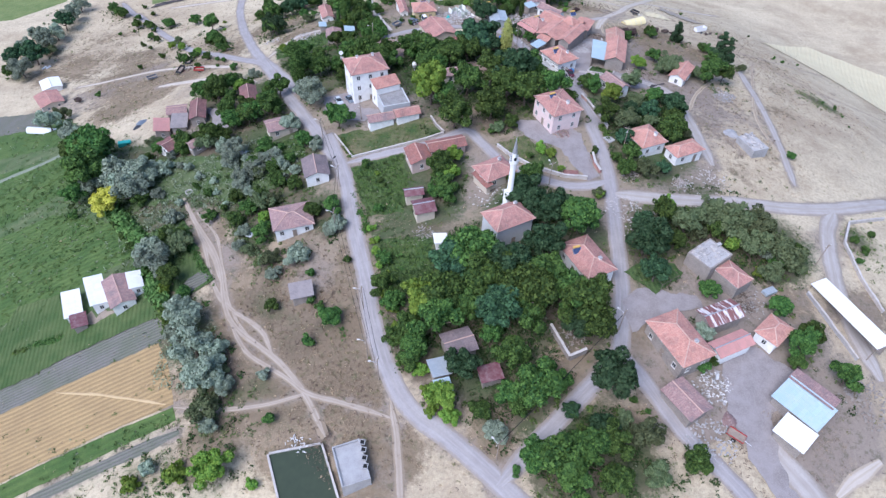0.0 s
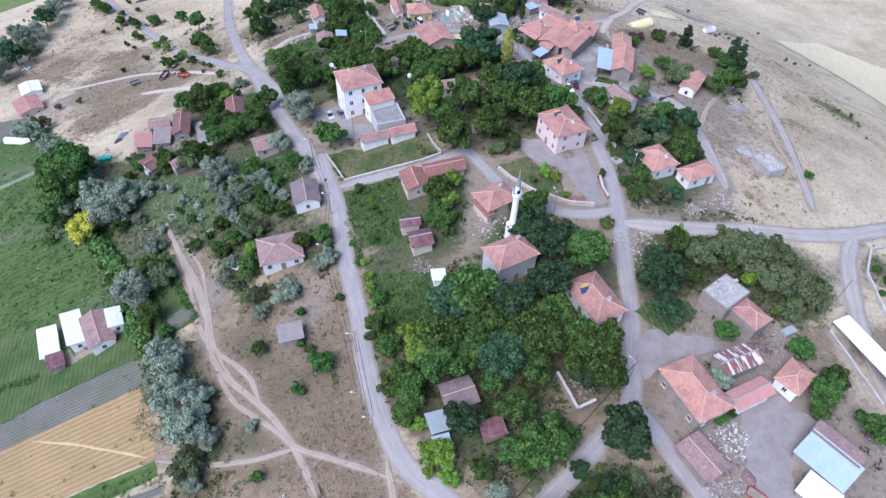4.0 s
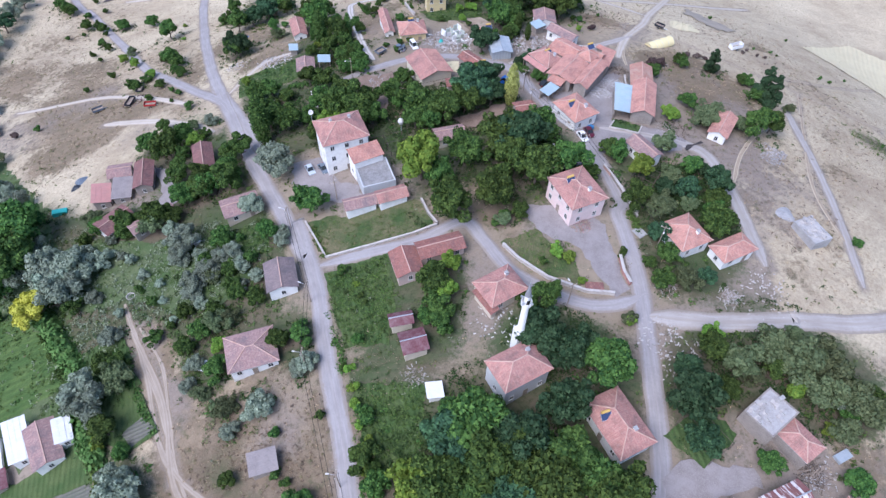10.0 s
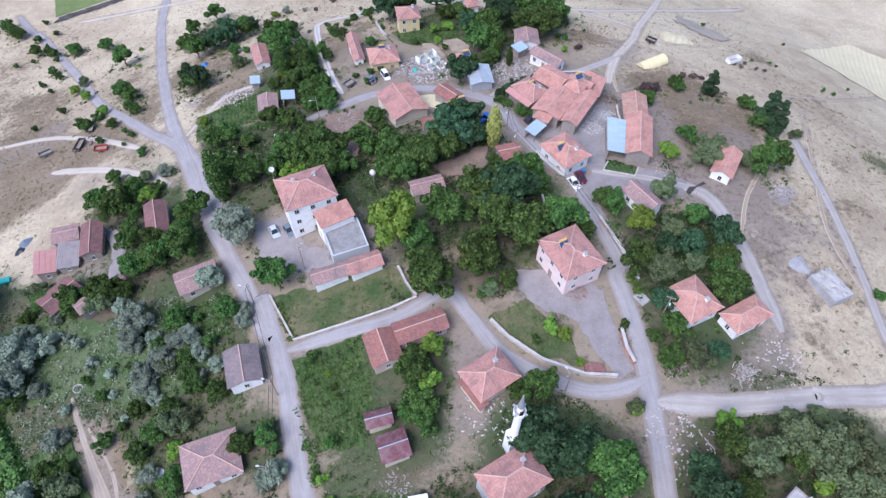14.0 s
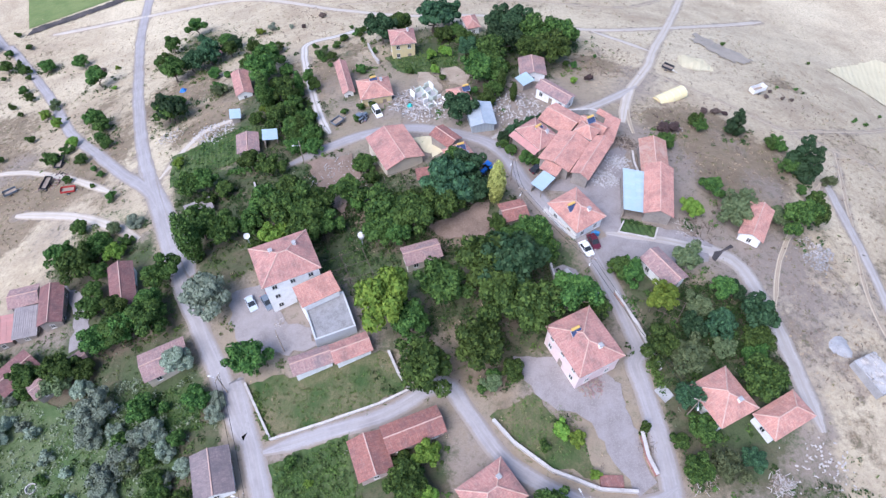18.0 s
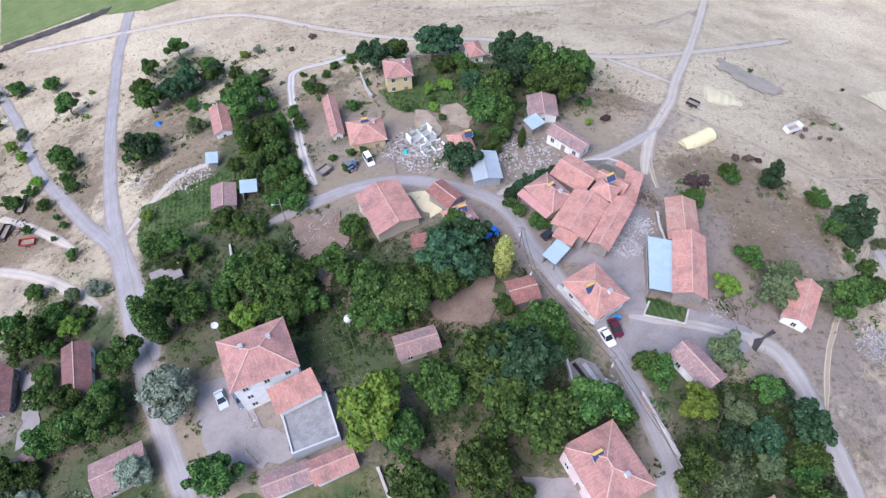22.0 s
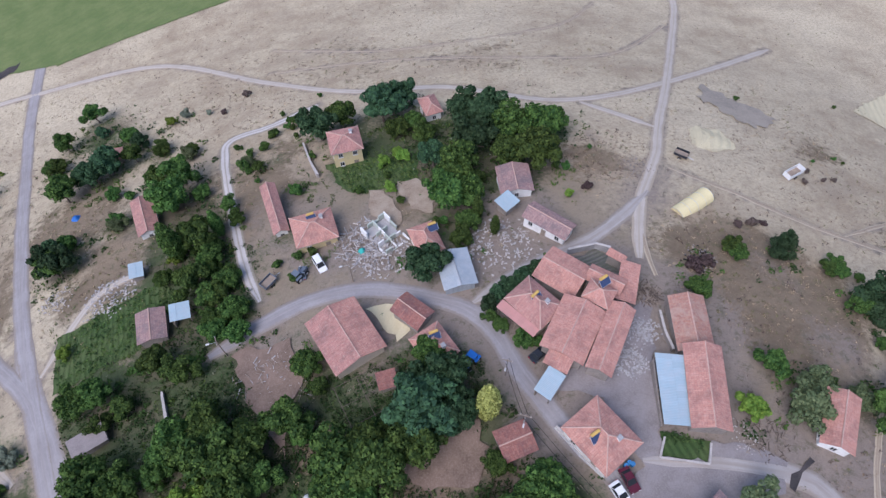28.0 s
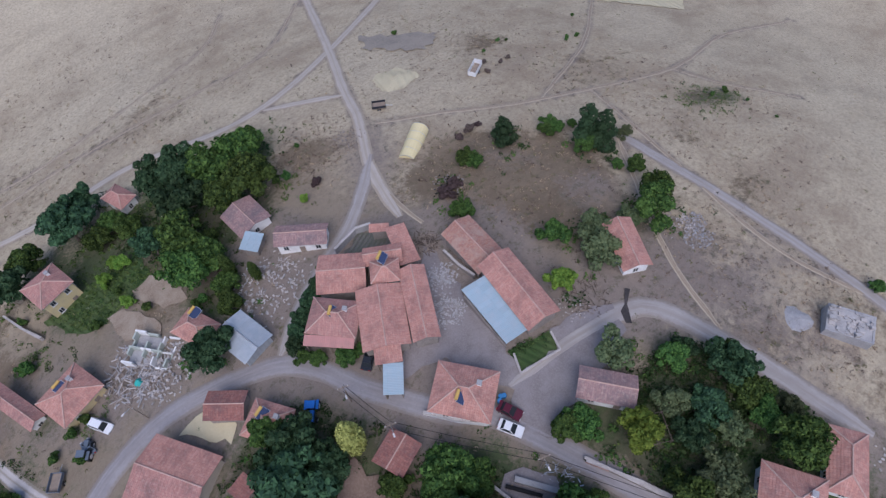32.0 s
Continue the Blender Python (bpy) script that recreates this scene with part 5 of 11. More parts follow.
patch("yard", [(29.2, 123.2), (38.8, 123.0), (45.7, 116.7), (47.0, 99.5), (43.6, 98.3), (38.7, 111.4), (32.0, 114.9)], M["yard"], "bare trodden gravel yard", 0.114)
patch("yard", [(43.6, 161.7), (66.3, 175.0), (57.1, 149.9), (68.4, 146.7), (74.3, 143.3), (71.0, 138.6), (50.1, 138.9), (47.6, 144.2), (52.9, 146.9), (51.2, 158.5)], M["yard"], "dusty bare yard between barns", 0.120)
patch("crop_field", [(-72.7, 328.0), (-47.5, 337.7), (-29.0, 350.4), (-79.7, 366.7)], M["farcrop"], "distant green crop field", 0.16, ragged=0.35)
patch("crop_field", [(-128.0, 322.0), (-89.5, 337.0), (-84.5, 356.0), (-83.2, 378.0), (-114.6, 386.0), (-138.0, 362.0)], M["farcrop"], "distant green crop field by the road", 0.12, ragged=0.35)
patch("vegetable_garden", [(14.7, 228.1), (25.4, 227.3), (34.3, 223.9), (33.6, 215.2), (20.3, 215.4), (16.8, 218.5)], M["garden"], "green vegetable garden behind the yellow house", 0.144)
patch("vegetable_garden", [(-44.1, 200.1), (-30.7, 203.7), (-22.1, 206.0), (-17.6, 199.5), (-25.9, 190.0), (-35.1, 188.5), (-41.9, 186.4)], M["garden"], "dense green garden beside the fork", 0.150)
patch("grain_heap_floor", [(99.6, 219.9), (107.4, 219.2), (107.5, 211.6), (100.9, 210.5), (97.3, 214.4)], M["straw"], "pale yellow straw spread on the ground", 0.156)
patch("grain_floor", [(17.8, 185.1), (22.2, 184.7), (24.9, 178.3), (21.8, 176.9), (19.4, 180.1)], M["straw"], "yellow grain drying on a yard floor", 0.162)
patch("courtyard", [(56.0, 185.3), (61.4, 187.0), (64.7, 182.9), (63.5, 179.3), (58.6, 182.5)], M["plough"], "grey walled barn courtyard", 0.168)
patch("grass_plot", [(55.9, 147.8), (57.9, 151.2), (62.2, 148.8), (64.1, 148.1), (62.3, 145.2)], M["garden"], "small green plot behind the barn", 0.174)
patch("crop_field", [(250.8, 183.3), (264.4, 175.8), (244.8, 166.6), (242.1, 173.0)], M["farcrop"], "distant green field", 0.030)
patch("stubble_field", [(162.2, 231.7), (177.1, 207.1), (192.6, 180.7), (213.2, 189.7), (220.3, 194.5), (232.0, 221.0), (196.0, 247.0)], M["straw"], "distant pale stubble field", 0.24)
patch("courtyard", [(-64.0, 163.4), (-57.5, 158.6), (-51.7, 143.8), (-56.8, 143.9), (-57.8, 152.8)], M["yard"], "pale concrete farm courtyard", 0.192)
patch("courtyard", [(39.9, 140.5), (43.6, 140.8), (46.2, 135.5), (45.0, 134.1), (40.4, 134.4)], M["yard"], "pale concrete loading yard", 0.198)
patch("wet_streak", [(72.4, 139.9), (75.4, 141.6), (77.8, 142.5), (78.1, 142.0), (76.0, 141.0), (73.1, 139.5)], M["burnt"], "dark wet streak on the dusty ground", 0.204)
patch("meadow", [(-85.6, 136.9), (-74.4, 138.5), (-53.5, 131.9), (-39.6, 124.4), (-30.4, 115.7), (-34.3, 109.7), (-45.6, 109.0), (-56.6, 116.4), (-67.8, 115.7), (-78.4, 116.1)], M["meadow"], "rough green meadow in the valley", 0.210, ragged=3.2)
patch("yard", [(43.4, 63.6), (48.7, 66.4), (59.7, 63.9), (60.6, 61.2), (51.6, 59.6), (43.6, 55.9)], M["yard"], "grey dusty yard at the bend", 0.216)
patch("yard", [(60.7, 50.9), (68.2, 52.0), (75.5, 46.0), (66.0, 37.3), (64.4, 25.3), (71.8, 18.0), (63.6, 18.4), (58.9, 30.5), (58.3, 40.8)], M["yard"], "grey trodden farmyard", 0.222)
patch("yard", [(-22.5, 148.2), (-16.3, 148.8), (-12.1, 138.4), (-7.4, 136.3), (-4.9, 132.1), (-10.3, 131.4), (-19.4, 134.6), (-22.2, 141.3)], M["yard"], "grey gravel yard beside the apartment house", 0.228)
patch("crop_field", [(-95.1, 331.7), (-71.7, 328.9), (2.1, 342.3), (6.6, 364.4), (-41.8, 390.3), (-99.3, 376.3)], M["farcrop"], "distant green field beyond the hill", 0.20, ragged=0.35)
patch("crop_field", [(-8.5, 362.5), (15.3, 339.5), (40.9, 345.7), (35.4, 362.0), (1.5, 394.5)], M["farcrop"], "distant green field below the hill", 0.24, ragged=0.35)
patch("soil_bed", [(22.5, 215.7), (25.5, 214.6), (28.2, 205.2), (26.1, 202.1), (21.8, 208.1)], M["drysoil"], "bare dug garden soil", 0.258)
patch("soil_bed", [(28.7, 216.0), (33.1, 216.1), (35.6, 210.3), (34.0, 204.3), (30.3, 207.1)], M["drysoil"], "bare dug garden soil", 0.264)
patch("burnt_strip", [(-127.5, 317.0), (-88.3, 331.5), (-87.0, 336.0), (-126.0, 321.5)], M["burnt"], "burnt black strip along the field edge", 0.270)
road("track", [(-102.0, 33.5), (-85.0, 38.0), (-71.0, 41.7), (-59.8, 44.7), (-47.5, 47.8)], 2.0, M["plough"], "grey field track below the stubble", 0.10)
road("track", [(-150.0, 153.0), (-132.7, 157.4), (-121.0, 159.6), (-112.7, 162.4), (-104.0, 167.0)], 2.4, M["weedpath"], "weedy grey-green field path between crop strips", 0.11)
road("track", [(-79.0, 63.2), (-73.0, 61.4), (-63.1, 58.4), (-51.5, 54.3)], 0.5, M["combine"], "pale wheel line through the stubble", 0.12)
patch("ploughed_field", [(116.0, 241.6), (128.1, 223.3), (117.9, 219.7), (110.8, 233.4)], M["faintgrey"], "faint grey patch of weedy stubble", 0.276, ragged=2.4)
patch("crop_field", [(-51.4, 94.8), (-58.1, 107.9), (-69.5, 103.5), (-58.7, 79.0), (-56.6, 83.3)], M["garden"], "overgrown green garden strip", 0.282)
patch("vegetable_garden", [(45.5, 70.2), (54.0, 75.2), (58.8, 69.5), (51.3, 64.6)], M["garden"], "fenced vegetable bed", 0.288)

patch("crop_field", [(-197, 312), (-176, 332), (-196, 372), (-267, 372), (-257, 302)], M["farcrop"], "pale green field beyond the willow belt", 0.04, ragged=0.4)

# ---------------------------------------------------------------- buildings
house("three-storey whitewashed apartment house with weathered red tile roof", -9.63, 146.97, 16.8, 11.22, 9.60, 9.3, "hip", 2.2, "white", "tile", "house", name="apartment_house", storeys=3, chimney=2)
house("whitewashed extension with orange clay tile roof", -4.16, 140.79, 22.0, 7.64, 4.49, 5.6, "shed", 0.8, "white", "tile_bright", "house", name="house_extension", over=0.3)
house("grey-white extension with flat concrete roof", -2.25, 136.21, 14.5, 7.72, 8.00, 3.2, "flat", 0, "greywhite", "terrace", "house", name="house_extension", over=0.05, wins=False)
house("whitewashed shed with mossy worn tile roof", -5.84, 128.09, 14.0, 7.43, 3.76, 2.7, "gable", 1.2, "white", "tile_old", "shed", name="shed", wins=False)
house("whitewashed shed with weathered red tile roof", 1.26, 129.15, 15.4, 7.10, 4.02, 2.5, "gable", 1.1, "white", "tile", "shed", name="shed", wins=False)
house("pale plastered cottage with dark red tile roof", 3.43, 109.48, 13.2, 5.82, 7.07, 3.0, "gable", 1.1, "pink", "tile_dark", "cottage", name="cottage")
house("pale plastered cottage with dark red tile roof", 10.59, 112.56, 14.2, 9.97, 4.79, 2.8, "gable", 1.0, "pink", "tile_dark", "cottage", name="cottage")
house("cream plastered house with weathered red tile roof", 21.30, 101.02, -63.3, 6.98, 8.70, 3.0, "hip", 1.7, "cream", "tile", "house", name="village_house", chimney=1)
house("cream plastered shed with dark red tile roof", 18.13, 98.44, -63.0, 6.49, 2.04, 2.3, "shed", 0.5, "cream", "tile_dark", "shed", name="shed", wins=False)
house("grey-white mosque prayer hall with weathered red tile roof", 21.69, 82.85, -66.4, 7.02, 9.94, 6.0, "hip", 2.4, "greywhite", "tile", "mosque", name="mosque", chimney=1)
house("cream plastered shed with rusted sheet roof", 1.67, 96.67, 7.9, 4.79, 3.00, 2.8, "gable", 0.9, "cream", "rust", "shed", name="shed", wins=False)
house("cream plastered shed with rusted sheet roof", 3.73, 91.65, 11.6, 5.12, 4.92, 2.8, "gable", 1.0, "cream", "rust", "shed", name="shed", wins=False)
house("whitewashed house with grey weathered tile roof", -22.60, 111.49, 10.7, 6.48, 7.90, 3.0, "gable", 1.2, "white", "slate", "house", name="village_house")
house("whitewashed house with mossy worn tile roof", -27.53, 95.42, 13.3, 9.73, 8.26, 3.0, "hip", 1.3, "white", "tile_old", "house", name="village_house")
house("cream plastered house with mossy worn tile roof", -33.86, 134.78, 20.6, 8.73, 6.16, 2.8, "gable", 1.0, "cream", "tile_old", "house", name="village_house")
house("whitewashed house with maroon tile roof", -46.22, 155.39, 12.7, 5.17, 11.31, 3.0, "gable", 1.2, "white", "tile_maroon", "house", name="village_house")
house("rubble stone house with maroon tile roof", -62.71, 155.60, 8.1, 5.03, 9.98, 3.2, "gable", 1.0, "stone", "tile_maroon", "house", name="village_house")
house("rubble stone house with grey earth roof", -68.48, 153.34, 7.9, 4.95, 7.93, 2.4, "shed", 0.3, "stone", "stoneroof", "house", name="village_house")
house("rubble stone house with mossy worn tile roof", -56.39, 137.72, 36.9, 11.51, 3.97, 2.4, "gable", 0.7, "stone", "tile_old", "house", name="village_house")
house("rubble stone house with mossy worn tile roof", -70.76, 160.33, 9.3, 6.37, 5.23, 3.2, "gable", 1.0, "stone", "tile_old", "house", name="village_house")
house("rubble stone house with faded pink sheet roof", -73.87, 152.49, 12.4, 4.67, 7.16, 3.0, "shed", 0.9, "stone", "pinkroof", "house", name="village_house")
house("whitewashed house with maroon tile roof", -66.86, 140.60, 47.6, 8.44, 6.22, 2.8, "gable", 0.9, "white", "tile_maroon", "house", name="village_house")
house("cream plastered house with weathered red tile roof", -140.17, 214.56, 35.0, 9.16, 10.64, 3.0, "gable", 1.0, "cream", "tile", "house", name="village_house")
house("whitewashed shed with white sheet roof", -146.69, 231.82, 28.7, 7.89, 8.56, 3.0, "gable", 0.8, "white", "whitetin", "shed", name="shed", wins=False)
house("whitewashed house with mossy worn tile roof", -68.51, 84.76, 27.8, 5.89, 9.80, 3.0, "gable", 1.0, "white", "tile_old", "house", name="village_house")
house("whitewashed house with white sheet roof", -74.85, 86.73, 26.1, 4.18, 9.96, 3.0, "shed", 0.6, "white", "whitetin", "house", name="village_house")
house("whitewashed house with white sheet roof", -64.90, 86.72, 23.1, 3.28, 5.67, 3.0, "shed", 0.6, "white", "whitetin", "house", name="village_house")
house("whitewashed shed with white sheet roof", -80.85, 84.99, 22.9, 4.11, 8.99, 2.5, "shed", 0.5, "white", "whitetin", "shed", name="shed", wins=False)
house("rubble stone shed with rusted sheet roof", -77.57, 79.62, 24.1, 3.59, 4.43, 2.2, "shed", 0.4, "stone", "rust", "shed", name="shed", wins=False)
house("whitewashed house with weathered red tile roof", 37.38, 72.18, -69.1, 11.23, 7.53, 3.5, "hip", 1.8, "white", "tile", "house", name="village_house", chimney=1)
house("rubble stone ruin with broken open flat roof", 64.40, 71.95, -58.5, 6.10, 7.60, 3.9, "flat", 0, "stone", "ruin", "ruin", name="ruin", over=0.05, wins=False)
house("rubble stone ruin with weathered red tile roof", 68.10, 67.20, -62.0, 6.60, 5.00, 3.2, "hip", 1.2, "stone", "tile", "ruin", name="ruin", over=0.1, wins=False)
house("long rubble stone house with a hipped orange tile roof", 51.38, 52.00, -71.0, 11.90, 7.90, 4.0, "hip", 1.9, "stone", "tile_bright", "house", name="village_house", chimney=1)
house("whitewashed shed with faded pink sheet roof", 61.76, 50.90, -70.4, 3.99, 8.82, 3.2, "gable", 0.8, "white", "pinkroof", "shed", name="shed", wins=False)
house("rubble stone shed with roof of rusty and white sheets", 61.74, 57.50, -72.8, 4.87, 8.65, 3.4, "gable", 0.9, "stone", "ruststripe", "shed", name="shed", wins=False)
house("whitewashed house with orange clay tile roof", 72.18, 54.01, -53.5, 5.13, 6.86, 3.0, "hip", 1.5, "white", "tile_bright", "house", name="village_house")
house("rubble stone shed with mossy worn tile roof", 49.55, 40.52, -63.5, 7.82, 5.79, 2.6, "gable", 0.7, "stone", "tile_old", "shed", name="shed", wins=False)
house("rubble stone barn with pale blue sheet roof", 71.45, 38.38, -56.2, 9.43, 6.02, 3.2, "shed", 1.4, "stone", "bluetin", "barn", name="barn", wins=False)
house("rubble stone barn with mossy worn tile roof", 74.72, 41.07, 124.5, 8.98, 4.19, 3.6, "shed", 1.0, "stone", "tile_old", "barn", name="barn", wins=False)
house("rubble stone barn with white sheet roof", 68.10, 33.44, -53.5, 6.10, 5.30, 2.6, "shed", 0.5, "stone", "whitetin", "barn", name="barn", wins=False)
house("open-sided shed with white sheet roof", 91.90, 58.80, -73.5, 18.40, 4.10, 3.0, "shed", 0.4, "open", "whitetin", "shed", name="shed", wins=False)
house("bare concrete extension with flat concrete roof", -12.58, 35.08, 15.4, 5.28, 8.04, 2.6, "flat", 0, "concrete", "concrete", "house", name="house_extension", over=0.05, wins=False)
house("rubble stone shed with grey weathered tile roof", 8.55, 55.47, 16.2, 6.26, 5.89, 3.0, "gable", 0.8, "stone", "slate", "shed", name="shed", wins=False)
house("rubble stone shed with grey sheet roof", 4.36, 50.83, 15.0, 3.92, 4.22, 2.6, "shed", 0.5, "stone", "greytin", "shed", name="shed", wins=False)
house("rubble stone shed with pale blue sheet roof", 4.81, 46.96, 11.5, 3.32, 3.02, 2.6, "shed", 0.5, "stone", "bluetin", "shed", name="shed", wins=False)
house("whitewashed house with orange clay tile roof", 61.29, 110.52, -71.2, 8.12, 7.80, 3.3, "hip", 2.1, "white", "tile_bright", "house", name="village_house", chimney=1)
house("whitewashed extension with orange clay tile roof", 70.45, 106.62, -69.8, 5.08, 8.94, 3.0, "hip", 1.4, "white", "tile_bright", "house", name="house_extension")
house("bare concrete ruin with broken open flat roof", 92.32, 112.72, -74.2, 6.9, 4.8, 2.4, "flat", 0, "concrete", "ruin", "ruin", name="ruin", over=0.05, wins=False)
house("two-storey pink painted house with weathered red tile roof", 40.56, 121.99, -71.0, 10.51, 8.98, 5.6, "hip", 1.5, "pinkwall", "tile", "house", name="village_house", storeys=2, chimney=1)
house("whitewashed cottage with orange clay tile roof", 84.20, 146.44, -38.1, 4.99, 9.52, 2.8, "gable", 1.2, "white", "tile_bright", "cottage", name="cottage")
house("whitewashed house with mossy worn tile roof", 60.26, 136.42, -64.3, 8.23, 4.82, 3.0, "gable", 1.2, "white", "tile_old", "house", name="village_house")
house("whitewashed house with orange clay tile roof", 47.64, 152.01, -64.1, 9.05, 7.65, 3.5, "hip", 2.0, "white", "tile_bright", "house", name="village_house", chimney=1)
house("rubble stone barn with orange clay tile roof", 66.12, 155.57, -19.0, 6.01, 13.58, 3.6, "gable", 1.5, "stone", "tile_bright", "barn", name="barn", wins=False)
house("open-sided shed with pale blue sheet roof", 61.35, 156.32, -16.2, 4.97, 11.28, 3.0, "shed", 0.5, "open", "bluetin", "shed", name="shed", wins=False)
house("rubble stone barn with patched faded tile roof", 69.25, 166.59, -14.3, 5.97, 10.09, 3.2, "gable", 1.3, "stone", "tile_patch", "barn", name="barn", wins=False)
house("cream plastered house with weathered red tile roof", 45.31, 175.89, -59.3, 8.15, 6.26, 4.2, "hip", 1.9, "cream", "tile", "house", name="village_house", storeys=1, chimney=1)
house("open-sided shed with faded pink sheet roof", 41.91, 174.01, -56.7, 8.01, 1.68, 3.2, "shed", 0.5, "open", "pinkroof", "shed", name="shed", wins=False)
house("rubble stone barn with orange clay tile roof", 55.00, 166.51, -39.3, 4.24, 12.91, 4.0, "gable", 1.0, "stone", "tile_bright", "barn", name="barn", wins=False)
house("rubble stone barn with orange clay tile roof", 49.79, 169.58, -41.2, 7.42, 10.61, 4.0, "gable", 1.1, "stone", "tile_bright", "barn", name="barn", wins=False)
house("open-sided barn with orange clay tile roof", 45.64, 164.85, -43.5, 4.18, 2.73, 3.2, "shed", 0.5, "open", "tile_bright", "barn", name="barn", wins=False)
house("rubble stone barn with orange clay tile roof", 52.12, 180.85, -48.7, 8.18, 7.34, 4.0, "gable", 1.3, "stone", "tile_bright", "barn", name="barn", wins=False)
house("two-storey whitewashed house with orange clay tile roof", 55.96, 174.39, -45.0, 4.73, 4.10, 5.2, "hip", 1.6, "white", "tile_bright", "house", name="village_house", storeys=2)
house("rubble stone extension with orange clay tile roof", 58.58, 177.46, -43.3, 6.50, 3.52, 4.2, "gable", 1.0, "stone", "tile_bright", "house", name="house_extension", wins=False)
house("rubble stone extension with orange clay tile roof", 62.34, 176.40, -29.5, 3.50, 8.02, 3.6, "shed", 0.5, "stone", "tile_bright", "house", name="house_extension", wins=False)
house("rubble stone extension with orange clay tile roof", 62.99, 182.53, -48.7, 3.52, 1.54, 3.2, "shed", 0.4, "stone", "tile_bright", "house", name="house_extension", wins=False)
house("open-sided shed with pale blue sheet roof", 43.31, 161.86, -48.6, 3.00, 4.87, 2.6, "shed", 0.3, "open", "bluetin", "shed", name="shed", wins=False)
house("cream plastered barn with orange clay tile roof", 13.47, 178.80, 20.2, 9.54, 11.26, 3.5, "gable", 1.6, "cream", "tile_bright", "barn", name="barn", back="tile", wins=False)
house("cream plastered house with orange clay tile roof", 27.41, 172.73, -68.4, 6.50, 5.74, 3.2, "hip", 1.7, "cream", "tile_bright", "house", name="village_house", chimney=1)
house("rubble stone shed with dark red tile roof", 25.24, 180.55, -51.8, 6.28, 4.61, 2.8, "gable", 0.9, "stone", "tile_dark", "shed", name="shed", wins=False)
house("rubble stone shed with dark red tile roof", 35.47, 154.44, 8.8, 5.31, 4.96, 2.6, "gable", 0.7, "stone", "tile_dark", "shed", name="shed", wins=False)
house("rubble stone shed with dark red tile roof", 18.85, 169.12, 3.3, 3.24, 2.96, 2.4, "shed", 0.5, "stone", "tile_dark", "shed", name="shed", wins=False)
house("cream plastered house with mossy worn tile roof", 15.93, 147.08, 10.8, 7.51, 4.50, 2.8, "gable", 1.0, "cream", "tile_old", "house", name="village_house")
house("yellow painted house with orange clay tile roof", 10.39, 205.94, -84.2, 7.59, 8.48, 3.2, "hip", 1.9, "yellow", "tile_bright", "house", name="village_house", chimney=1)
house("whitewashed house with weathered red tile roof", 2.64, 215.10, -81.7, 13.30, 3.26, 3.0, "gable", 1.0, "white", "tile", "house", name="village_house")
house("two-storey yellow painted house with weathered red tile roof", 19.65, 229.50, -88.2, 7.02, 7.27, 5.6, "hip", 1.6, "yellow", "tile", "house", name="village_house", storeys=2, chimney=1)
house("whitewashed house with weathered red tile roof", 41.17, 239.55, -81.9, 6.28, 4.33, 3.2, "hip", 1.5, "white", "tile", "house", name="village_house")
house("cream plastered house with orange clay tile roof", 30.93, 195.73, -79.6, 6.85, 5.03, 3.0, "hip", 1.6, "cream", "tile_bright", "house", name="village_house")
house("sheet metal shed with grey sheet roof", 34.58, 187.15, -89.1, 7.72, 6.17, 3.0, "gable", 0.7, "greytin", "greytin", "shed", name="shed", wins=False)
house("whitewashed house with mossy worn tile roof", 51.81, 207.22, -96.5, 7.09, 6.94, 3.0, "gable", 1.1, "white", "tile_old", "house", name="village_house")
house("whitewashed house with mossy worn tile roof", 54.40, 193.89, -49.7, 9.57, 4.43, 3.0, "gable", 1.1, "white", "tile_old", "house", name="village_house")
house("rubble stone shed with pale blue sheet roof", 48.47, 201.39, -60.3, 3.45, 3.93, 2.6, "shed", 0.4, "stone", "bluetin", "shed", name="shed", wins=False)
house("rubble stone shed with mossy worn tile roof", -21.93, 193.41, 4.8, 5.46, 6.69, 2.8, "gable", 0.8, "stone", "tile_old", "shed", name="shed", wins=False)
house("open-sided shed with pale blue sheet roof", -16.41, 194.59, 4.7, 3.68, 3.76, 2.8, "shed", 0.4, "open", "bluetin", "shed", name="shed", wins=False)
house("whitewashed house with weathered red tile roof", -26.94, 226.11, 11.9, 4.88, 10.36, 3.0, "gable", 1.1, "white", "tile", "house", name="village_house")
house("rubble stone shed with weathered red tile roof", -39.57, 258.87, 9.8, 3.04, 4.09, 2.4, "shed", 0.5, "stone", "tile", "shed", name="shed", wins=False)
house("rubble stone house with pale blue sheet roof", -27.21, 209.96, 6.0, 2.85, 3.72, 2.2, "shed", 0.3, "stone", "bluetin", "house", name="village_house", wins=False)
house("rubble stone shed with grey earth roof", -31.82, 173.78, 21.0, 6.01, 3.49, 2.4, "shed", 0.3, "stone", "stoneroof", "shed", name="shed", wins=False)
house("whitewashed shed with white sheet roof", 6.92, 82.01, 3.7, 3.14, 3.26, 2.0, "shed", 0.3, "white", "whitetin", "shed", name="shed", wins=False)
house("rubble stone shed with grey earth roof", -23.85, 73.67, 11.6, 5.10, 4.18, 2.4, "shed", 0.6, "stone", "stoneroof", "shed", name="shed", wins=False)


# ---------------------------------------------------------------- mosque tower, vehicles, walls and small things
def ring(s, c, z0, r0, z1, r1, n=14):
    a = [Vector((c[0] + r0 * math.cos(i * math.tau / n), c[1] + r0 * math.sin(i * math.tau / n), z0)) for i in range(n)]
    b = [Vector((c[0] + r1 * math.cos(i * math.tau / n), c[1] + r1 * math.sin(i * math.tau / n), z1)) for i in range(n)]
    for i in range(n):
        j = (i + 1) % n
        s.quad([a[i], a[j], b[j], b[i]])
    return s


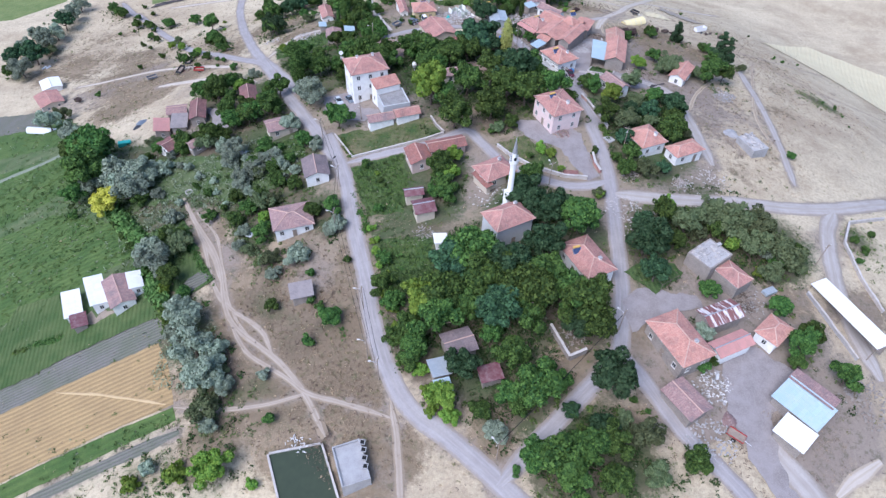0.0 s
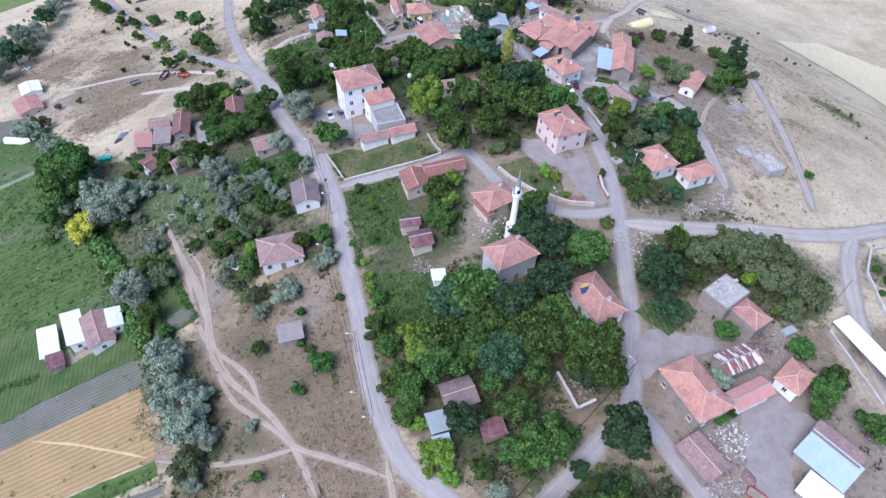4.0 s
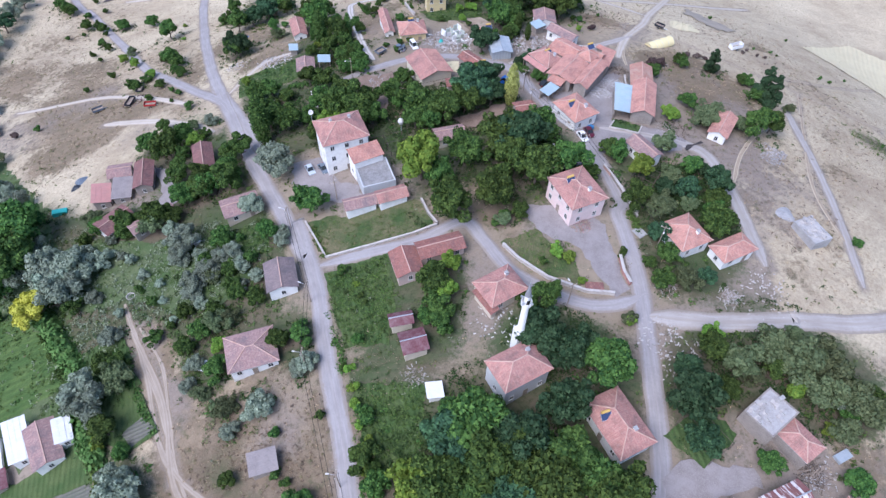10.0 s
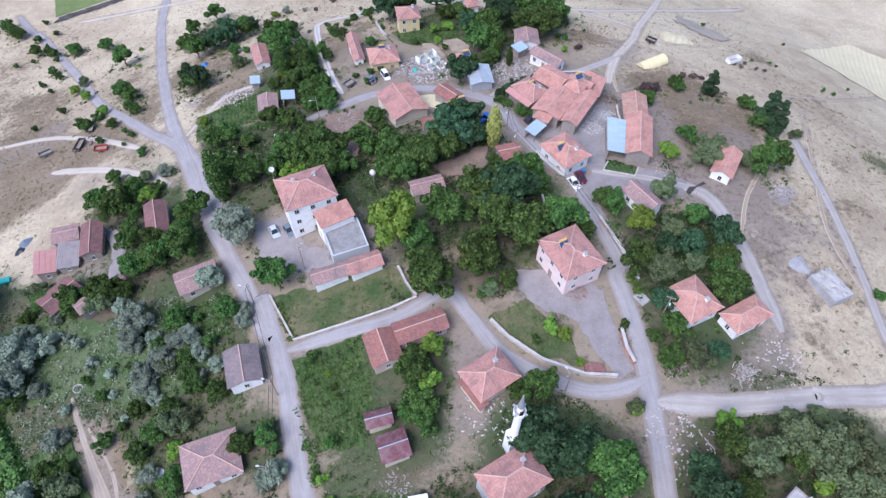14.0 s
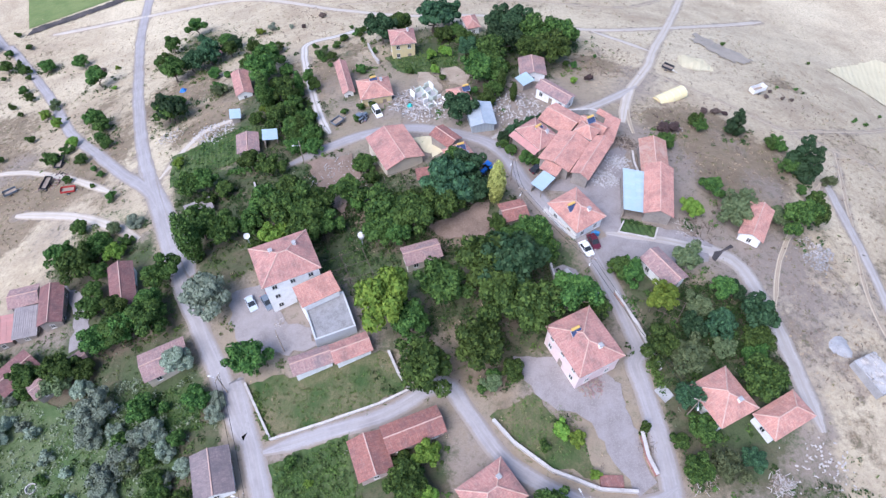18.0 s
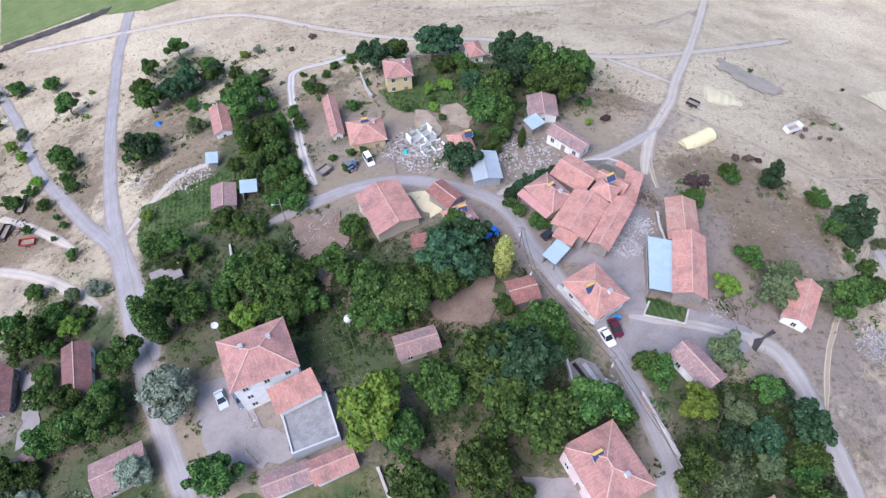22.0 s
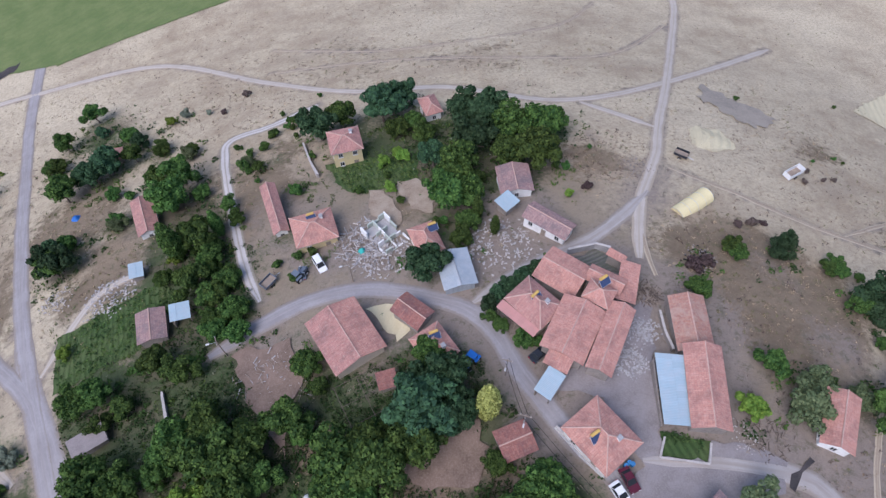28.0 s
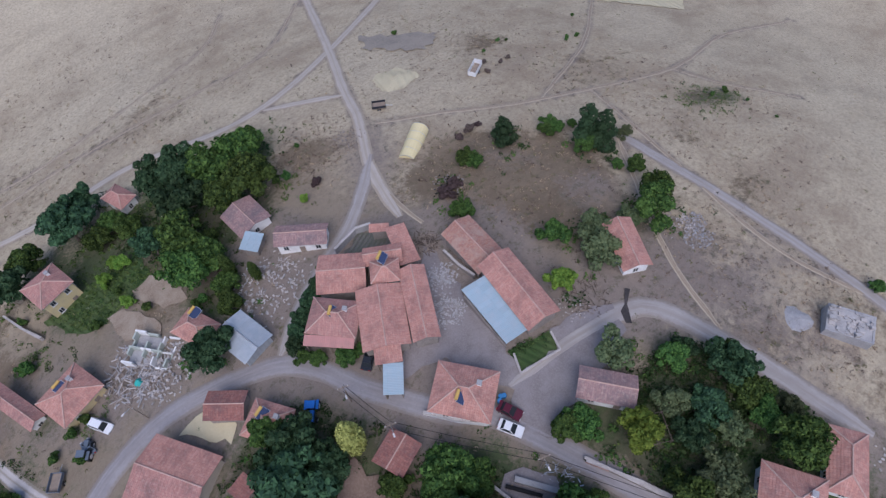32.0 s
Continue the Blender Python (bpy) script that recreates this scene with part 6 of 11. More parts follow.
def turned(profile, name, material, parent, label="", n=14):
    """A turned body from (height, radius) pairs."""
    s = Soup()
    for (z0, r0), (z1, r1) in zip(profile, profile[1:]):
        ring(s, (0, 0), z0, r0, z1, r1, n)
    return s.part(name, material, parent, label)


M["limewash"] = make_plaster("limewashed_tower", (0.80, 0.79, 0.77), (0.6, 0.58, 0.55), 0.3)
M["lead"] = plain("lead_sheet", (0.30, 0.31, 0.34), 0.5, 0.3)


def minaret(x, y, yaw, top):
    z = gz(x, y)
    h = top - z
    e = empty("minaret", x, y, z, yaw, "slim white minaret with a grey pointed cap beside the mosque", "minaret")
    Soup().box(-0.95, 0.95, -0.95, 0.95, -1, h * 0.32).part("plinth", M["limewash"], e)
    turned([(h * 0.32, 0.83), (h * 0.36, 0.68), (h * 0.37, 0.68), (h * 0.645, 0.61)], "shaft", M["limewash"], e)
    turned([(h * 0.645, 0.61), (h * 0.665, 0.73), (h * 0.675, 0.73), (h * 0.69, 0.93), (h * 0.69, 0.96)], "corbel", M["limewash"], e)
    s = Soup()
    ring(s, (0, 0), h * 0.69, 0.96, h * 0.735, 0.96)
    ring(s, (0, 0), h * 0.735, 0.96, h * 0.735, 0.86)
    ring(s, (0, 0), h * 0.735, 0.86, h * 0.69, 0.86)
    ring(s, (0, 0), h * 0.69, 0.86, h * 0.69, 0.3)
    s.part("balcony", M["limewash"], e)
    turned([(h * 0.69, 0.49), (h * 0.80, 0.46), (h * 0.80, 0.53), (h * 0.81, 0.53)], "upper_shaft", M["limewash"], e)
    Soup().box(-0.3, 0.3, -0.52, -0.44, h * 0.69, h * 0.76).part("doorway", M["black"], e)
    turned([(h * 0.81, 0.55), (h * 0.965, 0.09), (h * 0.965, 0.00)], "cap", M["lead"], e, "grey lead cone cap")
    turned([(h * 0.965, 0.05), (h * 0.975, 0.10), (h * 0.985, 0.04), (h, 0.02)], "finial", M["steel"], e)
    for i in range(4):
        a = i * math.pi / 2 + 0.4
        Soup().box(-0.15, 0.15, -0.12, 0.35, 0, 0.3, pose(0.95 * math.cos(a), 0.95 * math.sin(a), h * 0.735, 0, 0, math.degrees(a) - 90)).part("loudspeaker", M["steel"], e)


def car(x, y, yaw, paint, label, length=3.7, body_h=0.72, van=False):
    """A parked car: body, cabin, windows, wheels with rims, lamps."""
    z = gz(x, y)
    e = empty("car", x, y, z + 0.12, yaw, label, "car")
    L, Wd = length / 2, 0.84
    bm = bmesh.new()
    prof = [(-L, 0.32), (-L + 0.05, 0.75), (-L + 0.5, body_h + 0.06), (L - 1.15, body_h), (L - 0.12, body_h - 0.12), (L, 0.5), (L - 0.02, 0.28)]
    lo = [bm.verts.new((a, -Wd, b)) for a, b in prof]
    hi = [bm.verts.new((a, Wd, b)) for a, b in prof]
    bm.faces.new(lo)
    bm.faces.new(hi[::-1])
    for i in range(len(prof)):
        j = (i + 1) % len(prof)
        bm.faces.new((lo[j], lo[i], hi[i], hi[j]))
    bmesh.ops.bevel(bm, geom=bm.edges[:], offset=0.06, segments=2, affect='EDGES')
    bmesh.ops.recalc_face_normals(bm, faces=bm.faces[:])
    me = bpy.data.meshes.new("body")
    bm.to_mesh(me)
    bm.free()
    me.materials.append(paint)
    body = new("body", me)
    body.parent = e
    c0, c1, t0, t1, top = (-L + 0.15, L - 1.0, -L + 0.2, L - 1.45, 1.75) if van else (-L + 0.45, L - 1.05, -L + 0.95, L - 1.75, 1.33)
    w0, w1 = 0.78, 0.62
    A = [Vector((c0, -w0, body_h)), Vector((c1, -w0, body_h - 0.02)), Vector((c1, w0, body_h - 0.02)), Vector((c0, w0, body_h))]
    Bt = [Vector((t0, -w1, top)), Vector((t1, -w1, top)), Vector((t1, w1, top)), Vector((t0, w1, top))]
    s = Soup()
    for i in range(4):
        j = (i + 1) % 4
        s.quad([A[i], A[j], Bt[j], Bt[i]])
    s.part("cabin_glass", M["glass"], e, "dark tinted car windows")
    up = Vector((0, 0, 0.05))
    s = Soup().quad([p + up for p in Bt]) or Soup()
    s = Soup()
    s.quad([p + up for p in Bt])
    for i in range(4):
        j = (i + 1) % 4
        s.quad([Bt[i], Bt[j], Bt[j] + up, Bt[i] + up])
        s.beam(A[i], Bt[i], 0.05, 4)
    s.part("roof", paint, e)
    for sx in (-L + 0.75, L - 0.75):
        for sy in (-1, 1):
            w = Soup().beam((sx, sy * 0.62, 0.2), (sx, sy * 0.84, 0.2), 0.31, 14).part("wheel", M["black"], e)
            Soup().beam((sx, sy * 0.84, 0.2), (sx, sy * 0.855, 0.2), 0.19, 10).part("rim", M["steel"], w)
    for sy in (-0.58, 0.58):
        Soup().box(L - 0.06, L + 0.02, sy - 0.16, sy + 0.16, 0.52, 0.66).part("headlight", M["frame"], e)
        Soup().box(-L - 0.02, -L + 0.06, sy - 0.14, sy + 0.14, 0.55, 0.7).part("tail_light", M["redlamp"], e)
    return e


M["redlamp"] = plain("red_lens", (0.35, 0.02, 0.02), 0.3)
PAINT = {k: plain(k + "_paint", c, 0.3) for k, c in (("white", (0.80, 0.80, 0.80)), ("maroon", (0.10, 0.02, 0.035)), ("black", (0.03, 0.035, 0.045)), ("silver", (0.45, 0.50, 0.54)), ("blue", (0.03, 0.16, 0.50)), ("slate", (0.14, 0.17, 0.21)), ("tarp", (0.02, 0.42, 0.42)), ("yellow", (0.75, 0.62, 0.28)), ("red", (0.4, 0.04, 0.04)))}


def garden_wall(pts, h, t, material, label, name="garden_wall"):
    """A low wall of butted sections that follow the ground, each with a coping."""
    p = [Vector((a, b, 0)) for a, b in pts]
    e = empty(name, p[0].x, p[0].y, gz(p[0].x, p[0].y), 0, label, "wall", kind="structure")
    base = Vector((p[0].x, p[0].y, gz(p[0].x, p[0].y)))
    rg = random.Random(len(pts) + int(p[0].x))
    for a, b in zip(p, p[1:]):
        k = max(1, round((b - a).length / 2.4))
        for i in range(k):
            q, r = a.lerp(b, i / k), a.lerp(b, (i + 1) / k)
            d = (r - q).normalized()
            s = Vector((-d.y, d.x, 0)) * t / 2
            zq, zr = gz(q.x, q.y), gz(r.x, r.y)
            hh = h * rg.uniform(0.9, 1.08)
            B0 = [q - s, r - s, r + s, q + s]
            lo = [Vector((v.x, v.y, z - 0.4)) - base for v, z in zip(B0, (zq, zr, zr, zq))]
            up = [Vector((v.x, v.y, z + hh)) - base for v, z in zip(B0, (zq, zr, zr, zq))]
            w = Soup()
            w.quad(lo[::-1])
            w.quad(up)
            for m in range(4):
                n = (m + 1) % 4
                w.quad([lo[m], lo[n], up[n], up[m]])
            w.part("wall_section", material, e)
            c = Soup()
            o = s.normalized() * 0.05
            cl = [v + x + Vector((0, 0, 0.004)) for v, x in zip(up, (-o, -o, o, o))]
            ch = [v + Vector((0, 0, 0.09)) for v in cl]
            c.quad(ch)
            for m in range(4):
                n = (m + 1) % 4
                c.quad([cl[m], cl[n], ch[n], ch[m]])
            c.part("coping", M["whitestone"], e)
    return e


def street_pole(x, y, yaw, h=7.0, lamp=True, label="grey wooden utility pole with a street lamp"):
    e = empty("utility_pole", x, y, gz(x, y), yaw, label, "pole", "poles along the roads")
    Soup().beam((0, 0, -0.5), (0, 0, h), 0.11, 8, 0.08).part("pole", M["wood"], e)
    Soup().box(-0.9, 0.9, -0.06, 0.06, h - 0.6, h - 0.46).part("cross_arm", M["wood"], e)
    for sx in (-0.75, 0, 0.75):
        turned([(h - 0.45, 0.05), (h - 0.3, 0.07), (h - 0.22, 0.03)], "insulator", M["frame"], e, n=8).location = (sx, 0, 0)
    if lamp:
        Soup().beam((0, 0, h - 1.0), (0, 1.3, h - 0.6), 0.035, 6).part("lamp_arm", M["steel"], e)
        Soup().box(-0.12, 0.12, 1.2, 1.75, h - 0.68, h - 0.54).part("lamp_head", M["frame"], e)


def cable(a, b, ha, hb, sag=0.8):
    """A pair of wires that hang between two poles, each one smooth tube."""
    za, zb = gz(*a) + ha, gz(*b) + hb
    e = empty("power_line", a[0], a[1], za, 0, "black overhead power wires between two poles", "cable")
    side = Vector((b[1] - a[1], a[0] - b[0], 0)).normalized() * 0.035
    for off in (-0.35, 0.35):
        vs, fs = [], []
        for i in range(13):
            t = i / 12
            q = Vector(((b[0] - a[0]) * t + off, (b[1] - a[1]) * t + off, (zb - za) * t - sag * 4 * t * (1 - t)))
            vs += [q + side, q + Vector((0, 0, 0.035)), q - side, q - Vector((0, 0, 0.035))]
            if i:
                k = 4 * i
                fs += [(k - 4 + c, k - 4 + (c + 1) % 4, k + (c + 1) % 4, k + c) for c in range(4)]
        me = bpy.data.meshes.new("wire")
        me.from_pydata(vs, [], fs)
        me.materials.append(M["black"])
        new("wire", me).parent = e


def solar_heater(x, y, z, yaw):
    """A roof water heater: tilted glass panel on legs and a tank."""
    e = empty("solar_heater", x, y, z, yaw, "solar water heater with a dark panel on a tiled roof", "solar heater", "solar heaters on the roofs")
    m = pose(0, 0, 0.35, 40)
    Soup().box(-0.95, 0.95, -0.6, 0.6, 0, 0.08, m).part("panel", M["solar"], e)
    f = Soup()
    for x0, x1, y0, y1 in ((-1.0, -0.95, -0.65, 0.65), (0.95, 1.0, -0.65, 0.65), (-0.95, 0.95, -0.65, -0.6), (-0.95, 0.95, 0.6, 0.65)):
        f.box(x0, x1, y0, y1, -0.01, 0.11, m)
    f.part("frame", M["steel"], e)
    Soup().beam((-0.75, 0.55, 1.0), (0.75, 0.55, 1.0), 0.27, 12).part("tank", M["tank"], e, "pale orange water tank")
    for sx in (-0.8, 0.8):
        Soup().beam((sx, 0.55, -0.5), (sx, 0.55, 0.8), 0.03, 5).part("leg", M["steel"], e)
        Soup().beam((sx, -0.45, -0.6), (sx, -0.45, 0.1), 0.03, 5).part("leg", M["steel"], e)


M["tank"] = plain("tank_paint", (0.62, 0.40, 0.12), 0.4)


def rubble(name, label, category, x, y, r, n, size, materials, seed, long=1.0, flat=0.7):
    """Loose stones, boards or bricks heaped over a round plot, as one mesh a material."""
    rg = random.Random(seed)
    for k, material in enumerate(materials):
        s = Soup()
        for i in range(n // len(materials)):
            a, q = rg.uniform(0, math.tau), r * math.sqrt(rg.random()) * rg.uniform(0.7, 1.1)
            px, py = x + q * math.cos(a), y + q * math.sin(a)
            h = flat * max(0.0, 1 - q / r) * rg.uniform(0.3, 1.0)
            sx, sy, sz = size * rg.uniform(0.5, 1.4) * long, size * rg.uniform(0.4, 1.0) / math.sqrt(long), size * rg.uniform(0.3, 0.7) / math.sqrt(long)
            m = pose(px, py, gz(px, py) + h + sz * 0.3, rg.uniform(-25, 25), rg.uniform(-25, 25), rg.uniform(0, 360))
            s.box(-sx / 2, sx / 2, -sy / 2, sy / 2, -sz / 2, sz / 2, m)
        tagged(s.part(name, material), label, category, kind="stuff")


def clumps(name, label, category, spots, material, seed, leaf=0.16, quads=16, flat=0.75):
    """Low growth that nobody could count: many leafy clumps (x, y, spread, number, size) in one mesh."""
    rg = np.random.RandomState(seed)
    C, S = [], []
    for x, y, r, k, size in spots:
        a, q = rg.random(k) * math.tau, r * np.sqrt(rg.random(k))
        C.append(np.stack([x + q * np.cos(a), y + q * np.sin(a)], 1))
        S.append(size * (0.45 + 0.9 * rg.random(k)))
    C, S = np.concatenate(C), np.concatenate(S)
    keep = np.ones(len(C), bool)
    for pts, width in LINES:
        for a, b in pts[::2]:
            keep &= (C[:, 0] - a) ** 2 + (C[:, 1] - b) ** 2 > (width * 0.5 + 0.5) ** 2
    for hx, hy, hr in PLOTS:
        keep &= (C[:, 0] - hx) ** 2 + (C[:, 1] - hy) ** 2 > hr * hr
    for poly in YARDS:
        inside, j = np.zeros(len(C), bool), len(poly) - 1
        for i in range(len(poly)):
            (ax, ay), (bx, by) = poly[i], poly[j]
            if ay != by:
                inside ^= ((ay > C[:, 1]) != (by > C[:, 1])) & (C[:, 0] < (bx - ax) * (C[:, 1] - ay) / (by - ay) + ax)
            j = i
        keep &= ~inside | (rg.random(len(C)) < 0.06)
    C, S = C[keep], S[keep]
    n = len(C) * quads
    c = np.repeat(np.column_stack([C, ground_z(C[:, 0], C[:, 1])]), quads, 0)
    s = np.repeat(S, quads)
    d = rg.normal(size=(n, 3))
    d[:, 2] = np.abs(d[:, 2])
    d /= np.linalg.norm(d, axis=1)[:, None]
    c = c + d * (s * (0.5 + 0.5 * rg.random(n)))[:, None] * np.array([1, 1, flat])
    nr = d + rg.normal(size=(n, 3)) * 0.6
    nr /= np.linalg.norm(nr, axis=1)[:, None]
    t = np.cross(nr, rg.normal(size=(n, 3)))
    t /= np.linalg.norm(t, axis=1)[:, None]
    b = np.cross(nr, t)
    w = (leaf * (0.6 + 0.9 * rg.random(n)) * np.sqrt(s / 0.6))[:, None]
    q = np.stack([c - t * w, c - b * w * 0.6, c + t * w, c + b * w * 0.6], 1).reshape(-1, 3)
    me = bpy.data.meshes.new(name)
    me.from_pydata(q.tolist(), [], np.arange(4 * n).reshape(-1, 4).tolist())
    me.materials.append(material)
    return tagged(new(name, me), label, category, kind="stuff")


minaret(22.87, 89.04, 18, 22.69)

car(47.94, 144.07, -74, PAINT["white"], "white sedan car parked beside the road")
car(49.92, 145.60, -80, PAINT["maroon"], "dark maroon sedan car beside the solar house")
car(43.87, 167.87, 27, PAINT["black"], "black pickup car beside the tiled barn")
car(10.40, 197.76, -71, PAINT["white"], "white van parked by the rubble", van=True)
car(-18.04, 144.25, -67, PAINT["silver"], "silver blue car in the gravel yard")
car(-14.76, 143.75, -63, PAINT["slate"], "dark grey car in the gravel yard")
car(6.89, 196.80, 79, PAINT["slate"], "small dark cart beside the road", length=3.0)

# garden and yard walls
garden_wall([(-18.5, 127.5), (-13.5, 116.1), (-4.7, 117.2), (5.3, 118.8), (10.7, 120.4)], 0.5, 0.3, M["whitestone"], "pale low stone wall round the grass plot")
garden_wall([(7.8, 128.1), (9.1, 123.6), (10.7, 120.4)], 0.9, 0.35, M["stone"], "low stone wall beside the orchard")
garden_wall([(23.8, 112.8), (26.4, 108.6), (31.5, 103.4), (38.3, 99.6), (43.8, 98.5)], 0.9, 0.4, M["whitestone"], "curved retaining wall of pale stone")
garden_wall([(50.6, 133.8), (52.2, 125.9), (53.6, 117.3)], 0.9, 0.35, M["stone"], "low stone wall along the road")
garden_wall([(57.6, 150.3), (55.6, 147.6), (62.3, 145.1), (64.0, 147.9)], 0.5, 0.22, M["whitestone"], "pale yard wall round a green plot")
garden_wall([(66.4, 170.9), (65.5, 167.0), (65.2, 163.4)], 1.2, 0.35, M["stone"], "pale stone pen wall behind the barn")
garden_wall([(55.8, 187.0), (61.2, 187.2), (63.6, 185.6)], 1.8, 0.35, M["concrete"], "grey block wall of the barn courtyard")
garden_wall([(122.5, 92.2), (109.0, 88.0), (103.8, 81.0), (102.5, 70.4), (103.5, 61.8)], 0.9, 0.35, M["whitestone"], "pale low wall round a green garden")
garden_wall([(40.1, 141.3), (40.0, 135.0), (41.1, 133.5)], 1.2, 0.3, M["concrete"], "grey concrete wall beside the road")
garden_wall([(9.8, 238.6), (11.0, 230.5), (12.4, 224.6)], 1.1, 0.3, M["whitestone"], "pale garden wall of the yellow house")
garden_wall([(-19.6, 179.4), (-18.4, 174.0), (-17.2, 170.6)], 1.0, 0.25, M["whitestone"], "pale wall between two gardens")
garden_wall([(47.1, 107.3), (46.9, 103.3), (47.5, 100.5)], 1.0, 0.5, M["tile"], "low tiled wall beside the gravel yard")

garden_wall([(86.0, 65.2), (88.0, 57.5), (90.3, 49.6)], 1.0, 0.3, M["concrete"], "grey wall of the pen before the long shed")

# poles and wires
street_pole(-16.90, 91.00, 80)
street_pole(-9.53, 56.37, 80)
street_pole(-16.44, 105.64, 70)
street_pole(34.17, 97.30, 20)
street_pole(46.05, 137.78, 150)
street_pole(37.38, 156.60, 150)
street_pole(37.40, 165.68, 150)
street_pole(-7.97, 183.14, 100)
street_pole(-11.24, 132.24, 100, 8.0, False, "tall grey wooden utility pole by the yard")
street_pole(91.99, 73.22, 200, 7.0, False, "leaning grey utility pole beside the dirt road")
street_pole(16.11, 191.91, 100)
street_pole(-21.76, 126.55, 70)
cable((-16.90, 91.00), (-9.53, 56.37), 6.4, 6.4)
cable((-16.90, 91.00), (-16.44, 105.64), 6.4, 6.4)
cable((-16.44, 105.64), (-21.76, 126.55), 6.4, 6.4)
cable((46.05, 137.78), (37.38, 156.60), 6.4, 6.4)
cable((37.38, 156.60), (37.40, 165.68), 6.4, 6.4)

# solar heaters on the roofs
solar_heater(46.43, 151.51, 6.07, 20)
solar_heater(45.63, 175.95, 3.77, 30)
solar_heater(56.83, 175.26, 5.64, 20)
solar_heater(27.74, 173.63, 2.79, 10)
solar_heater(10.28, 207.53, -5.09, 10)
solar_heater(32.64, 197.19, -1.49, 10)
solar_heater(39.29, 123.10, 9.22, 20)
solar_heater(35.11, 72.94, 4.30, 15)


def tunnel_tent(label, x, y, yaw, length, width, h, material, category="tent"):
    """A rounded tunnel on hoops: cover, end panels and hoops."""
    e = empty("tunnel_tent", x, y, gz(x, y), yaw, label, category)
    n, s = 10, Soup()
    arc = [(math.cos(math.pi * i / n) * width / 2, math.sin(math.pi * i / n) * h) for i in range(n + 1)]
    k = 8
    for j in range(k):
        for i in range(n):
            sag = [0.06 * math.sin(math.pi * q) ** 2 for q in (0, 1)]
            x0, x1 = -length / 2 + length * j / k, -length / 2 + length * (j + 1) / k
            d0, d1 = (0.05 if j % 2 else 0), (0 if j % 2 else 0.05)
            a, b = arc[i], arc[i + 1]
            s.quad([(x0, a[0], a[1] - d0), (x1, a[0], a[1] - d1), (x1, b[0], b[1] - d1), (x0, b[0], b[1] - d0)])
    s.part("cover", material, e)
    for sx in (-1, 1):
        t = Soup()
        t.quad([(sx * length / 2 * 0.98, a, b) for a, b in arc])
        t.part("end_panel", material, e)
    for j in range(5):
        xx = -length / 2 + length * j / 4
        t = Soup()
        for a, b in zip(arc, arc[1:]):
            t.beam((xx, a[0] * 1.01, a[1] * 1.01), (xx, b[0] * 1.01, b[1] * 1.01), 0.04, 4)
        t.part("hoop", M["steel"], e)
    return e


M["canvas"] = plain("yellow_canvas", (0.73, 0.63, 0.36), 0.8)
M["film"] = plain("white_film", (0.72, 0.74, 0.75), 0.4)
tunnel_tent("long pale yellow canvas tunnel tent on dry ground", 85.49, 194.33, 22, 8.8, 3.8, 1.8, M["canvas"])
tunnel_tent("long white plastic growing tunnel in a field", -130.71, 187.21, -8, 13.0, 3.0, 1.6, M["film"], "greenhouse")


def trailer(label, x, y, yaw, material, length=3.6, sides=0.6):
    """A two-wheeled farm trailer with a drawbar."""
    e = empty("farm_trailer", x, y, gz(x, y), yaw, label, "trailer")
    L = length / 2
    Soup().box(-L, L, -0.95, 0.95, 0.75, 0.87).part("floor", M["wood"], e)
    for a in ((-L, L, -0.95, -0.9), (-L, L, 0.9, 0.95), (-L, -L + 0.05, -0.9, 0.9), (L - 0.05, L, -0.9, 0.9)):
        Soup().box(*a, 0.874, 0.87 + sides).part("side_board", material, e)
    for sy in (-1, 1):
        w = Soup().beam((0, sy * 0.98, 0.4), (0, sy * 1.18, 0.4), 0.42, 14).part("wheel", M["black"], e)
        Soup().beam((0, sy * 1.18, 0.4), (0, sy * 1.2, 0.4), 0.2, 10).part("rim", M["steel"], w)
    Soup().beam((L, 0, 0.7), (L + 1.4, 0, 0.5), 0.06, 6).part("drawbar", M["steel"], e)
    return e


def tractor(x, y, yaw, paint, label):
    """A farm tractor: hood, cab, big and small wheels."""
    e = empty("tractor", x, y, gz(x, y), yaw, label, "tractor")
    Soup().box(0.2, 1.9, -0.36, 0.36, 0.75, 1.45).part("hood", paint, e)
    Soup().box(1.9, 1.98, -0.3, 0.3, 0.8, 1.38).part("grille", M["black"], e)
    Soup().box(-1.0, 0.2, -0.3, 0.3, 0.6, 1.1).part("gearbox", M["black"], e)
    Soup().box(-1.0, 0.15, -0.65, 0.65, 2.25, 2.36).part("cab_roof", paint, e)
    for sx in (-0.95, 0.1):
        for sy in (-0.6, 0.6):
            Soup().beam((sx, sy, 1.1), (sx, sy, 2.25), 0.04, 5).part("cab_post", M["black"], e)
    Soup().box(-0.85, -0.35, -0.3, 0.3, 1.1, 1.25).part("seat", M["black"], e)
    for sx, r, w, sy in ((-0.6, 0.78, 0.42, 0.85), (1.4, 0.45, 0.26, 0.7)):
        for k in (-1, 1):
            t = Soup().beam((sx, k * (sy - w / 2), r), (sx, k * (sy + w / 2), r), r, 18).part("wheel", M["black"], e)
            Soup().beam((sx, k * (sy + w / 2), r), (sx, k * (sy + w / 2 + 0.02), r), r * 0.5, 12).part("rim", M["frame"], t)
    for k in (-0.85, 0.85):
        Soup().box(-1.3, 0.1, k - 0.24, k + 0.24, 1.6, 1.66).part("mudguard", paint, e)
    Soup().beam((1.0, 0.2, 1.45), (1.0, 0.2, 2.2), 0.04, 6).part("exhaust", M["black"], e)


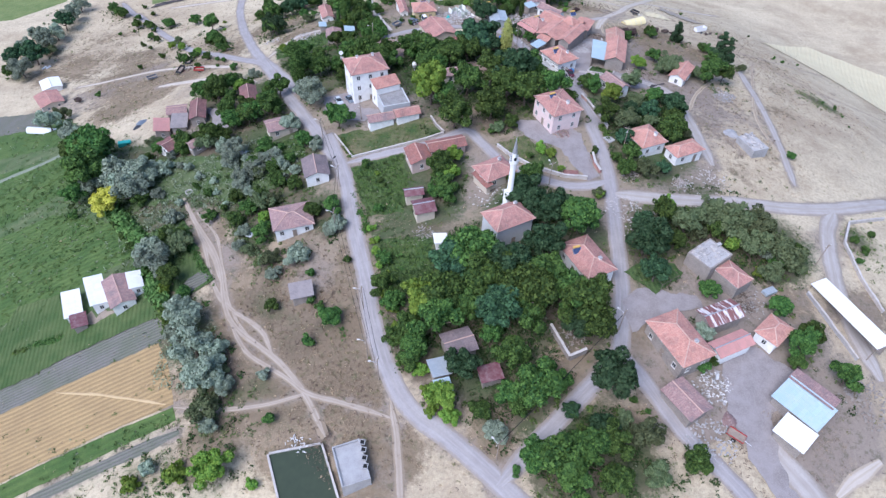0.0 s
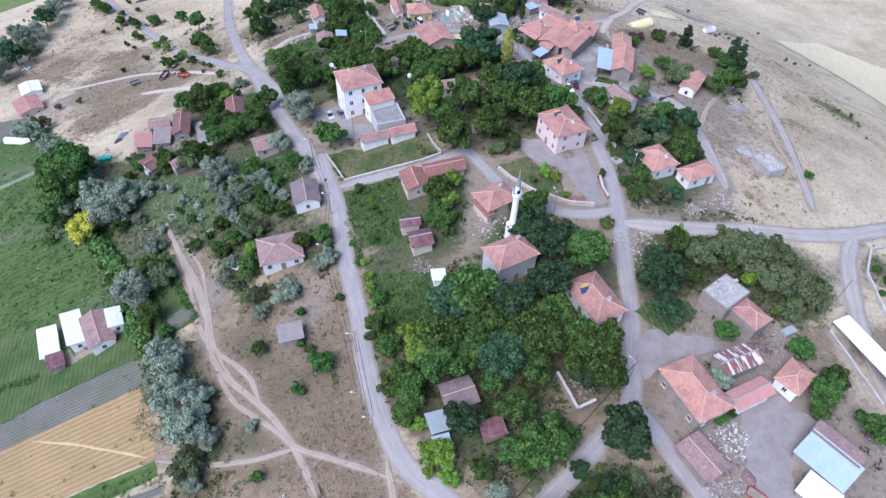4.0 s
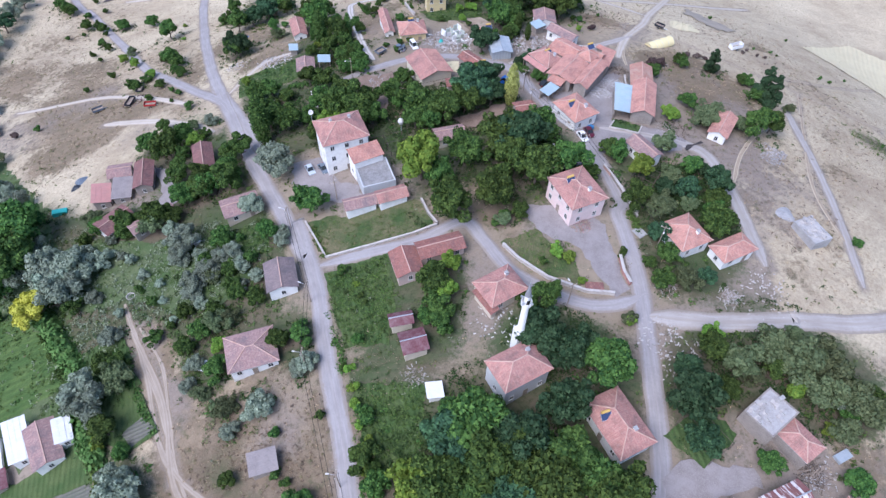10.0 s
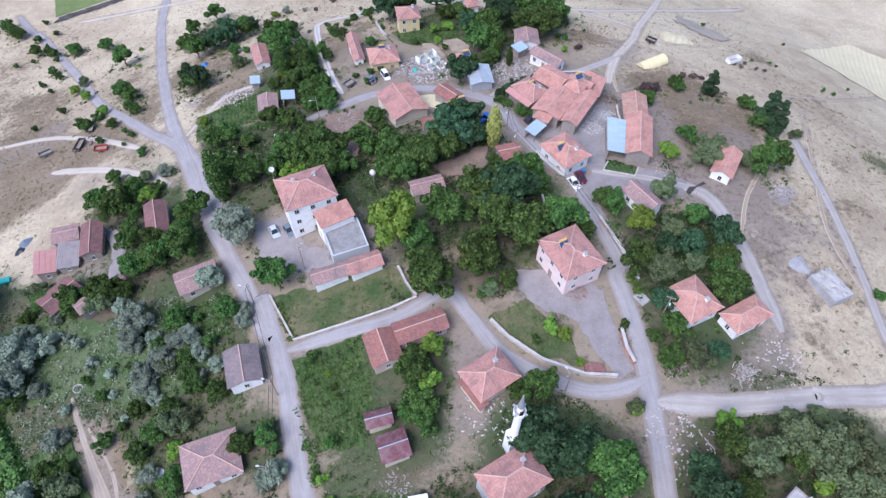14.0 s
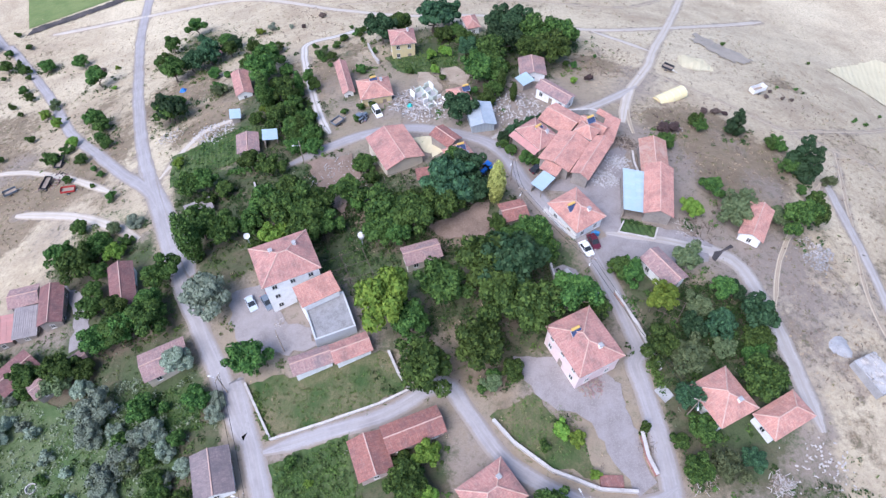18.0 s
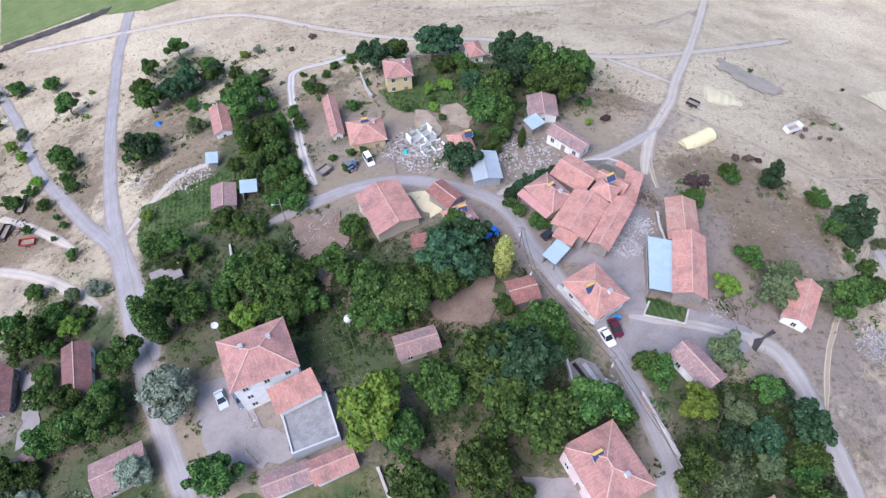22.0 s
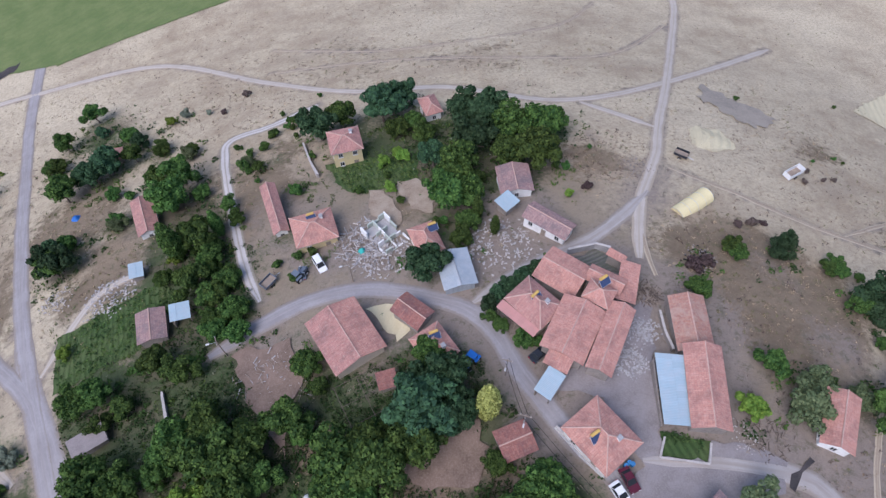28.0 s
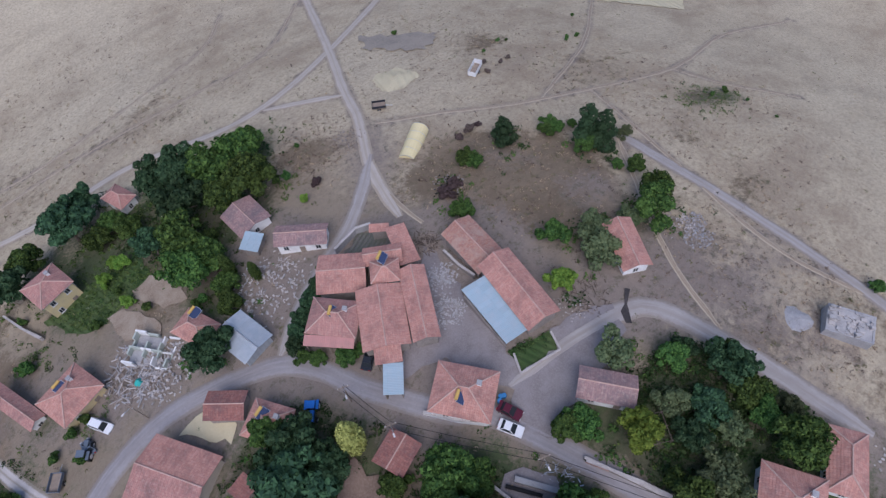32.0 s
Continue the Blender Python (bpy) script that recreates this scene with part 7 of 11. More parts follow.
tractor(32.81, 169.42, -139, PAINT["blue"], "blue farm tractor parked beside the roadside house")
tractor(6.18, 196.31, 41, PAINT["slate"], "small grey tractor with a white roof by the road")
trailer("dark burnt farm trailer on the slope", -82.25, 206.24, 80, PAINT["black"], 4.5)
trailer("dark farm trailer on the slope", -81.46, 215.64, 88, PAINT["black"], 4.5)
trailer("red farm trailer among the trees", -73.04, 198.94, 3, PAINT["red"])
trailer("grey farm trailer on dry grass", -94.65, 208.38, 30, PAINT["slate"])
trailer("orange harrow frame on the bare yard", 57.73, 34.26, -45, PAINT["red"], 3.2, 0.25)
trailer("white-sided trailer on the dry plain", 115.10, 200.98, 16, PAINT["white"], 4.4, 1.3)
trailer("dark trailer beside the dirt track", 91.64, 209.94, -45, PAINT["black"], 3.0)
trailer("grey cart by the pale track", 0.31, 196.72, 41, PAINT["slate"], 3.0)


def heap(name, label, category, x, y, r, h, material, seed):
    """A covered heap: a lumpy mound that sits on the ground."""
    rg = random.Random(seed)
    v, f, n, k = [], [], 12, 4
    for j in range(k + 1):
        for i in range(n):
            a = i * math.tau / n
            q = r * (1 - j / k) * (1 + 0.15 * math.sin(3 * a + seed) + rg.uniform(-.08, .08))
            px, py = x + q * math.cos(a), y + q * math.sin(a)
            v.append((px, py, gz(px, py) - 0.05 + h * math.sin(math.pi / 2 * j / k) * (1 + rg.uniform(-.1, .1))))
    for j in range(k):
        for i in range(n):
            m = (i + 1) % n
            f.append((j * n + i, j * n + m, (j + 1) * n + m, (j + 1) * n + i))
    return tagged(link_mesh(name, v, f, material), label, category)


heap("tarpaulin", "heap under a bright blue tarpaulin in the orchard", "tarp", -48.05, 238.53, 1.2, 1.1, PAINT["blue"], 5)
heap("tarpaulin", "dark tarpaulin-covered heap on dry grass", "tarp", -85.99, 166.26, 2.0, 0.8, PAINT["slate"], 6)
heap("tarpaulin", "dark heap on dry grass beside the farm", "tarp", -86.68, 163.58, 1.6, 0.7, PAINT["black"], 8)
heap("straw_mound", "pale heap of threshed straw on bare ground", "straw", 102.72, 215.67, 5.2, 0.9, M["straw"], 9)
heap("dung_mound", "round dark heap beside the bare yard", "heap", 57.84, 37.40, 1.6, 0.7, M["tile_old"], 10)
heap("gravel_mound", "grey gravel heap beside the ruin", "gravel", 89.47, 118.95, 2.4, 0.5, M["concrete"], 11)


def water_tank(x, y):
    """A white round tank on a short stand."""
    e = empty("water_tank", x, y, gz(x, y), 0, "round white water tank on a post in the garden", "tank")
    prof = [(2.4 + 0.75 * (1 - math.cos(math.pi * i / 10)), 0.75 * math.sin(math.pi * i / 10)) for i in range(11)]
    turned(prof, "tank", M["frame"], e)
    Soup().beam((0, 0, -0.3), (0, 0, 2.45), 0.12, 8).part("post", M["steel"], e)
    Soup().box(-0.4, 0.4, -0.4, 0.4, 2.3, 2.4).part("platform", M["steel"], e)


water_tank(4.57, 153.82)


def pool(corner_a, corner_b, corner_c, z):
    """A sunken concrete water basin: four rim walls and still green water."""
    a, b, c = [Vector((*p, 0)) for p in (corner_a, corner_b, corner_c)]
    d = a + c - b
    mid = (a + c) / 2
    PITS.append(([(v.x, v.y) for v in (a, b, c, d)], z - 0.6))
    e = empty("water_basin", mid.x, mid.y, z, 0, "square concrete basin with still dark green water", "basin")
    q = [v - mid for v in (a, b, c, d)]
    for i in range(4):
        j = (i + 1) % 4
        u = (q[j] - q[i]).normalized()
        n = Vector((-u.y, u.x, 0))
        if n.dot(q[i]) < 0:
            n = -n
        m = Matrix(((u.x, n.x, 0, q[i].x), (u.y, n.y, 0, q[i].y), (0, 0, 1, 0), (0, 0, 0, 1)))
        Soup().box(0, (q[j] - q[i]).length, 0.0, 0.4, -2.5, 0.4, m).part("rim_wall", M["whitestone"], e)
    s = Soup()
    s.quad([v + Vector((0, 0, 0.12)) for v in q])
    s.part("water", M["pool"], e, "still murky green water")


M["pool"], _n, _l, _s = mat("murky_water", (0.045, 0.06, 0.04), 0.12)
_t = tex(_n, _l, "ShaderNodeTexNoise", 0.6, coord(_n), 4)
_l.new(mix(_n, _l, _t.outputs[0], (0.04, 0.052, 0.034), (0.065, 0.08, 0.05)), _s.inputs[0])
patch("vegetable_garden", [(-99.4, 91.6), (-87.9, 91.5), (-81.8, 81.5), (-74.3, 79.1), (-62.2, 83.9), (-56.4, 76.8), (-75.3, 72.6), (-92.3, 67.8), (-105.0, 65.5)], M["garden"], "green kitchen garden in front of the white farmhouse", 0.288, ragged=0.6)
patch("vegetable_garden", [(-62.0, 105.6), (-58.9, 106.7), (-51.8, 94.6), (-45.5, 83.5), (-51.0, 80.6), (-57.0, 84.0), (-64.3, 99.0)], M["garden"], "dark green hedged garden beside the dry wash", 0.294, ragged=0.3)
patch("soil_bed", [(-49.4, 87.2), (-46.1, 84.4), (-50.6, 81.6), (-53.2, 84.6)], M["plough"], "grey dug bed at the end of the garden", 0.300, ragged=0.2)
patch("soil_bed", [(-7.2, 183.7), (3.5, 182.5), (5.7, 174.3), (2.0, 169.0), (1.3, 162.0), (-1.4, 166.9), (-5.1, 175.5)], M["brownsoil"], "bare reddish brown soil between the orchard trees", 0.306, ragged=1.4)
patch("soil_bed", [(15.8, 156.9), (23.3, 156.8), (30.9, 160.1), (31.6, 155.3), (28.6, 150.0), (21.5, 151.2)], M["brownsoil"], "bare reddish brown soil below the poplar", 0.312, ragged=1.4)
pool((-28.15, 39.37), (-18.62, 40.75), (-15.17, 30.12), -11.61)
rubble("broken_ice_plastic", "white plastic scraps on the basin rim", "scraps", -23.15, 40.62, 2.6, 40, 0.3, [M["frame"]], 4, 1.5, 0.9)

# demolished house and other heaps
def broken_house(x, y, yaw):
    """The stump of a pulled-down house: wall pieces of uneven height round bare floors."""
    e = empty("demolished_house", x, y, gz(x, y), yaw, "half demolished house with pale green inner walls", "ruin")
    rg = random.Random(12)
    for x0, x1, y0, y1 in ((-4, 4, -3.0, -2.7), (-4, 4, 2.7, 3.0), (-4, -3.7, -2.7, 2.7), (3.7, 4, -2.7, 2.7), (-1.2, -0.95, -2.7, 2.7), (1.4, 1.65, -2.7, 2.7), (-4, 4, -0.12, 0.12)):
        k = 4
        for i in range(k):
            if rg.random() < 0.18:
                continue
            a, b = (x0 + (x1 - x0) * i / k, x0 + (x1 - x0) * (i + 1) / k) if x1 - x0 > y1 - y0 else (x0, x1)
            c, d = (y0, y1) if x1 - x0 > y1 - y0 else (y0 + (y1 - y0) * i / k, y0 + (y1 - y0) * (i + 1) / k)
            Soup().box(a, b, c, d, -0.6, rg.uniform(0.8, 2.4)).part("wall_stump", M["mint"] if rg.random() < 0.5 else M["limewash"], e)
    Soup().box(-3.6, 3.6, -2.6, 2.6, -0.5, 0.25).part("floor_slab", M["concrete"], e)


M["mint"] = make_plaster("pale_green_plaster", (0.46, 0.50, 0.44))
broken_house(23.77, 201.00, -62)
rubble("broken_boards", "heap of broken boards from a pulled-down house", "timber", 19.68, 200.96, 6.5, 340, 0.38, [M["wood"], M["whitestone"], M["concrete"]], 21, 4.0, 0.9)
rubble("rubble_stones", "pale rubble round the demolished house", "rubble", 22.70, 196.59, 6.0, 260, 0.4, [M["ruin"], M["whitestone"]], 22, 1.2, 0.5)
rubble("rubble_stones", "pale stones scattered beside the track", "rubble", 44.25, 193.06, 8, 260, 0.35, [M["whitestone"], M["ruin"]], 23, 1.3, 0.25)
rubble("cobble_strip", "strip of loose stones beside the tiled barn", "stones", 57.79, 163.34, 3.5, 260, 0.35, [M["concrete"], M["ruin"]], 24, 1.1, 0.1)
rubble("cobble_strip", "strip of loose stones along the barn wall", "stones", 62.33, 168.18, 3.0, 200, 0.35, [M["concrete"], M["ruin"]], 25, 1.1, 0.1)
rubble("log_pile", "pile of pale cut logs on the dusty plot", "logs", 67.12, 96.76, 2.4, 70, 0.3, [M["whitestone"], M["wood"]], 26, 6.0, 0.9)
rubble("log_pile", "stack of pale poles beside the garden", "logs", 55.04, 99.59, 2.4, 50, 0.3, [M["whitestone"], M["wood"]], 27, 9.0, 0.4)
rubble("stones", "white stones scattered over the dusty plot", "stones", 74.28, 97.25, 7, 70, 0.3, [M["whitestone"]], 28, 1.2, 0.05)
rubble("rubble_stones", "dark rubble band on the hillside", "rubble", 95.16, 138.19, 3.0, 200, 0.3, [M["stone"], M["concrete"]], 29, 1.2, 0.35)
rubble("rubble_stones", "dark rubble band below the bare hill", "rubble", 98.13, 140.07, 2.2, 110, 0.3, [M["stone"], M["concrete"]], 30, 1.2, 0.35)
rubble("firewood", "stacked firewood below the pink house", "firewood", 41.11, 116.42, 2.6, 120, 0.3, [M["wood"], M["tile_old"]], 31, 2.5, 0.8)
rubble("broken_boards", "weathered boards and poles behind the hedge", "timber", -1.39, 177.62, 6, 90, 0.4, [M["wood"], M["concrete"]], 32, 6.0, 0.3)
rubble("rubble_stones", "rubble and scrap beside the low shed", "rubble", 57.15, 44.09, 4, 220, 0.35, [M["ruin"], M["stone"], M["frame"]], 33, 1.3, 0.4)
rubble("rubble_stones", "grey rubble slope beside the road", "rubble", 52.59, 33.77, 5, 200, 0.35, [M["concrete"], M["ruin"]], 34, 1.2, 0.2)
rubble("fallen_beams", "fallen roof beams inside the ruin", "timber", 70.09, 62.46, 3.0, 60, 0.4, [M["trunk"], M["wood"]], 35, 7.0, 0.9)
rubble("stones", "stones scattered beside the crossroads", "stones", 50.54, 88.38, 5, 90, 0.35, [M["whitestone"], M["ruin"]], 36, 1.2, 0.15)
rubble("rubble_stones", "dark rubble beside the dirt road", "rubble", 88.38, 40.44, 6, 180, 0.4, [M["stone"]], 37, 1.2, 0.4)
rubble("rubble_stones", "pale rubble on the orchard slope", "rubble", -33.82, 206.47, 6, 160, 0.4, [M["whitestone"], M["ruin"]], 38, 1.2, 0.2)
rubble("brush_heap", "heap of dark cut brush by the barn", "brush", 66.29, 174.96, 3, 120, 0.35, [M["trunk"], M["wood"]], 39, 4.0, 0.8)
rubble("firewood", "scattered firewood beside the barn", "firewood", 72.61, 147.56, 5, 130, 0.3, [M["wood"], M["trunk"]], 40, 4.0, 0.4)
rubble("white_beehives", "white sacks set out in the green garden", "sacks", -44.56, 128.11, 1.6, 8, 0.5, [M["frame"]], 41, 1.2, 0.05)
rubble("broken_roof_scraps", "scraps of pink tile and board by the tin sheds", "scraps", 3.41, 86.17, 2.6, 90, 0.22, [M["ruin"], M["wood"], M["stone"]], 42, 2.0, 0.3)
rubble("rubble_stones", "scattered stones and scrap on the dirt slope", "rubble", 19.97, 95.64, 5, 80, 0.3, [M["ruin"], M["frame"]], 43, 1.5, 0.15)


def trellis(x, y, yaw, w, d):
    """A grape arbour of poles and wires."""
    e = empty("arbour", x, y, gz(x, y), yaw, "wooden pole arbour over a vegetable bed", "arbour")
    for i in range(3):
        for j in range(3):
            a, b = -w / 2 + w * i / 2, -d / 2 + d * j / 2
            Soup().beam((a, b, -0.6), (a, b, 2.0), 0.06, 5).part("post", M["trunk"], e)
    for i in range(3):
        a = -w / 2 + w * i / 2
        Soup().beam((a, -d / 2 - .2, 2.0), (a, d / 2 + .2, 2.0), 0.05, 5).part("rail", M["trunk"], e)
        b = -d / 2 + d * i / 2
        Soup().beam((-w / 2 - .2, b, 2.08), (w / 2 + .2, b, 2.08), 0.045, 5).part("rail", M["trunk"], e)


trellis(52.33, 69.79, -62, 8, 5)
trellis(58.74, 128.82, -40, 5, 4)
trellis(0.97, 147.29, 15, 9, 6)
trellis(15.07, 167.57, 15, 8, 7)

# low growth
M["weed"] = make_leaf("weeds", (0.065, 0.11, 0.034), (0.145, 0.19, 0.065), 0.1)
M["weed_grey"] = make_leaf("grey_scrub", (0.19, 0.23, 0.15), (0.29, 0.32, 0.21), 0.1)
# real weeds, but the green is lowered to paint shaded gaps between crowns
M["weed_dark"] = make_leaf("shade_toned_undergrowth", (0.024, 0.052, 0.017), (0.066, 0.108, 0.036), 0.1)
M["tussock"] = make_leaf("dry_tussock", (0.40, 0.31, 0.19), (0.52, 0.42, 0.27), 0.1)
M["weed_olive"] = make_leaf("olive_weeds", (0.14, 0.14, 0.065), (0.22, 0.21, 0.10), 0.1)
M["sapling"] = make_leaf("sapling_leaf", (0.045, 0.10, 0.026), (0.12, 0.195, 0.05), 0.1)
M["tuft"] = make_leaf("dry_grass", (0.24, 0.18, 0.115), (0.44, 0.36, 0.24), 0.1)
M["thistle"] = make_leaf("dry_thistle", (0.13, 0.10, 0.075), (0.22, 0.17, 0.12), 0.1)
M["plant"] = make_leaf("garden_plants", (0.085, 0.165, 0.045), (0.15, 0.23, 0.07), 0.1)
clumps("undergrowth", "grey-green scrub in the valley below the village", "scrub", [(-68, 126, 16, 168, 0.9), (-46, 120, 14, 168, 0.8), (-36, 125, 10, 104, 0.8), (-62, 114, 11, 80, 0.9), (-83, 132, 13, 80, 1.0), (-44, 121, 13, 120, 0.9), (-48, 64, 8, 80, 1.0), (-65, 104, 13, 104, 0.9)], M["weed_grey"], 1)
clumps("undergrowth", "green weeds and young shoots below the village", "weeds", [(-66, 128, 17, 336, 0.6), (-42, 119, 15, 368, 0.6), (-34, 103, 12, 304, 0.6), (-43, 114, 14, 256, 0.7), (-116, 148, 13, 96, 0.6), (-31, 86, 8, 96, 0.6), (-65, 94, 8, 112, 0.7), (-40, 149, 8, 128, 0.6), (-63, 173, 8, 96, 0.6), (-62, 141, 9, 96, 0.6), (-53, 42, 10, 160, 0.7), (-37, 49, 7, 96, 0.6)], M["weed"], 2)
clumps("undergrowth", "undergrowth beneath the orchard trees, coloured dark for the shade there", "undergrowth", [(15, 70, 17, 700, 0.8), (16, 52, 12, 420, 0.8), (31, 33, 10, 260, 0.8), (27, 140, 16, 500, 0.8), (-9, 166, 13, 600, 0.8), (11, 157, 10, 420, 0.8), (25, 165, 10, 380, 0.8), (66, 121, 13, 520, 0.8), (48, 225, 15, 420, 0.8), (-12, 203, 10, 320, 0.8), (-31, 175, 10, 320, 0.8), (72, 82, 15, 420, 0.8), (30, 88, 10, 320, 0.8), (-12, 182, 14, 320, 0.8), (11, 167, 10, 200, 0.8), (68, 125, 9, 320, 0.8), (-50, 264, 11, 160, 0.8)], M["weed_dark"], 3)
clumps("garden_plants", "green vegetable plants in garden beds", "plants", [(-6, 106, 7, 520, 0.35), (-2, 79, 7, 420, 0.35), (-2, 125, 8, 260, 0.3), (-35, 126, 7, 320, 0.4), (25, 222, 8, 320, 0.4), (-32, 196, 9, 420, 0.45), (32, 111, 6, 220, 0.35), (60, 148, 3, 120, 0.4), (-99, 108, 16, 420, 0.35), (-118, 143, 15, 260, 0.35), (8, 221, 4, 120, 0.5), (10, 202, 4, 100, 0.5), (1, 147, 6, 260, 0.45), (110, 80, 7, 120, 0.45), (137, 154, 7, 120, 0.35)], M["plant"], 4, 0.13, 12)
clumps("grass_tufts", "rough grass tufts in the walled plots", "grass", [(-3, 124, 10, 700, 0.3), (32, 110, 6, 260, 0.3), (-6, 105, 8, 300, 0.35)], M["weed"], 8, 0.1, 8)
clumps("dry_grass", "tufts of straw-coloured dry grass", "grass", [(-21, 82, 12, 900, 0.3), (-30, 69, 14, 1000, 0.3), (-15, 52, 10, 700, 0.3), (-19, 43, 12, 900, 0.3), (-103, 274, 39, 1500, 0.4), (-89, 190, 21, 700, 0.35), (-42, 298, 46, 2000, 0.45), (119, 218, 36, 1600, 0.4), (88, 173, 15, 900, 0.35), (97, 130, 20, 1200, 0.35), (12, 261, 26, 900, 0.4), (132, 158, 27, 1300, 0.4), (74, 210, 11, 500, 0.35), (64, 292, 48, 1600, 0.5), (-44, 239, 11, 300, 0.35), (-3, 175, 6, 300, 0.3), (2, 39, 6, 300, 0.3), (69, 30, 11, 500, 0.3), (94, 107, 13, 800, 0.3), (-4, 90, 7, 200, 0.3)], M["tuft"], 5, 0.10, 6)
clumps("dry_thistles", "brown dry thistles and weeds on the slopes", "weeds", [(-21, 82, 12, 260, 0.35), (-27, 66, 15, 360, 0.35), (-13, 44, 12, 420, 0.35), (-100, 263, 40, 420, 0.45), (-42, 298, 48, 420, 0.5), (114, 211, 35, 420, 0.4), (126, 155, 28, 320, 0.4), (-8, 273, 25, 260, 0.5), (91, 126, 19, 260, 0.35), (76, 214, 10, 160, 0.4), (52, 36, 10, 160, 0.35), (62, 26, 9, 140, 0.35), (64, 292, 48, 320, 0.5), (-54, 108, 8, 200, 0.35)], M["thistle"], 6, 0.13, 9)


# small things about the village
def slab_block(label, x, y, yaw, w, d, h, material, name="concrete_slab", z0=-0.6):
    """A low block with worn edges, sunk into the ground."""
    e = empty(name, x, y, gz(x, y), yaw, label, "slab")
    Soup().box(-w / 2, w / 2, -d / 2, d / 2, z0, h - 0.06).part("body", material, e)
    Soup().box(-w / 2 + 0.05, w / 2 - 0.05, -d / 2 + 0.05, d / 2 - 0.05, h - 0.056, h).part("top", material, e)
    return e


def planted(corners, n, size, material, seed, label="leafy vegetable plants filling the garden plot", name="garden_plants", leaf=0.17):
    """Plants strewn inside a plot outline."""
    rg = random.Random(seed)
    xs, ys = [c[0] for c in corners], [c[1] for c in corners]
    out = []
    while len(out) < n:
        x, y = rg.uniform(min(xs), max(xs)), rg.uniform(min(ys), max(ys))
        hit, j = False, len(corners) - 1
        for i in range(len(corners)):
            (ax, ay), (bx, by) = corners[i], corners[j]
            if (ay > y) != (by > y) and x < (bx - ax) * (y - ay) / (by - ay) + ax:
                hit = not hit
            j = i
        if hit:
            out.append((x, y, 0.2, 1, size))
    clumps(name, label, "plants", out, material, seed, leaf, 12)


def trough(label, x, y, r, h, material):
    """A round open trough."""
    e = empty("round_trough", x, y, gz(x, y), 0, label, "trough")
    turned([(-0.2, r * 0.9), (h, r), (h, r * 0.84), (0.15, r * 0.78)], "bowl", material, e)
    return e


def sat_dish(x, y, z, yaw):
    e = empty("satellite_dish", x, y, z, yaw, "round white satellite dish on a pole", "dish")
    Soup().beam((0, 0, -2.6), (0, 0, 0), 0.05).part("pole", M["steel"], e)
    s, m = Soup(), pose(0, -0.15, 0.1, 55, 0, 0)
    for i in range(12):
        a, b = i * math.tau / 12, (i + 1) * math.tau / 12
        s.quad([m @ Vector((0, 0, -0.14)), m @ Vector((0.62 * math.cos(a), 0.62 * math.sin(a), 0)), m @ Vector((0.62 * math.cos(b), 0.62 * math.sin(b), 0))])
    s.part("dish", M["frame"], e)
    return e


def barrel(label, x, y, material, r=0.35, h=0.95):
    e = empty("barrel", x, y, gz(x, y), 0, label, "barrel")
    turned([(0, r * 0.92), (h * 0.33, r), (h * 0.66, r), (h, r * 0.92), (h, 0.02)], "drum", material, e)
    return e


def hole_covers(x, y, z, yaw, spots):
    """Openings with raised rims on a flat concrete top; black plates paint their shaded inside."""
    for a, b in spots:
        m = pose(x, y, z, 0, 0, yaw)
        q = m @ Vector((a, b, 0))
        e = empty("roof_opening", q.x, q.y, q.z, yaw, "small dark opening in the concrete top", "opening")
        for x0, x1, y0, y1 in ((-0.5, 0.5, -0.5, -0.38), (-0.5, 0.5, 0.38, 0.5), (-0.5, -0.38, -0.38, 0.38), (0.38, 0.5, -0.38, 0.38)):
            Soup().box(x0, x1, y0, y1, -0.05, 0.16).part("rim", M["concrete"], e)
        # solid black plate, coloured as the shade down the hole
        Soup().box(-0.38, 0.38, -0.38, 0.38, -0.05, 0.02).part("opening", M["black"], e)


M["turquoise"] = plain("turquoise_sheet", (0.05, 0.42, 0.38), 0.6)
M["bluebarrel"] = plain("blue_plastic", (0.05, 0.20, 0.42), 0.5)
M["whitecloth"] = plain("white_plastic_sheet", (0.75, 0.76, 0.78), 0.6)
hole_covers(-11.46, 36.31, -7.51, -12, ((0.4, 2.6), (0.9, 1.2), (1.4, -0.3), (1.9, -1.8)))
heap("plastic_tarp", "crumpled white tarpaulin lying on weeds", "tarp", -38.24, 95.67, 1.3, 0.5, M["whitecloth"], 61)
trough("round pale water trough in the meadow", -57.92, 116.75, 1.0, 0.6, M["whitestone"])
for i, (bx, by) in enumerate(((-45.46, 128.23), (-44.56, 128.11), (-43.66, 127.99))):
    barrel("white plastic barrel lying in the garden", bx, by, M["whitecloth"], 0.45, 0.9)
for bx, by in ((50.25, 147.64), (50.87, 147.91), (51.30, 147.58)):
    barrel("blue plastic barrel beside the house", bx, by, M["bluebarrel"])
sat_dish(56.73, 44.55, -1.43, 40)
sat_dish(-16.82, 153.12, 6.19, 20)
slab_block("long grey concrete trough in the loading yard", 43.76, 136.92, -68, 6.0, 0.8, 0.9, M["concrete"], "long_trough")
slab_block("dark rusted steel frame on the loading yard", 42.17, 137.83, -67, 5.0, 0.5, 0.6, M["black"], "steel_frame")
slab_block("flat pale concrete slab by the road", 53.27, 113.45, -67, 2.4, 1.8, 0.25, M["concrete"])
slab_block("flat pale concrete slab by the road", 52.99, 113.35, -62, 2.6, 1.9, 0.25, M["concrete"])
slab_block("low brick platform at the yard gate", 40.26, 100.43, -8, 3.6, 2.2, 0.5, M["tile_dark"], "brick_platform")
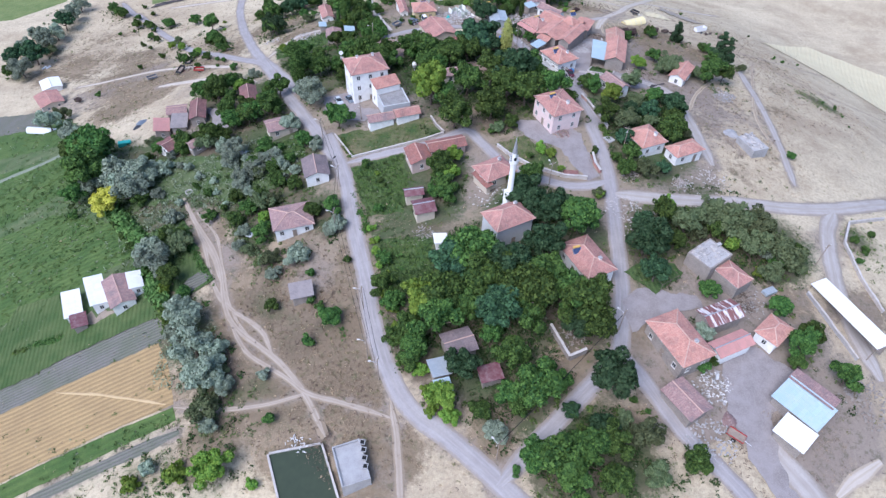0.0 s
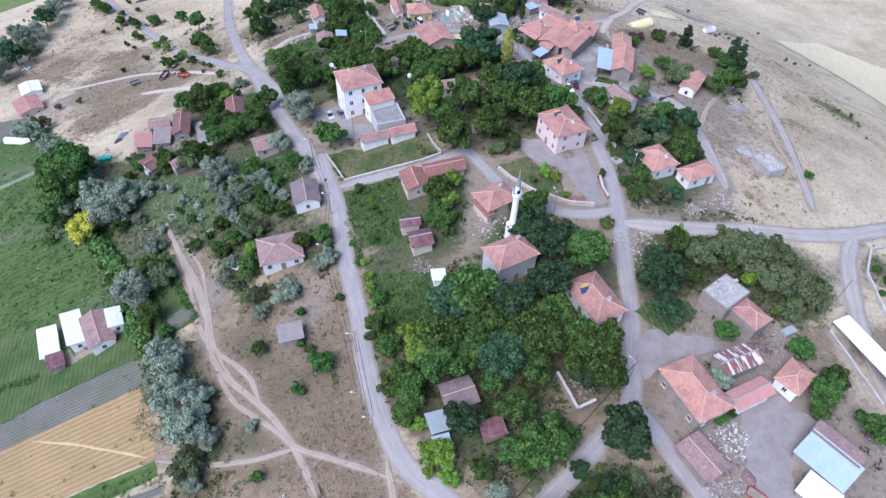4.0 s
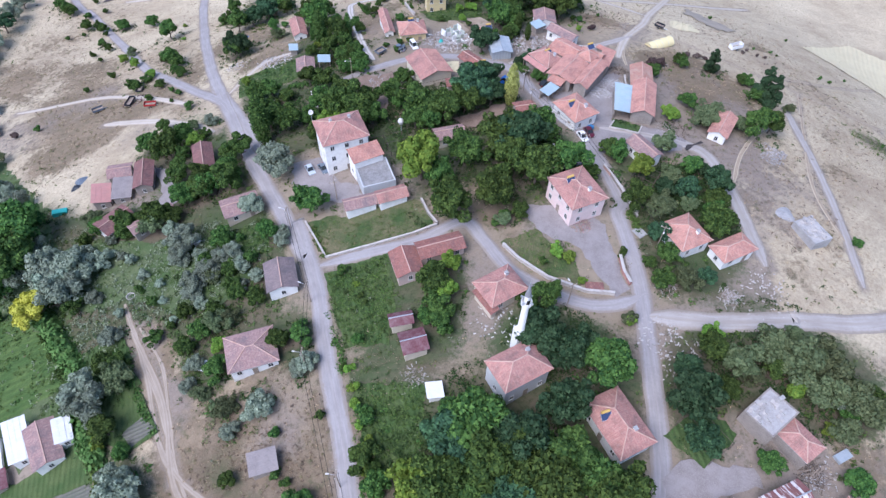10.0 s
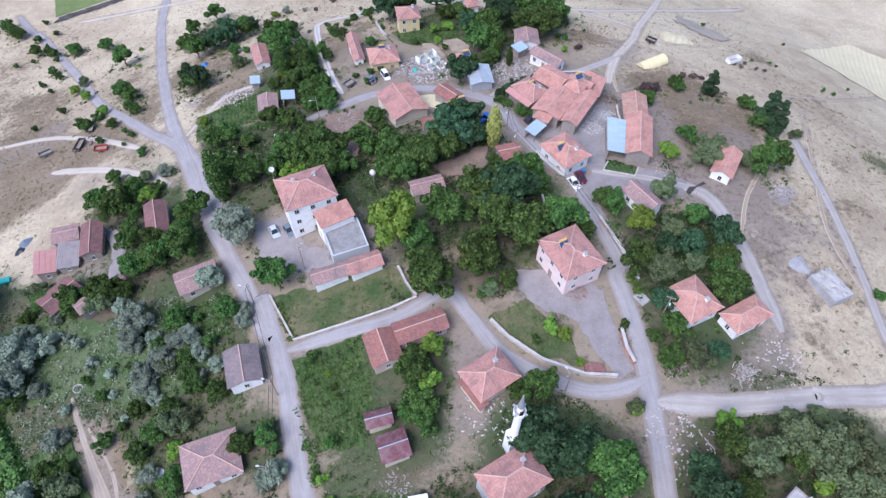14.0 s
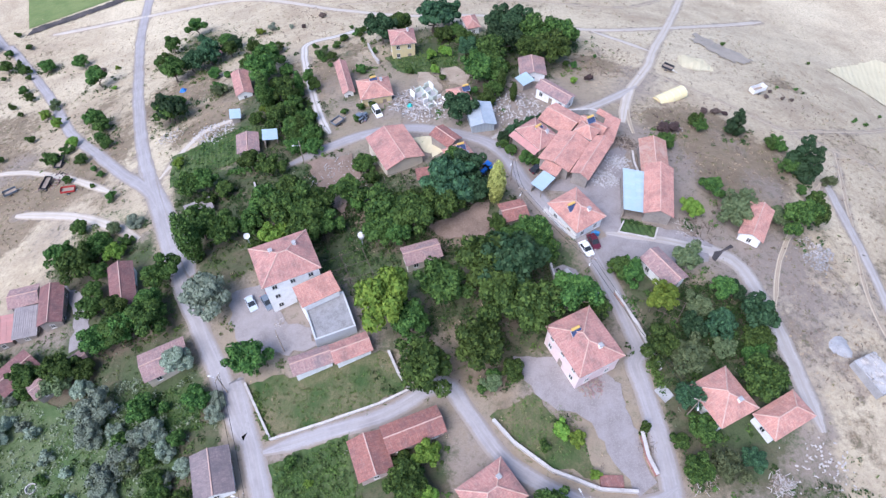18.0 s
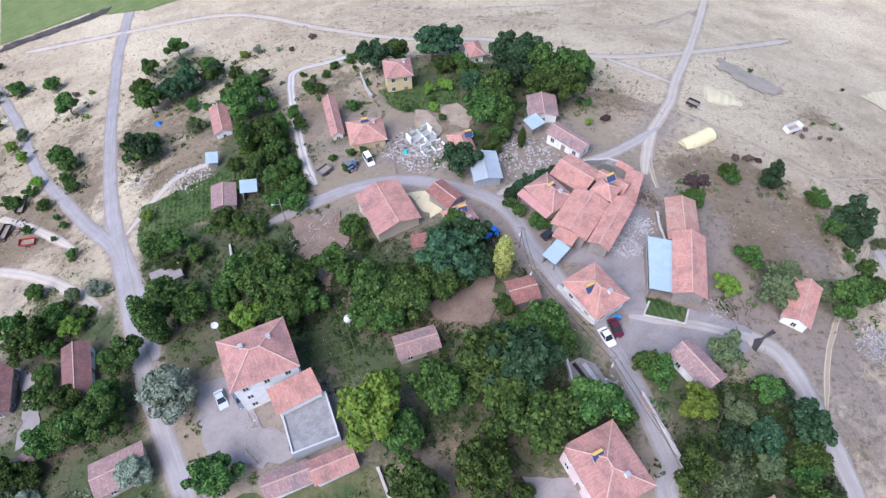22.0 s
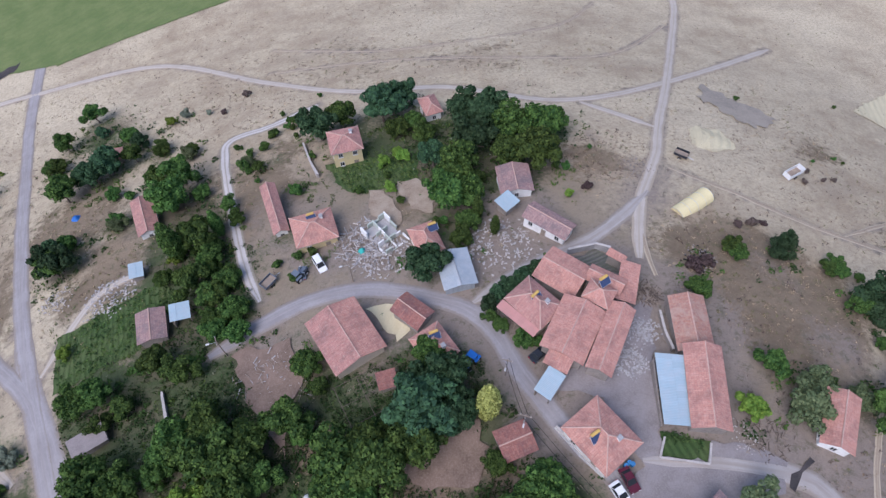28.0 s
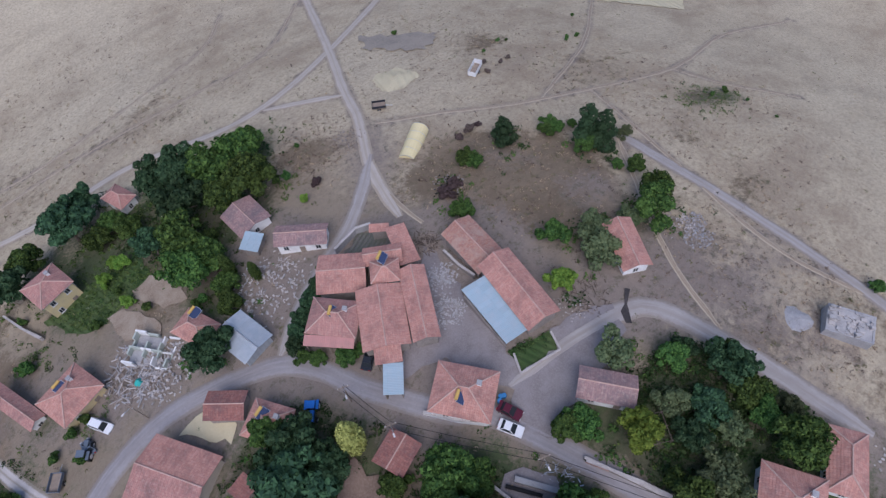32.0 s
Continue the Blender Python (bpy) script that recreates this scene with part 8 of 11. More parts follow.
rubble("scrap", "scrap wood and sheet thrown by the track", "scrap", -81.10, 207.24, 5.0, 60, 0.4, [M["wood"], M["black"], M["rust"]], 74, 2.5, 0.5)
rubble("scrap", "scrap timber along the metal barn", "scrap", 66.47, 38.17, 2.6, 50, 0.28, [M["wood"], M["stone"]], 76, 2.5, 0.5)
rubble("stones", "fallen stones at the foot of the ruin", "stones", 71.01, 62.20, 4.0, 110, 0.28, [M["stone"], M["wood"], M["ruin"]], 77, 1.6, 0.6)
rubble("roof_debris", "rubble and boards on the unfinished terrace edge", "debris", -12.59, 138.54, 1.6, 40, 0.22, [M["whitestone"], M["wood"]], 78, 2.0, 0.5)
rubble("stones", "loose stones along the wall by the road", "stones", 69.85, 147.55, 3.0, 50, 0.2, [M["whitestone"]], 79, 1.0, 0.8)
rubble("stones", "grey stones spilled on the bare hillside", "stones", 79.88, 207.80, 4.0, 70, 0.25, [M["stone"], M["wood"]], 80, 1.5, 0.7)
rubble("stones", "dark spoil and stones beside the track", "stones", 79.54, 180.57, 3.6, 120, 0.3, [M["stone"], M["black"]], 81, 1.2, 0.7)
rubble("stones", "pale stones below the green plot", "stones", -46.32, 210.89, 4.0, 70, 0.3, [M["whitestone"]], 82, 1.4, 0.7)
rubble("timber", "old timbers lying in the walled garden", "timber", 1.00, 174.17, 6.0, 70, 0.22, [M["wood"], M["whitestone"]], 83, 6.0, 0.4)
rubble("timber", "poles and boards beside the dark house", "timber", 46.83, 194.24, 4.0, 70, 0.22, [M["wood"], M["whitestone"]], 84, 4.0, 0.4)

heap("plastic_tarp", "crumpled turquoise tarpaulin on the board heap", "tarp", 18.73, 198.70, 0.9, 1.2, M["turquoise"], 62)

garden_wall([(42.3, 155.5), (44.4, 150.6), (46.6, 146.8)], 1.3, 0.3, M["white"], "low white front wall of the roadside house")
garden_wall([(50.4, 133.4), (52.4, 126.4), (53.9, 118.2)], 0.9, 0.3, M["ridge"], "low brown brick wall along the road")
garden_wall([(-19.6, 179.1), (-18.6, 174.1), (-17.7, 171.4)], 1.0, 0.25, M["white"], "short white garden wall among trees")
garden_wall([(9.8, 238.6), (10.7, 231.8), (12.1, 224.7)], 1.1, 0.25, M["whitestone"], "pale stone wall below the yellow house")

# grove, lanes and yards: walls, sheds, timber and wires
garden_wall([(27.4, 58.3), (29.9, 51.1), (33.5, 52.4)], 1.5, 0.45, M["stone"], "broken rubble wall of a roofless house among trees")
house("rubble stone shed with rusted sheet roof among trees", 14.0, 48.7, 12, 4.6, 3.6, 2.2, "shed", 0.5, "stone", "rust", "shed", name="shed", wins=False)
rubble("stones", "fallen stones and beams inside the roofless house", "stones", 31.0, 55.6, 3.4, 90, 0.3, [M["stone"], M["wood"]], 90, 1.8, 0.5)
rubble("timber", "heap of pale peeled branches on bare ground", "timber", 67.3, 96.6, 2.2, 70, 0.16, [M["whitestone"], M["frame"]], 91, 9.0, 0.7)
rubble("timber", "grey poles stacked beside the lane", "timber", 55.3, 100.2, 2.0, 36, 0.16, [M["wood"]], 92, 16.0, 0.6)
rubble("timber", "stacked timber along the yard edge", "timber", 47.1, 105.2, 1.8, 40, 0.18, [M["wood"], M["trunk"]], 93, 9.0, 0.5)
rubble("stones", "white stones scattered on the trodden plot", "stones", 76.8, 99.7, 3.0, 26, 0.35, [M["whitestone"]], 94, 1.0, 0.1)
rubble("stones", "white stones at the road verge", "stones", 50.6, 81.9, 3.2, 40, 0.28, [M["whitestone"], M["stone"]], 95, 1.2, 0.2)
rubble("stones", "stones and cut branches beside the dusty road", "stones", 56.5, 85.6, 2.6, 36, 0.3, [M["whitestone"], M["trunk"]], 96, 2.4, 0.3)
rubble("timber", "dark steel frames thrown behind the ruin", "timber", 69.6, 61.9, 2.4, 44, 0.2, [M["black"], M["steel"]], 97, 8.0, 0.5)
rubble("stones", "stones and scrap along the farmyard edge", "stones", 59.4, 44.0, 3.0, 70, 0.3, [M["whitestone"], M["wood"], M["stone"]], 98, 1.5, 0.3)
rubble("stones", "grey stones on the bare slope", "stones", 95.7, 141.6, 3.4, 60, 0.3, [M["stone"], M["whitestone"]], 99, 1.3, 0.3)
rubble("stones", "building rubble beside the collapsed house", "stones", 21.8, 202.0, 3.0, 60, 0.3, [M["whitestone"], M["wood"]], 101, 2.0, 0.6)
rubble("stones", "concrete pieces in the loading yard", "stones", 46.8, 134.9, 2.6, 40, 0.25, [M["concrete"], M["steel"]], 102, 3.0, 0.4)
rubble("timber", "loose boards in the dug garden", "timber", 1.1, 178.2, 3.6, 46, 0.2, [M["wood"], M["whitestone"]], 103, 9.0, 0.3)
rubble("stones", "grey stones tipped beside the track", "stones", 96.8, 140.3, 3.0, 60, 0.3, [M["stone"], M["whitestone"]], 104, 1.3, 0.3)
slab_block("long turquoise tarpaulin-covered trailer in dry grass", -87.5, 153.3, 12, 3.8, 1.6, 1.3, M["turquoise"], "covered_trailer", -0.1)
slab_block("white trough lying on the dry slope", -161.1, 257.6, 70, 2.6, 0.7, 0.5, M["whitecloth"], "white_trough", -0.1)
slab_block("white trough lying on the dry slope", -159.3, 257.7, 70, 2.6, 0.7, 0.5, M["whitecloth"], "white_trough", -0.1)
slab_block("blue-grey cart bed behind the ruin", 76.7, 65.0, 20, 3.0, 1.6, 0.9, M["greytin"], "cart_bed", 0.2)
street_pole(40.9, 56.4, 40)
street_pole(13.4, 33.5, 40)
cable((40.9, 56.4), (13.4, 33.5), 6.4, 6.4, 0.9)
street_pole(-7.4, 51.5, 80)
cable((-10.4, 68.3), (-7.4, 51.5), 6.4, 6.4, 0.9)
street_pole(-10.4, 68.3, 80)
street_pole(55.6, 109.3, 150)
cable((55.6, 109.3), (46.05, 137.78), 6.4, 6.4, 0.9)

# ---------------------------------------------------------------- trees and bushes
tree("b", -19.3, 236.9, 4.07)
tree("b", -18.3, 249.6, 1.96)
tree("b", -28.1, 243.2, 1.91)
tree("dark", -34.1, 261.9, 2.60)
tree("b", -39.1, 268.9, 2.16)
tree("b", -27.1, 256.6, 2.03)
tree("dark", -47.7, 275.5, 2.01)
tree("dark", -44.0, 250.1, 3.45)
tree("b", -40.8, 260.5, 2.09)
tree("b", -50.8, 256.8, 2.06)
tree("b", -57.6, 263.1, 2.59)
tree("dark", -49.6, 224.8, 3.07)
tree("b", -46.6, 227.1, 2.23)
tree("b", -37.9, 241.0, 2.05)
tree("olive", -34.5, 228.0, 2.31)
tree("b", -17.1, 215.7, 2.06)
tree("pop", -18.3, 211.0, 2.49)
tree("b", -10.9, 206.9, 2.72)
tree("b", -9.9, 196.8, 2.51)
tree("b", -11.2, 197.1, 2.79)
tree("b", -8.6, 191.0, 2.21)
tree("b", -9.6, 188.3, 2.46)
tree("b", -7.2, 201.2, 1.96)
tree("b", -21.2, 205.4, 2.03)
tree("b", -20.4, 185.0, 2.99)
tree("b", -15.6, 181.2, 2.91)
tree("pop", -9.6, 214.7, 1.63)
tree("b", -14.5, 229.2, 2.20)
tree("dark", 14.4, 238.6, 4.54)
tree("b", 20.1, 241.9, 3.98)
tree("dark", 29.9, 240.7, 5.23)
tree("dark", 35.4, 245.1, 3.78)
tree("b", 31.7, 233.6, 2.82)
tree("b", 36.1, 235.6, 2.60)
tree("dark", 47.7, 232.3, 4.44)
tree("dark", 52.3, 229.2, 4.99)
tree("b", 56.1, 223.0, 4.61)
tree("b", 62.4, 222.2, 4.62)
tree("b", 58.4, 213.3, 4.84)
tree("b", 52.5, 214.2, 4.06)
tree("dark", 46.6, 221.2, 4.54)
tree("b", 41.0, 212.8, 4.33)
tree("b", 37.3, 205.9, 4.17)
tree("b", 41.5, 205.9, 3.54)
tree("dark", 37.4, 219.3, 3.33)
tree("bright", 27.0, 223.1, 1.71)
tree("bright", 31.6, 223.5, 1.72)
tree("bush", 27.1, 218.6, 1.44)
tree("b", 37.8, 229.6, 2.77)
tree("b", 67.9, 227.2, 2.79)
tree("bush", 35.5, 201.1, 1.53)
tree("b", 39.6, 198.8, 2.36)
tree("b", 37.7, 195.1, 2.31)
tree("bush", 0.4, 241.4, 1.89)
tree("bush", 2.5, 246.1, 1.93)
tree("bush", -4.3, 234.8, 2.35)
tree("bush", -3.2, 240.4, 1.61)
tree("bush", 6.9, 251.0, 1.41)
tree("bush", -6.4, 244.7, 1.38)
tree("bush", 11.6, 232.7, 1.29)
tree("bush", 5.3, 255.1, 1.15)
tree("dark", 29.5, 189.1, 3.79)
tree("pop", 42.2, 200.4, 1.40)
tree("bush", 7.4, 220.8, 2.42)
tree("bush", 9.3, 201.4, 1.53)
tree("bush", 6.4, 201.3, 1.53)
tree("bush", 20.5, 215.9, 1.77)
tree("b", -30.9, 181.5, 2.96)
tree("b", -35.4, 181.5, 2.97)
tree("b", -26.2, 178.2, 2.42)
tree("b", -30.3, 175.8, 2.11)
tree("bright", -40.6, 194.8, 1.52)
tree("b", -29.6, 165.0, 4.23)
tree("b", -24.7, 163.2, 3.50)
tree("b", -10.2, 170.1, 3.77)
tree("b", -7.6, 162.9, 4.67)
tree("b", -11.9, 165.3, 3.67)
tree("b", -4.2, 163.6, 3.62)
tree("b", -6.6, 157.3, 3.96)
tree("bright", -13.3, 158.1, 3.19)
tree("b", -2.5, 158.8, 2.94)
tree("b", -16.2, 156.2, 2.52)
tree("b", -19.7, 167.8, 2.00)
tree("b", 6.1, 176.1, 2.61)
tree("b", 7.8, 171.5, 2.01)
tree("b", 4.3, 164.4, 2.44)
tree("b", 10.2, 157.5, 4.49)
tree("b", 13.8, 159.1, 3.50)
tree("b", 8.1, 153.8, 3.39)
tree("b", 11.9, 152.4, 3.05)
tree("dark", 23.1, 162.2, 5.41)
tree("dark", 27.3, 166.2, 4.32)
tree("b", 20.7, 157.6, 3.94)
tree("dark", 28.1, 160.4, 3.52)
tree("b", 26.3, 171.7, 2.90)
tree("bush", 20.2, 169.6, 1.46)
tree("popy", 32.9, 160.1, 2.24)
tree("b", 32.0, 152.4, 2.11)
tree("b", 37.7, 147.0, 3.70)
tree("b", 33.4, 144.4, 3.92)
tree("b", 29.1, 142.8, 3.59)
tree("b", 39.1, 143.5, 2.67)
tree("dark", 48.8, 184.1, 1.99)
tree("dark", 45.9, 183.1, 1.97)
tree("dark", 42.9, 181.9, 1.95)
tree("dark", 40.6, 180.8, 1.75)
tree("dark", 38.4, 178.9, 1.73)
tree("b", 51.3, 185.1, 1.61)
tree("b", 42.2, 170.8, 1.83)
tree("bush", 44.1, 169.9, 1.47)
tree("b", 38.1, 176.5, 1.52)
tree("b", 39.2, 174.5, 1.50)
tree("b", 75.7, 173.2, 1.92)
tree("b", 87.2, 179.9, 1.83)
tree("pine", 96.0, 180.0, 2.66)
tree("b", 79.7, 157.4, 2.46)
tree("bright", 72.2, 151.3, 2.26)
tree("olive", 80.7, 149.6, 3.75)
tree("olive", 85.0, 153.5, 2.78)
tree("olive", 65.9, 138.2, 3.15)
tree("b", 103.1, 174.0, 1.63)
tree("bush", 107.4, 173.3, 1.03)
tree("b", 103.5, 165.2, 2.13)
tree("olive", 90.8, 149.1, 2.74)
tree("b", -40.3, 156.5, 2.59)
tree("b", -36.6, 155.6, 3.23)
tree("bright", -50.8, 166.6, 2.33)
tree("b", -70.8, 226.9, 2.78)
tree("b", -66.7, 216.5, 1.90)
tree("bush", -64.0, 201.3, 1.62)
tree("b", -49.2, 170.2, 1.53)
tree("b", -55.2, 174.0, 1.38)
tree("bush", -65.6, 197.4, 1.14)
tree("bushgrey", -15.3, 267.7, 1.23)
tree("bushdead", -4.7, 272.2, 1.56)
tree("bushgrey", -22.1, 269.9, 2.17)
tree("bushlime", -26.1, 268.6, 2.16)
tree("bushdead", -11.0, 265.7, 1.22)
tree("bushdead", -85.6, 275.3, 1.65)
tree("bushlime", -76.1, 257.1, 1.22)
tree("bushlime", -79.9, 274.5, 1.31)
tree("bush", 64.4, 210.2, 1.64)
tree("bushdead", 79.9, 179.3, 2.21)
tree("bushdead", 95.0, 187.3, 1.51)
tree("bushdead", 91.7, 187.2, 1.29)
tree("bush", 121.7, 233.3, 1.14)
tree("bushdead", 120.3, 202.2, 0.86)
tree("bush", 125.1, 205.9, 0.76)
tree("bush", 132.5, 206.9, 0.78)
tree("bush", 155.2, 232.1, 0.91)
tree("pine", 106.7, 163.3, 3.54)
tree("pine", 95.3, 178.3, 2.60)
tree("b", 105.0, 173.0, 1.60)
tree("b", 108.6, 171.3, 1.08)
tree("olive", 85.2, 150.9, 2.67)
tree("b", 93.5, 146.7, 3.74)
tree("b", 103.7, 154.5, 1.96)
tree("olive", 112.1, 161.2, 1.68)
tree("b", 99.2, 148.7, 2.97)
tree("b", 102.2, 157.5, 1.39)
tree("dark", 72.7, 130.9, 2.05)
tree("b", 76.0, 125.7, 2.03)
tree("b", 54.3, 136.6, 2.55)
tree("bright", 57.4, 129.7, 2.96)
tree("olive", 64.3, 128.4, 2.55)
tree("dark", 66.8, 124.1, 2.75)
tree("b", 72.0, 120.4, 2.76)
tree("b", 70.8, 117.7, 2.26)
tree("olive", 66.1, 120.0, 2.35)
tree("dark", 61.6, 123.9, 2.46)
tree("bushdead", 77.4, 179.0, 2.17)
tree("bush", 161.3, 201.6, 0.90)
tree("bush", 144.5, 193.6, 0.96)
tree("bush", 148.0, 192.7, 0.97)
tree("bush", 134.1, 205.4, 0.69)
tree("bush", 144.6, 152.2, 1.06)
tree("bush", 140.4, 153.6, 0.82)
tree("bush", 144.2, 146.7, 0.70)
tree("bush", 141.9, 139.5, 0.56)
tree("bushdead", 116.6, 198.5, 1.00)
tree("bushdead", 122.3, 198.8, 0.89)
tree("bushdead", 125.6, 198.8, 0.91)
tree("bushdead", 97.4, 186.9, 1.11)
tree("bush", 72.4, 216.2, 0.93)
tree("bush", 62.5, 211.4, 1.54)
tree("bushdead", 66.4, 203.3, 1.50)
tree("bushlime", 61.7, 201.9, 1.47)
tree("b", 42.3, 243.6, 1.22)
tree("bush", 15.5, 260.2, 1.00)
tree("bush", 3.3, 247.3, 1.39)
tree("bush", 6.4, 248.2, 1.40)
tree("bush", 8.3, 243.2, 1.14)
tree("b", 8.6, 249.7, 1.41)
tree("b", -1.2, 233.9, 1.49)
tree("bush", -1.4, 228.8, 1.05)
tree("bush", 28.4, 209.8, 1.50)
tree("bush", 34.2, 201.1, 1.36)
tree("bright", 27.0, 214.1, 1.42)
tree("bright", 30.6, 225.9, 1.31)
tree("b", 45.1, 211.0, 2.08)
tree("b", -7.7, 222.1, 2.17)
tree("b", -5.8, 216.7, 1.93)
tree("b", -11.6, 204.7, 2.03)
tree("b", -5.2, 192.5, 2.15)
tree("b", -10.0, 210.4, 1.90)
tree("bush", 2.1, 200.6, 1.44)
tree("bush", 5.2, 195.9, 1.42)
tree("pop", 44.3, 195.6, 1.15)
tree("b", -90.9, 133.9, 5.96)
tree("will", -77.0, 123.2, 4.78)
tree("will", -89.5, 130.3, 3.71)
tree("yel", -80.6, 116.4, 4.7)
tree("will", -60.2, 90.5, 4.28)
tree("b", -59.7, 100.2, 2.26)
tree("will", -98.1, 151.6, 4.08)
tree("will", -108.3, 167.0, 3.14)
tree("will", -47.4, 123.1, 2.71)
tree("will", -42.3, 115.4, 2.84)
tree("olive", -35.5, 103.8, 2.91)
tree("b", -43.5, 108.3, 2.07)
tree("will", -40.3, 91.1, 1.81)
tree("bright", -35.0, 99.7, 1.22)
tree("olive", -33.7, 85.7, 1.76)
tree("will", -31.2, 80.4, 1.71)
tree("b", -30.5, 72.0, 1.83)
tree("will", -49.3, 71.9, 4.45)
tree("bright", -57.4, 82.9, 1.68)
tree("b", -57.9, 138.3, 2.65)
tree("b", -63.6, 136.3, 2.25)
tree("b", -72.8, 141.9, 2.19)
tree("b", -71.3, 117.7, 2.47)
tree("bushgrey", -59.9, 127.0, 2.04)
tree("bushgrey", -51.0, 117.8, 1.70)
tree("bush", -46.2, 106.0, 1.61)
tree("bushgrey", -59.4, 112.4, 1.68)
tree("b", -49.3, 103.4, 1.82)
tree("b", -93.8, 127.3, 3.42)
tree("b", -40.2, 120.3, 2.17)
tree("b", -34.5, 117.1, 2.14)
tree("will", -31.6, 112.4, 1.63)
tree("bushgrey", -49.4, 112.9, 1.43)
tree("bush", -55.8, 117.7, 1.47)
tree("will", -40.3, 110.1, 1.63)
tree("bushlime", -7.2, 85.6, 1.22)
tree("bushlime", -8.0, 89.3, 1.04)
tree("b", -6.1, 80.6, 1.29)
tree("bushlime", -5.2, 75.4, 1.36)
tree("b", -4.8, 69.9, 1.69)
tree("b", -7.0, 94.9, 1.27)
tree("bright", 12.1, 108.5, 2.44)
tree("b", 8.9, 98.9, 2.76)
tree("b", 6.6, 97.3, 1.91)
tree("bush", 1.3, 134.4, 1.26)
tree("bushlime", -7.0, 107.7, 0.90)
tree("bush", -5.2, 103.1, 0.88)
tree("will", -26.5, 146.1, 5.19)
tree("pop", -30.9, 159.7, 2.94)
tree("b", -17.4, 130.5, 3.54)
tree("will", -31.6, 133.9, 3.10)
tree("b", -26.7, 125.6, 2.65)
tree("will", -23.4, 122.8, 1.90)
tree("bright", 8.3, 135.1, 5.56)
tree("b", 18.6, 137.9, 4.4)
tree("b", 27.3, 140.6, 5.4)
tree("dark", 31.7, 139.0, 6.00)
tree("b", 28.5, 133.4, 4.50)
tree("b", 33.3, 129.3, 4.83)
tree("b", 13.5, 122.1, 4.65)
tree("b", 23.6, 124.4, 4.31)
tree("b", 28.4, 120.1, 2.25)
tree("b", 40.7, 131.4, 4.48)
tree("b", 45.3, 129.9, 2.38)
tree("b", 12.4, 131.8, 3.42)
tree("bushlime", 34.2, 109.2, 2.35)
tree("bushlime", 36.4, 107.4, 1.75)
tree("bush", 25.2, 120.2, 1.85)
tree("bush", 22.7, 118.2, 1.43)
tree("bush", 47.7, 107.7, 1.47)
tree("b", 8.8, 104.2, 3.09)
tree("bright", 10.5, 102.0, 2.60)
tree("b", 9.2, 95.3, 2.52)
tree("bush", -10.0, 111.4, 1.79)
tree("b", 29.8, 97.6, 2.91)
tree("b", 26.0, 97.7, 2.01)
tree("dark", 26.6, 88.6, 4.69)
tree("dark", 31.5, 85.6, 3.90)
tree("b", 37.6, 81.9, 4.56)
tree("dark", 34.5, 86.2, 3.42)
tree("bushlime", 44.8, 91.9, 1.81)
tree("b", 52.3, 137.8, 2.55)
tree("b", 53.5, 120.4, 3.28)
tree("olive", 58.3, 118.2, 3.59)
tree("dark", 73.7, 124.3, 3.41)
tree("b", 68.5, 112.3, 3.53)
tree("b", 70.4, 131.4, 2.60)
tree("olive", 74.1, 114.8, 1.92)
tree("dark", 56.4, 111.7, 2.66)
tree("b", 56.6, 105.9, 2.44)
tree("b", 53.5, 100.2, 2.36)
tree("olive", 58.4, 99.9, 2.83)
tree("dark", 63.3, 100.5, 2.07)
tree("b", 52.5, 105.0, 1.55)
tree("pine", 105.7, 166.5, 3.80)
tree("b", 86.6, 182.0, 2.00)
tree("b", 74.8, 174.6, 1.91)
tree("b", 105.3, 175.0, 1.71)
tree("b", 103.7, 111.0, 1.30)
tree("dark", -46.7, 219.7, 3.96)
tree("b", -74.0, 231.1, 3.10)
tree("b", -70.2, 221.9, 1.86)
tree("bright", -98.6, 250.3, 2.10)
tree("bright", -91.4, 241.6, 2.03)
tree("b", -83.8, 216.9, 2.41)
tree("bright", -79.7, 224.3, 1.89)
tree("b", -74.6, 203.6, 1.47)
tree("b", -57.8, 189.1, 1.46)
tree("b", -73.0, 211.5, 1.79)
tree("bush", -67.3, 205.3, 1.42)
tree("b", -20.9, 228.6, 4.38)
tree("b", -13.1, 212.1, 4.08)
tree("b", -14.5, 201.0, 3.30)
tree("b", -5.6, 186.4, 2.22)
tree("b", -10.6, 191.4, 2.19)
tree("dark", -40.8, 252.7, 4.10)
tree("b", -58.0, 273.8, 3.08)
tree("b", -51.0, 284.6, 3.33)
tree("b", -37.4, 266.8, 2.45)
tree("b", -61.1, 265.0, 2.17)
tree("b", -14.9, 168.1, 3.58)
tree("b", -19.1, 164.3, 2.78)
tree("b", 2.8, 166.4, 3.53)
tree("b", 15.0, 155.5, 4.29)
tree("b", -57.7, 164.0, 3.88)
tree("b", -54.0, 168.8, 2.91)
tree("b", -63.7, 170.1, 2.69)
tree("b", -38.1, 144.2, 3.72)
tree("b", -44.8, 143.7, 3.27)
tree("b", -52.8, 152.1, 2.70)
tree("b", -49.3, 142.4, 2.92)
tree("b", -63.2, 179.4, 2.25)
tree("olive", -53.2, 175.7, 1.93)
tree("b", -71.1, 140.7, 2.62)
tree("olive", -56.2, 135.8, 3.21)
tree("b", -51.3, 137.4, 2.30)
tree("will", -46.2, 128.3, 3.28)
tree("bush", -62.9, 154.8, 1.78)
tree("b", -75.2, 138.2, 1.79)
tree("b", -127.6, 292.8, 2.58)
tree("b", -139.0, 308.4, 2.69)
tree("b", -115.5, 274.4, 2.11)
tree("bush", -116.6, 264.8, 1.82)
tree("bush", -111.1, 258.2, 1.58)
tree("b", -142.2, 311.2, 2.70)
tree("b", -146.4, 316.4, 2.73)
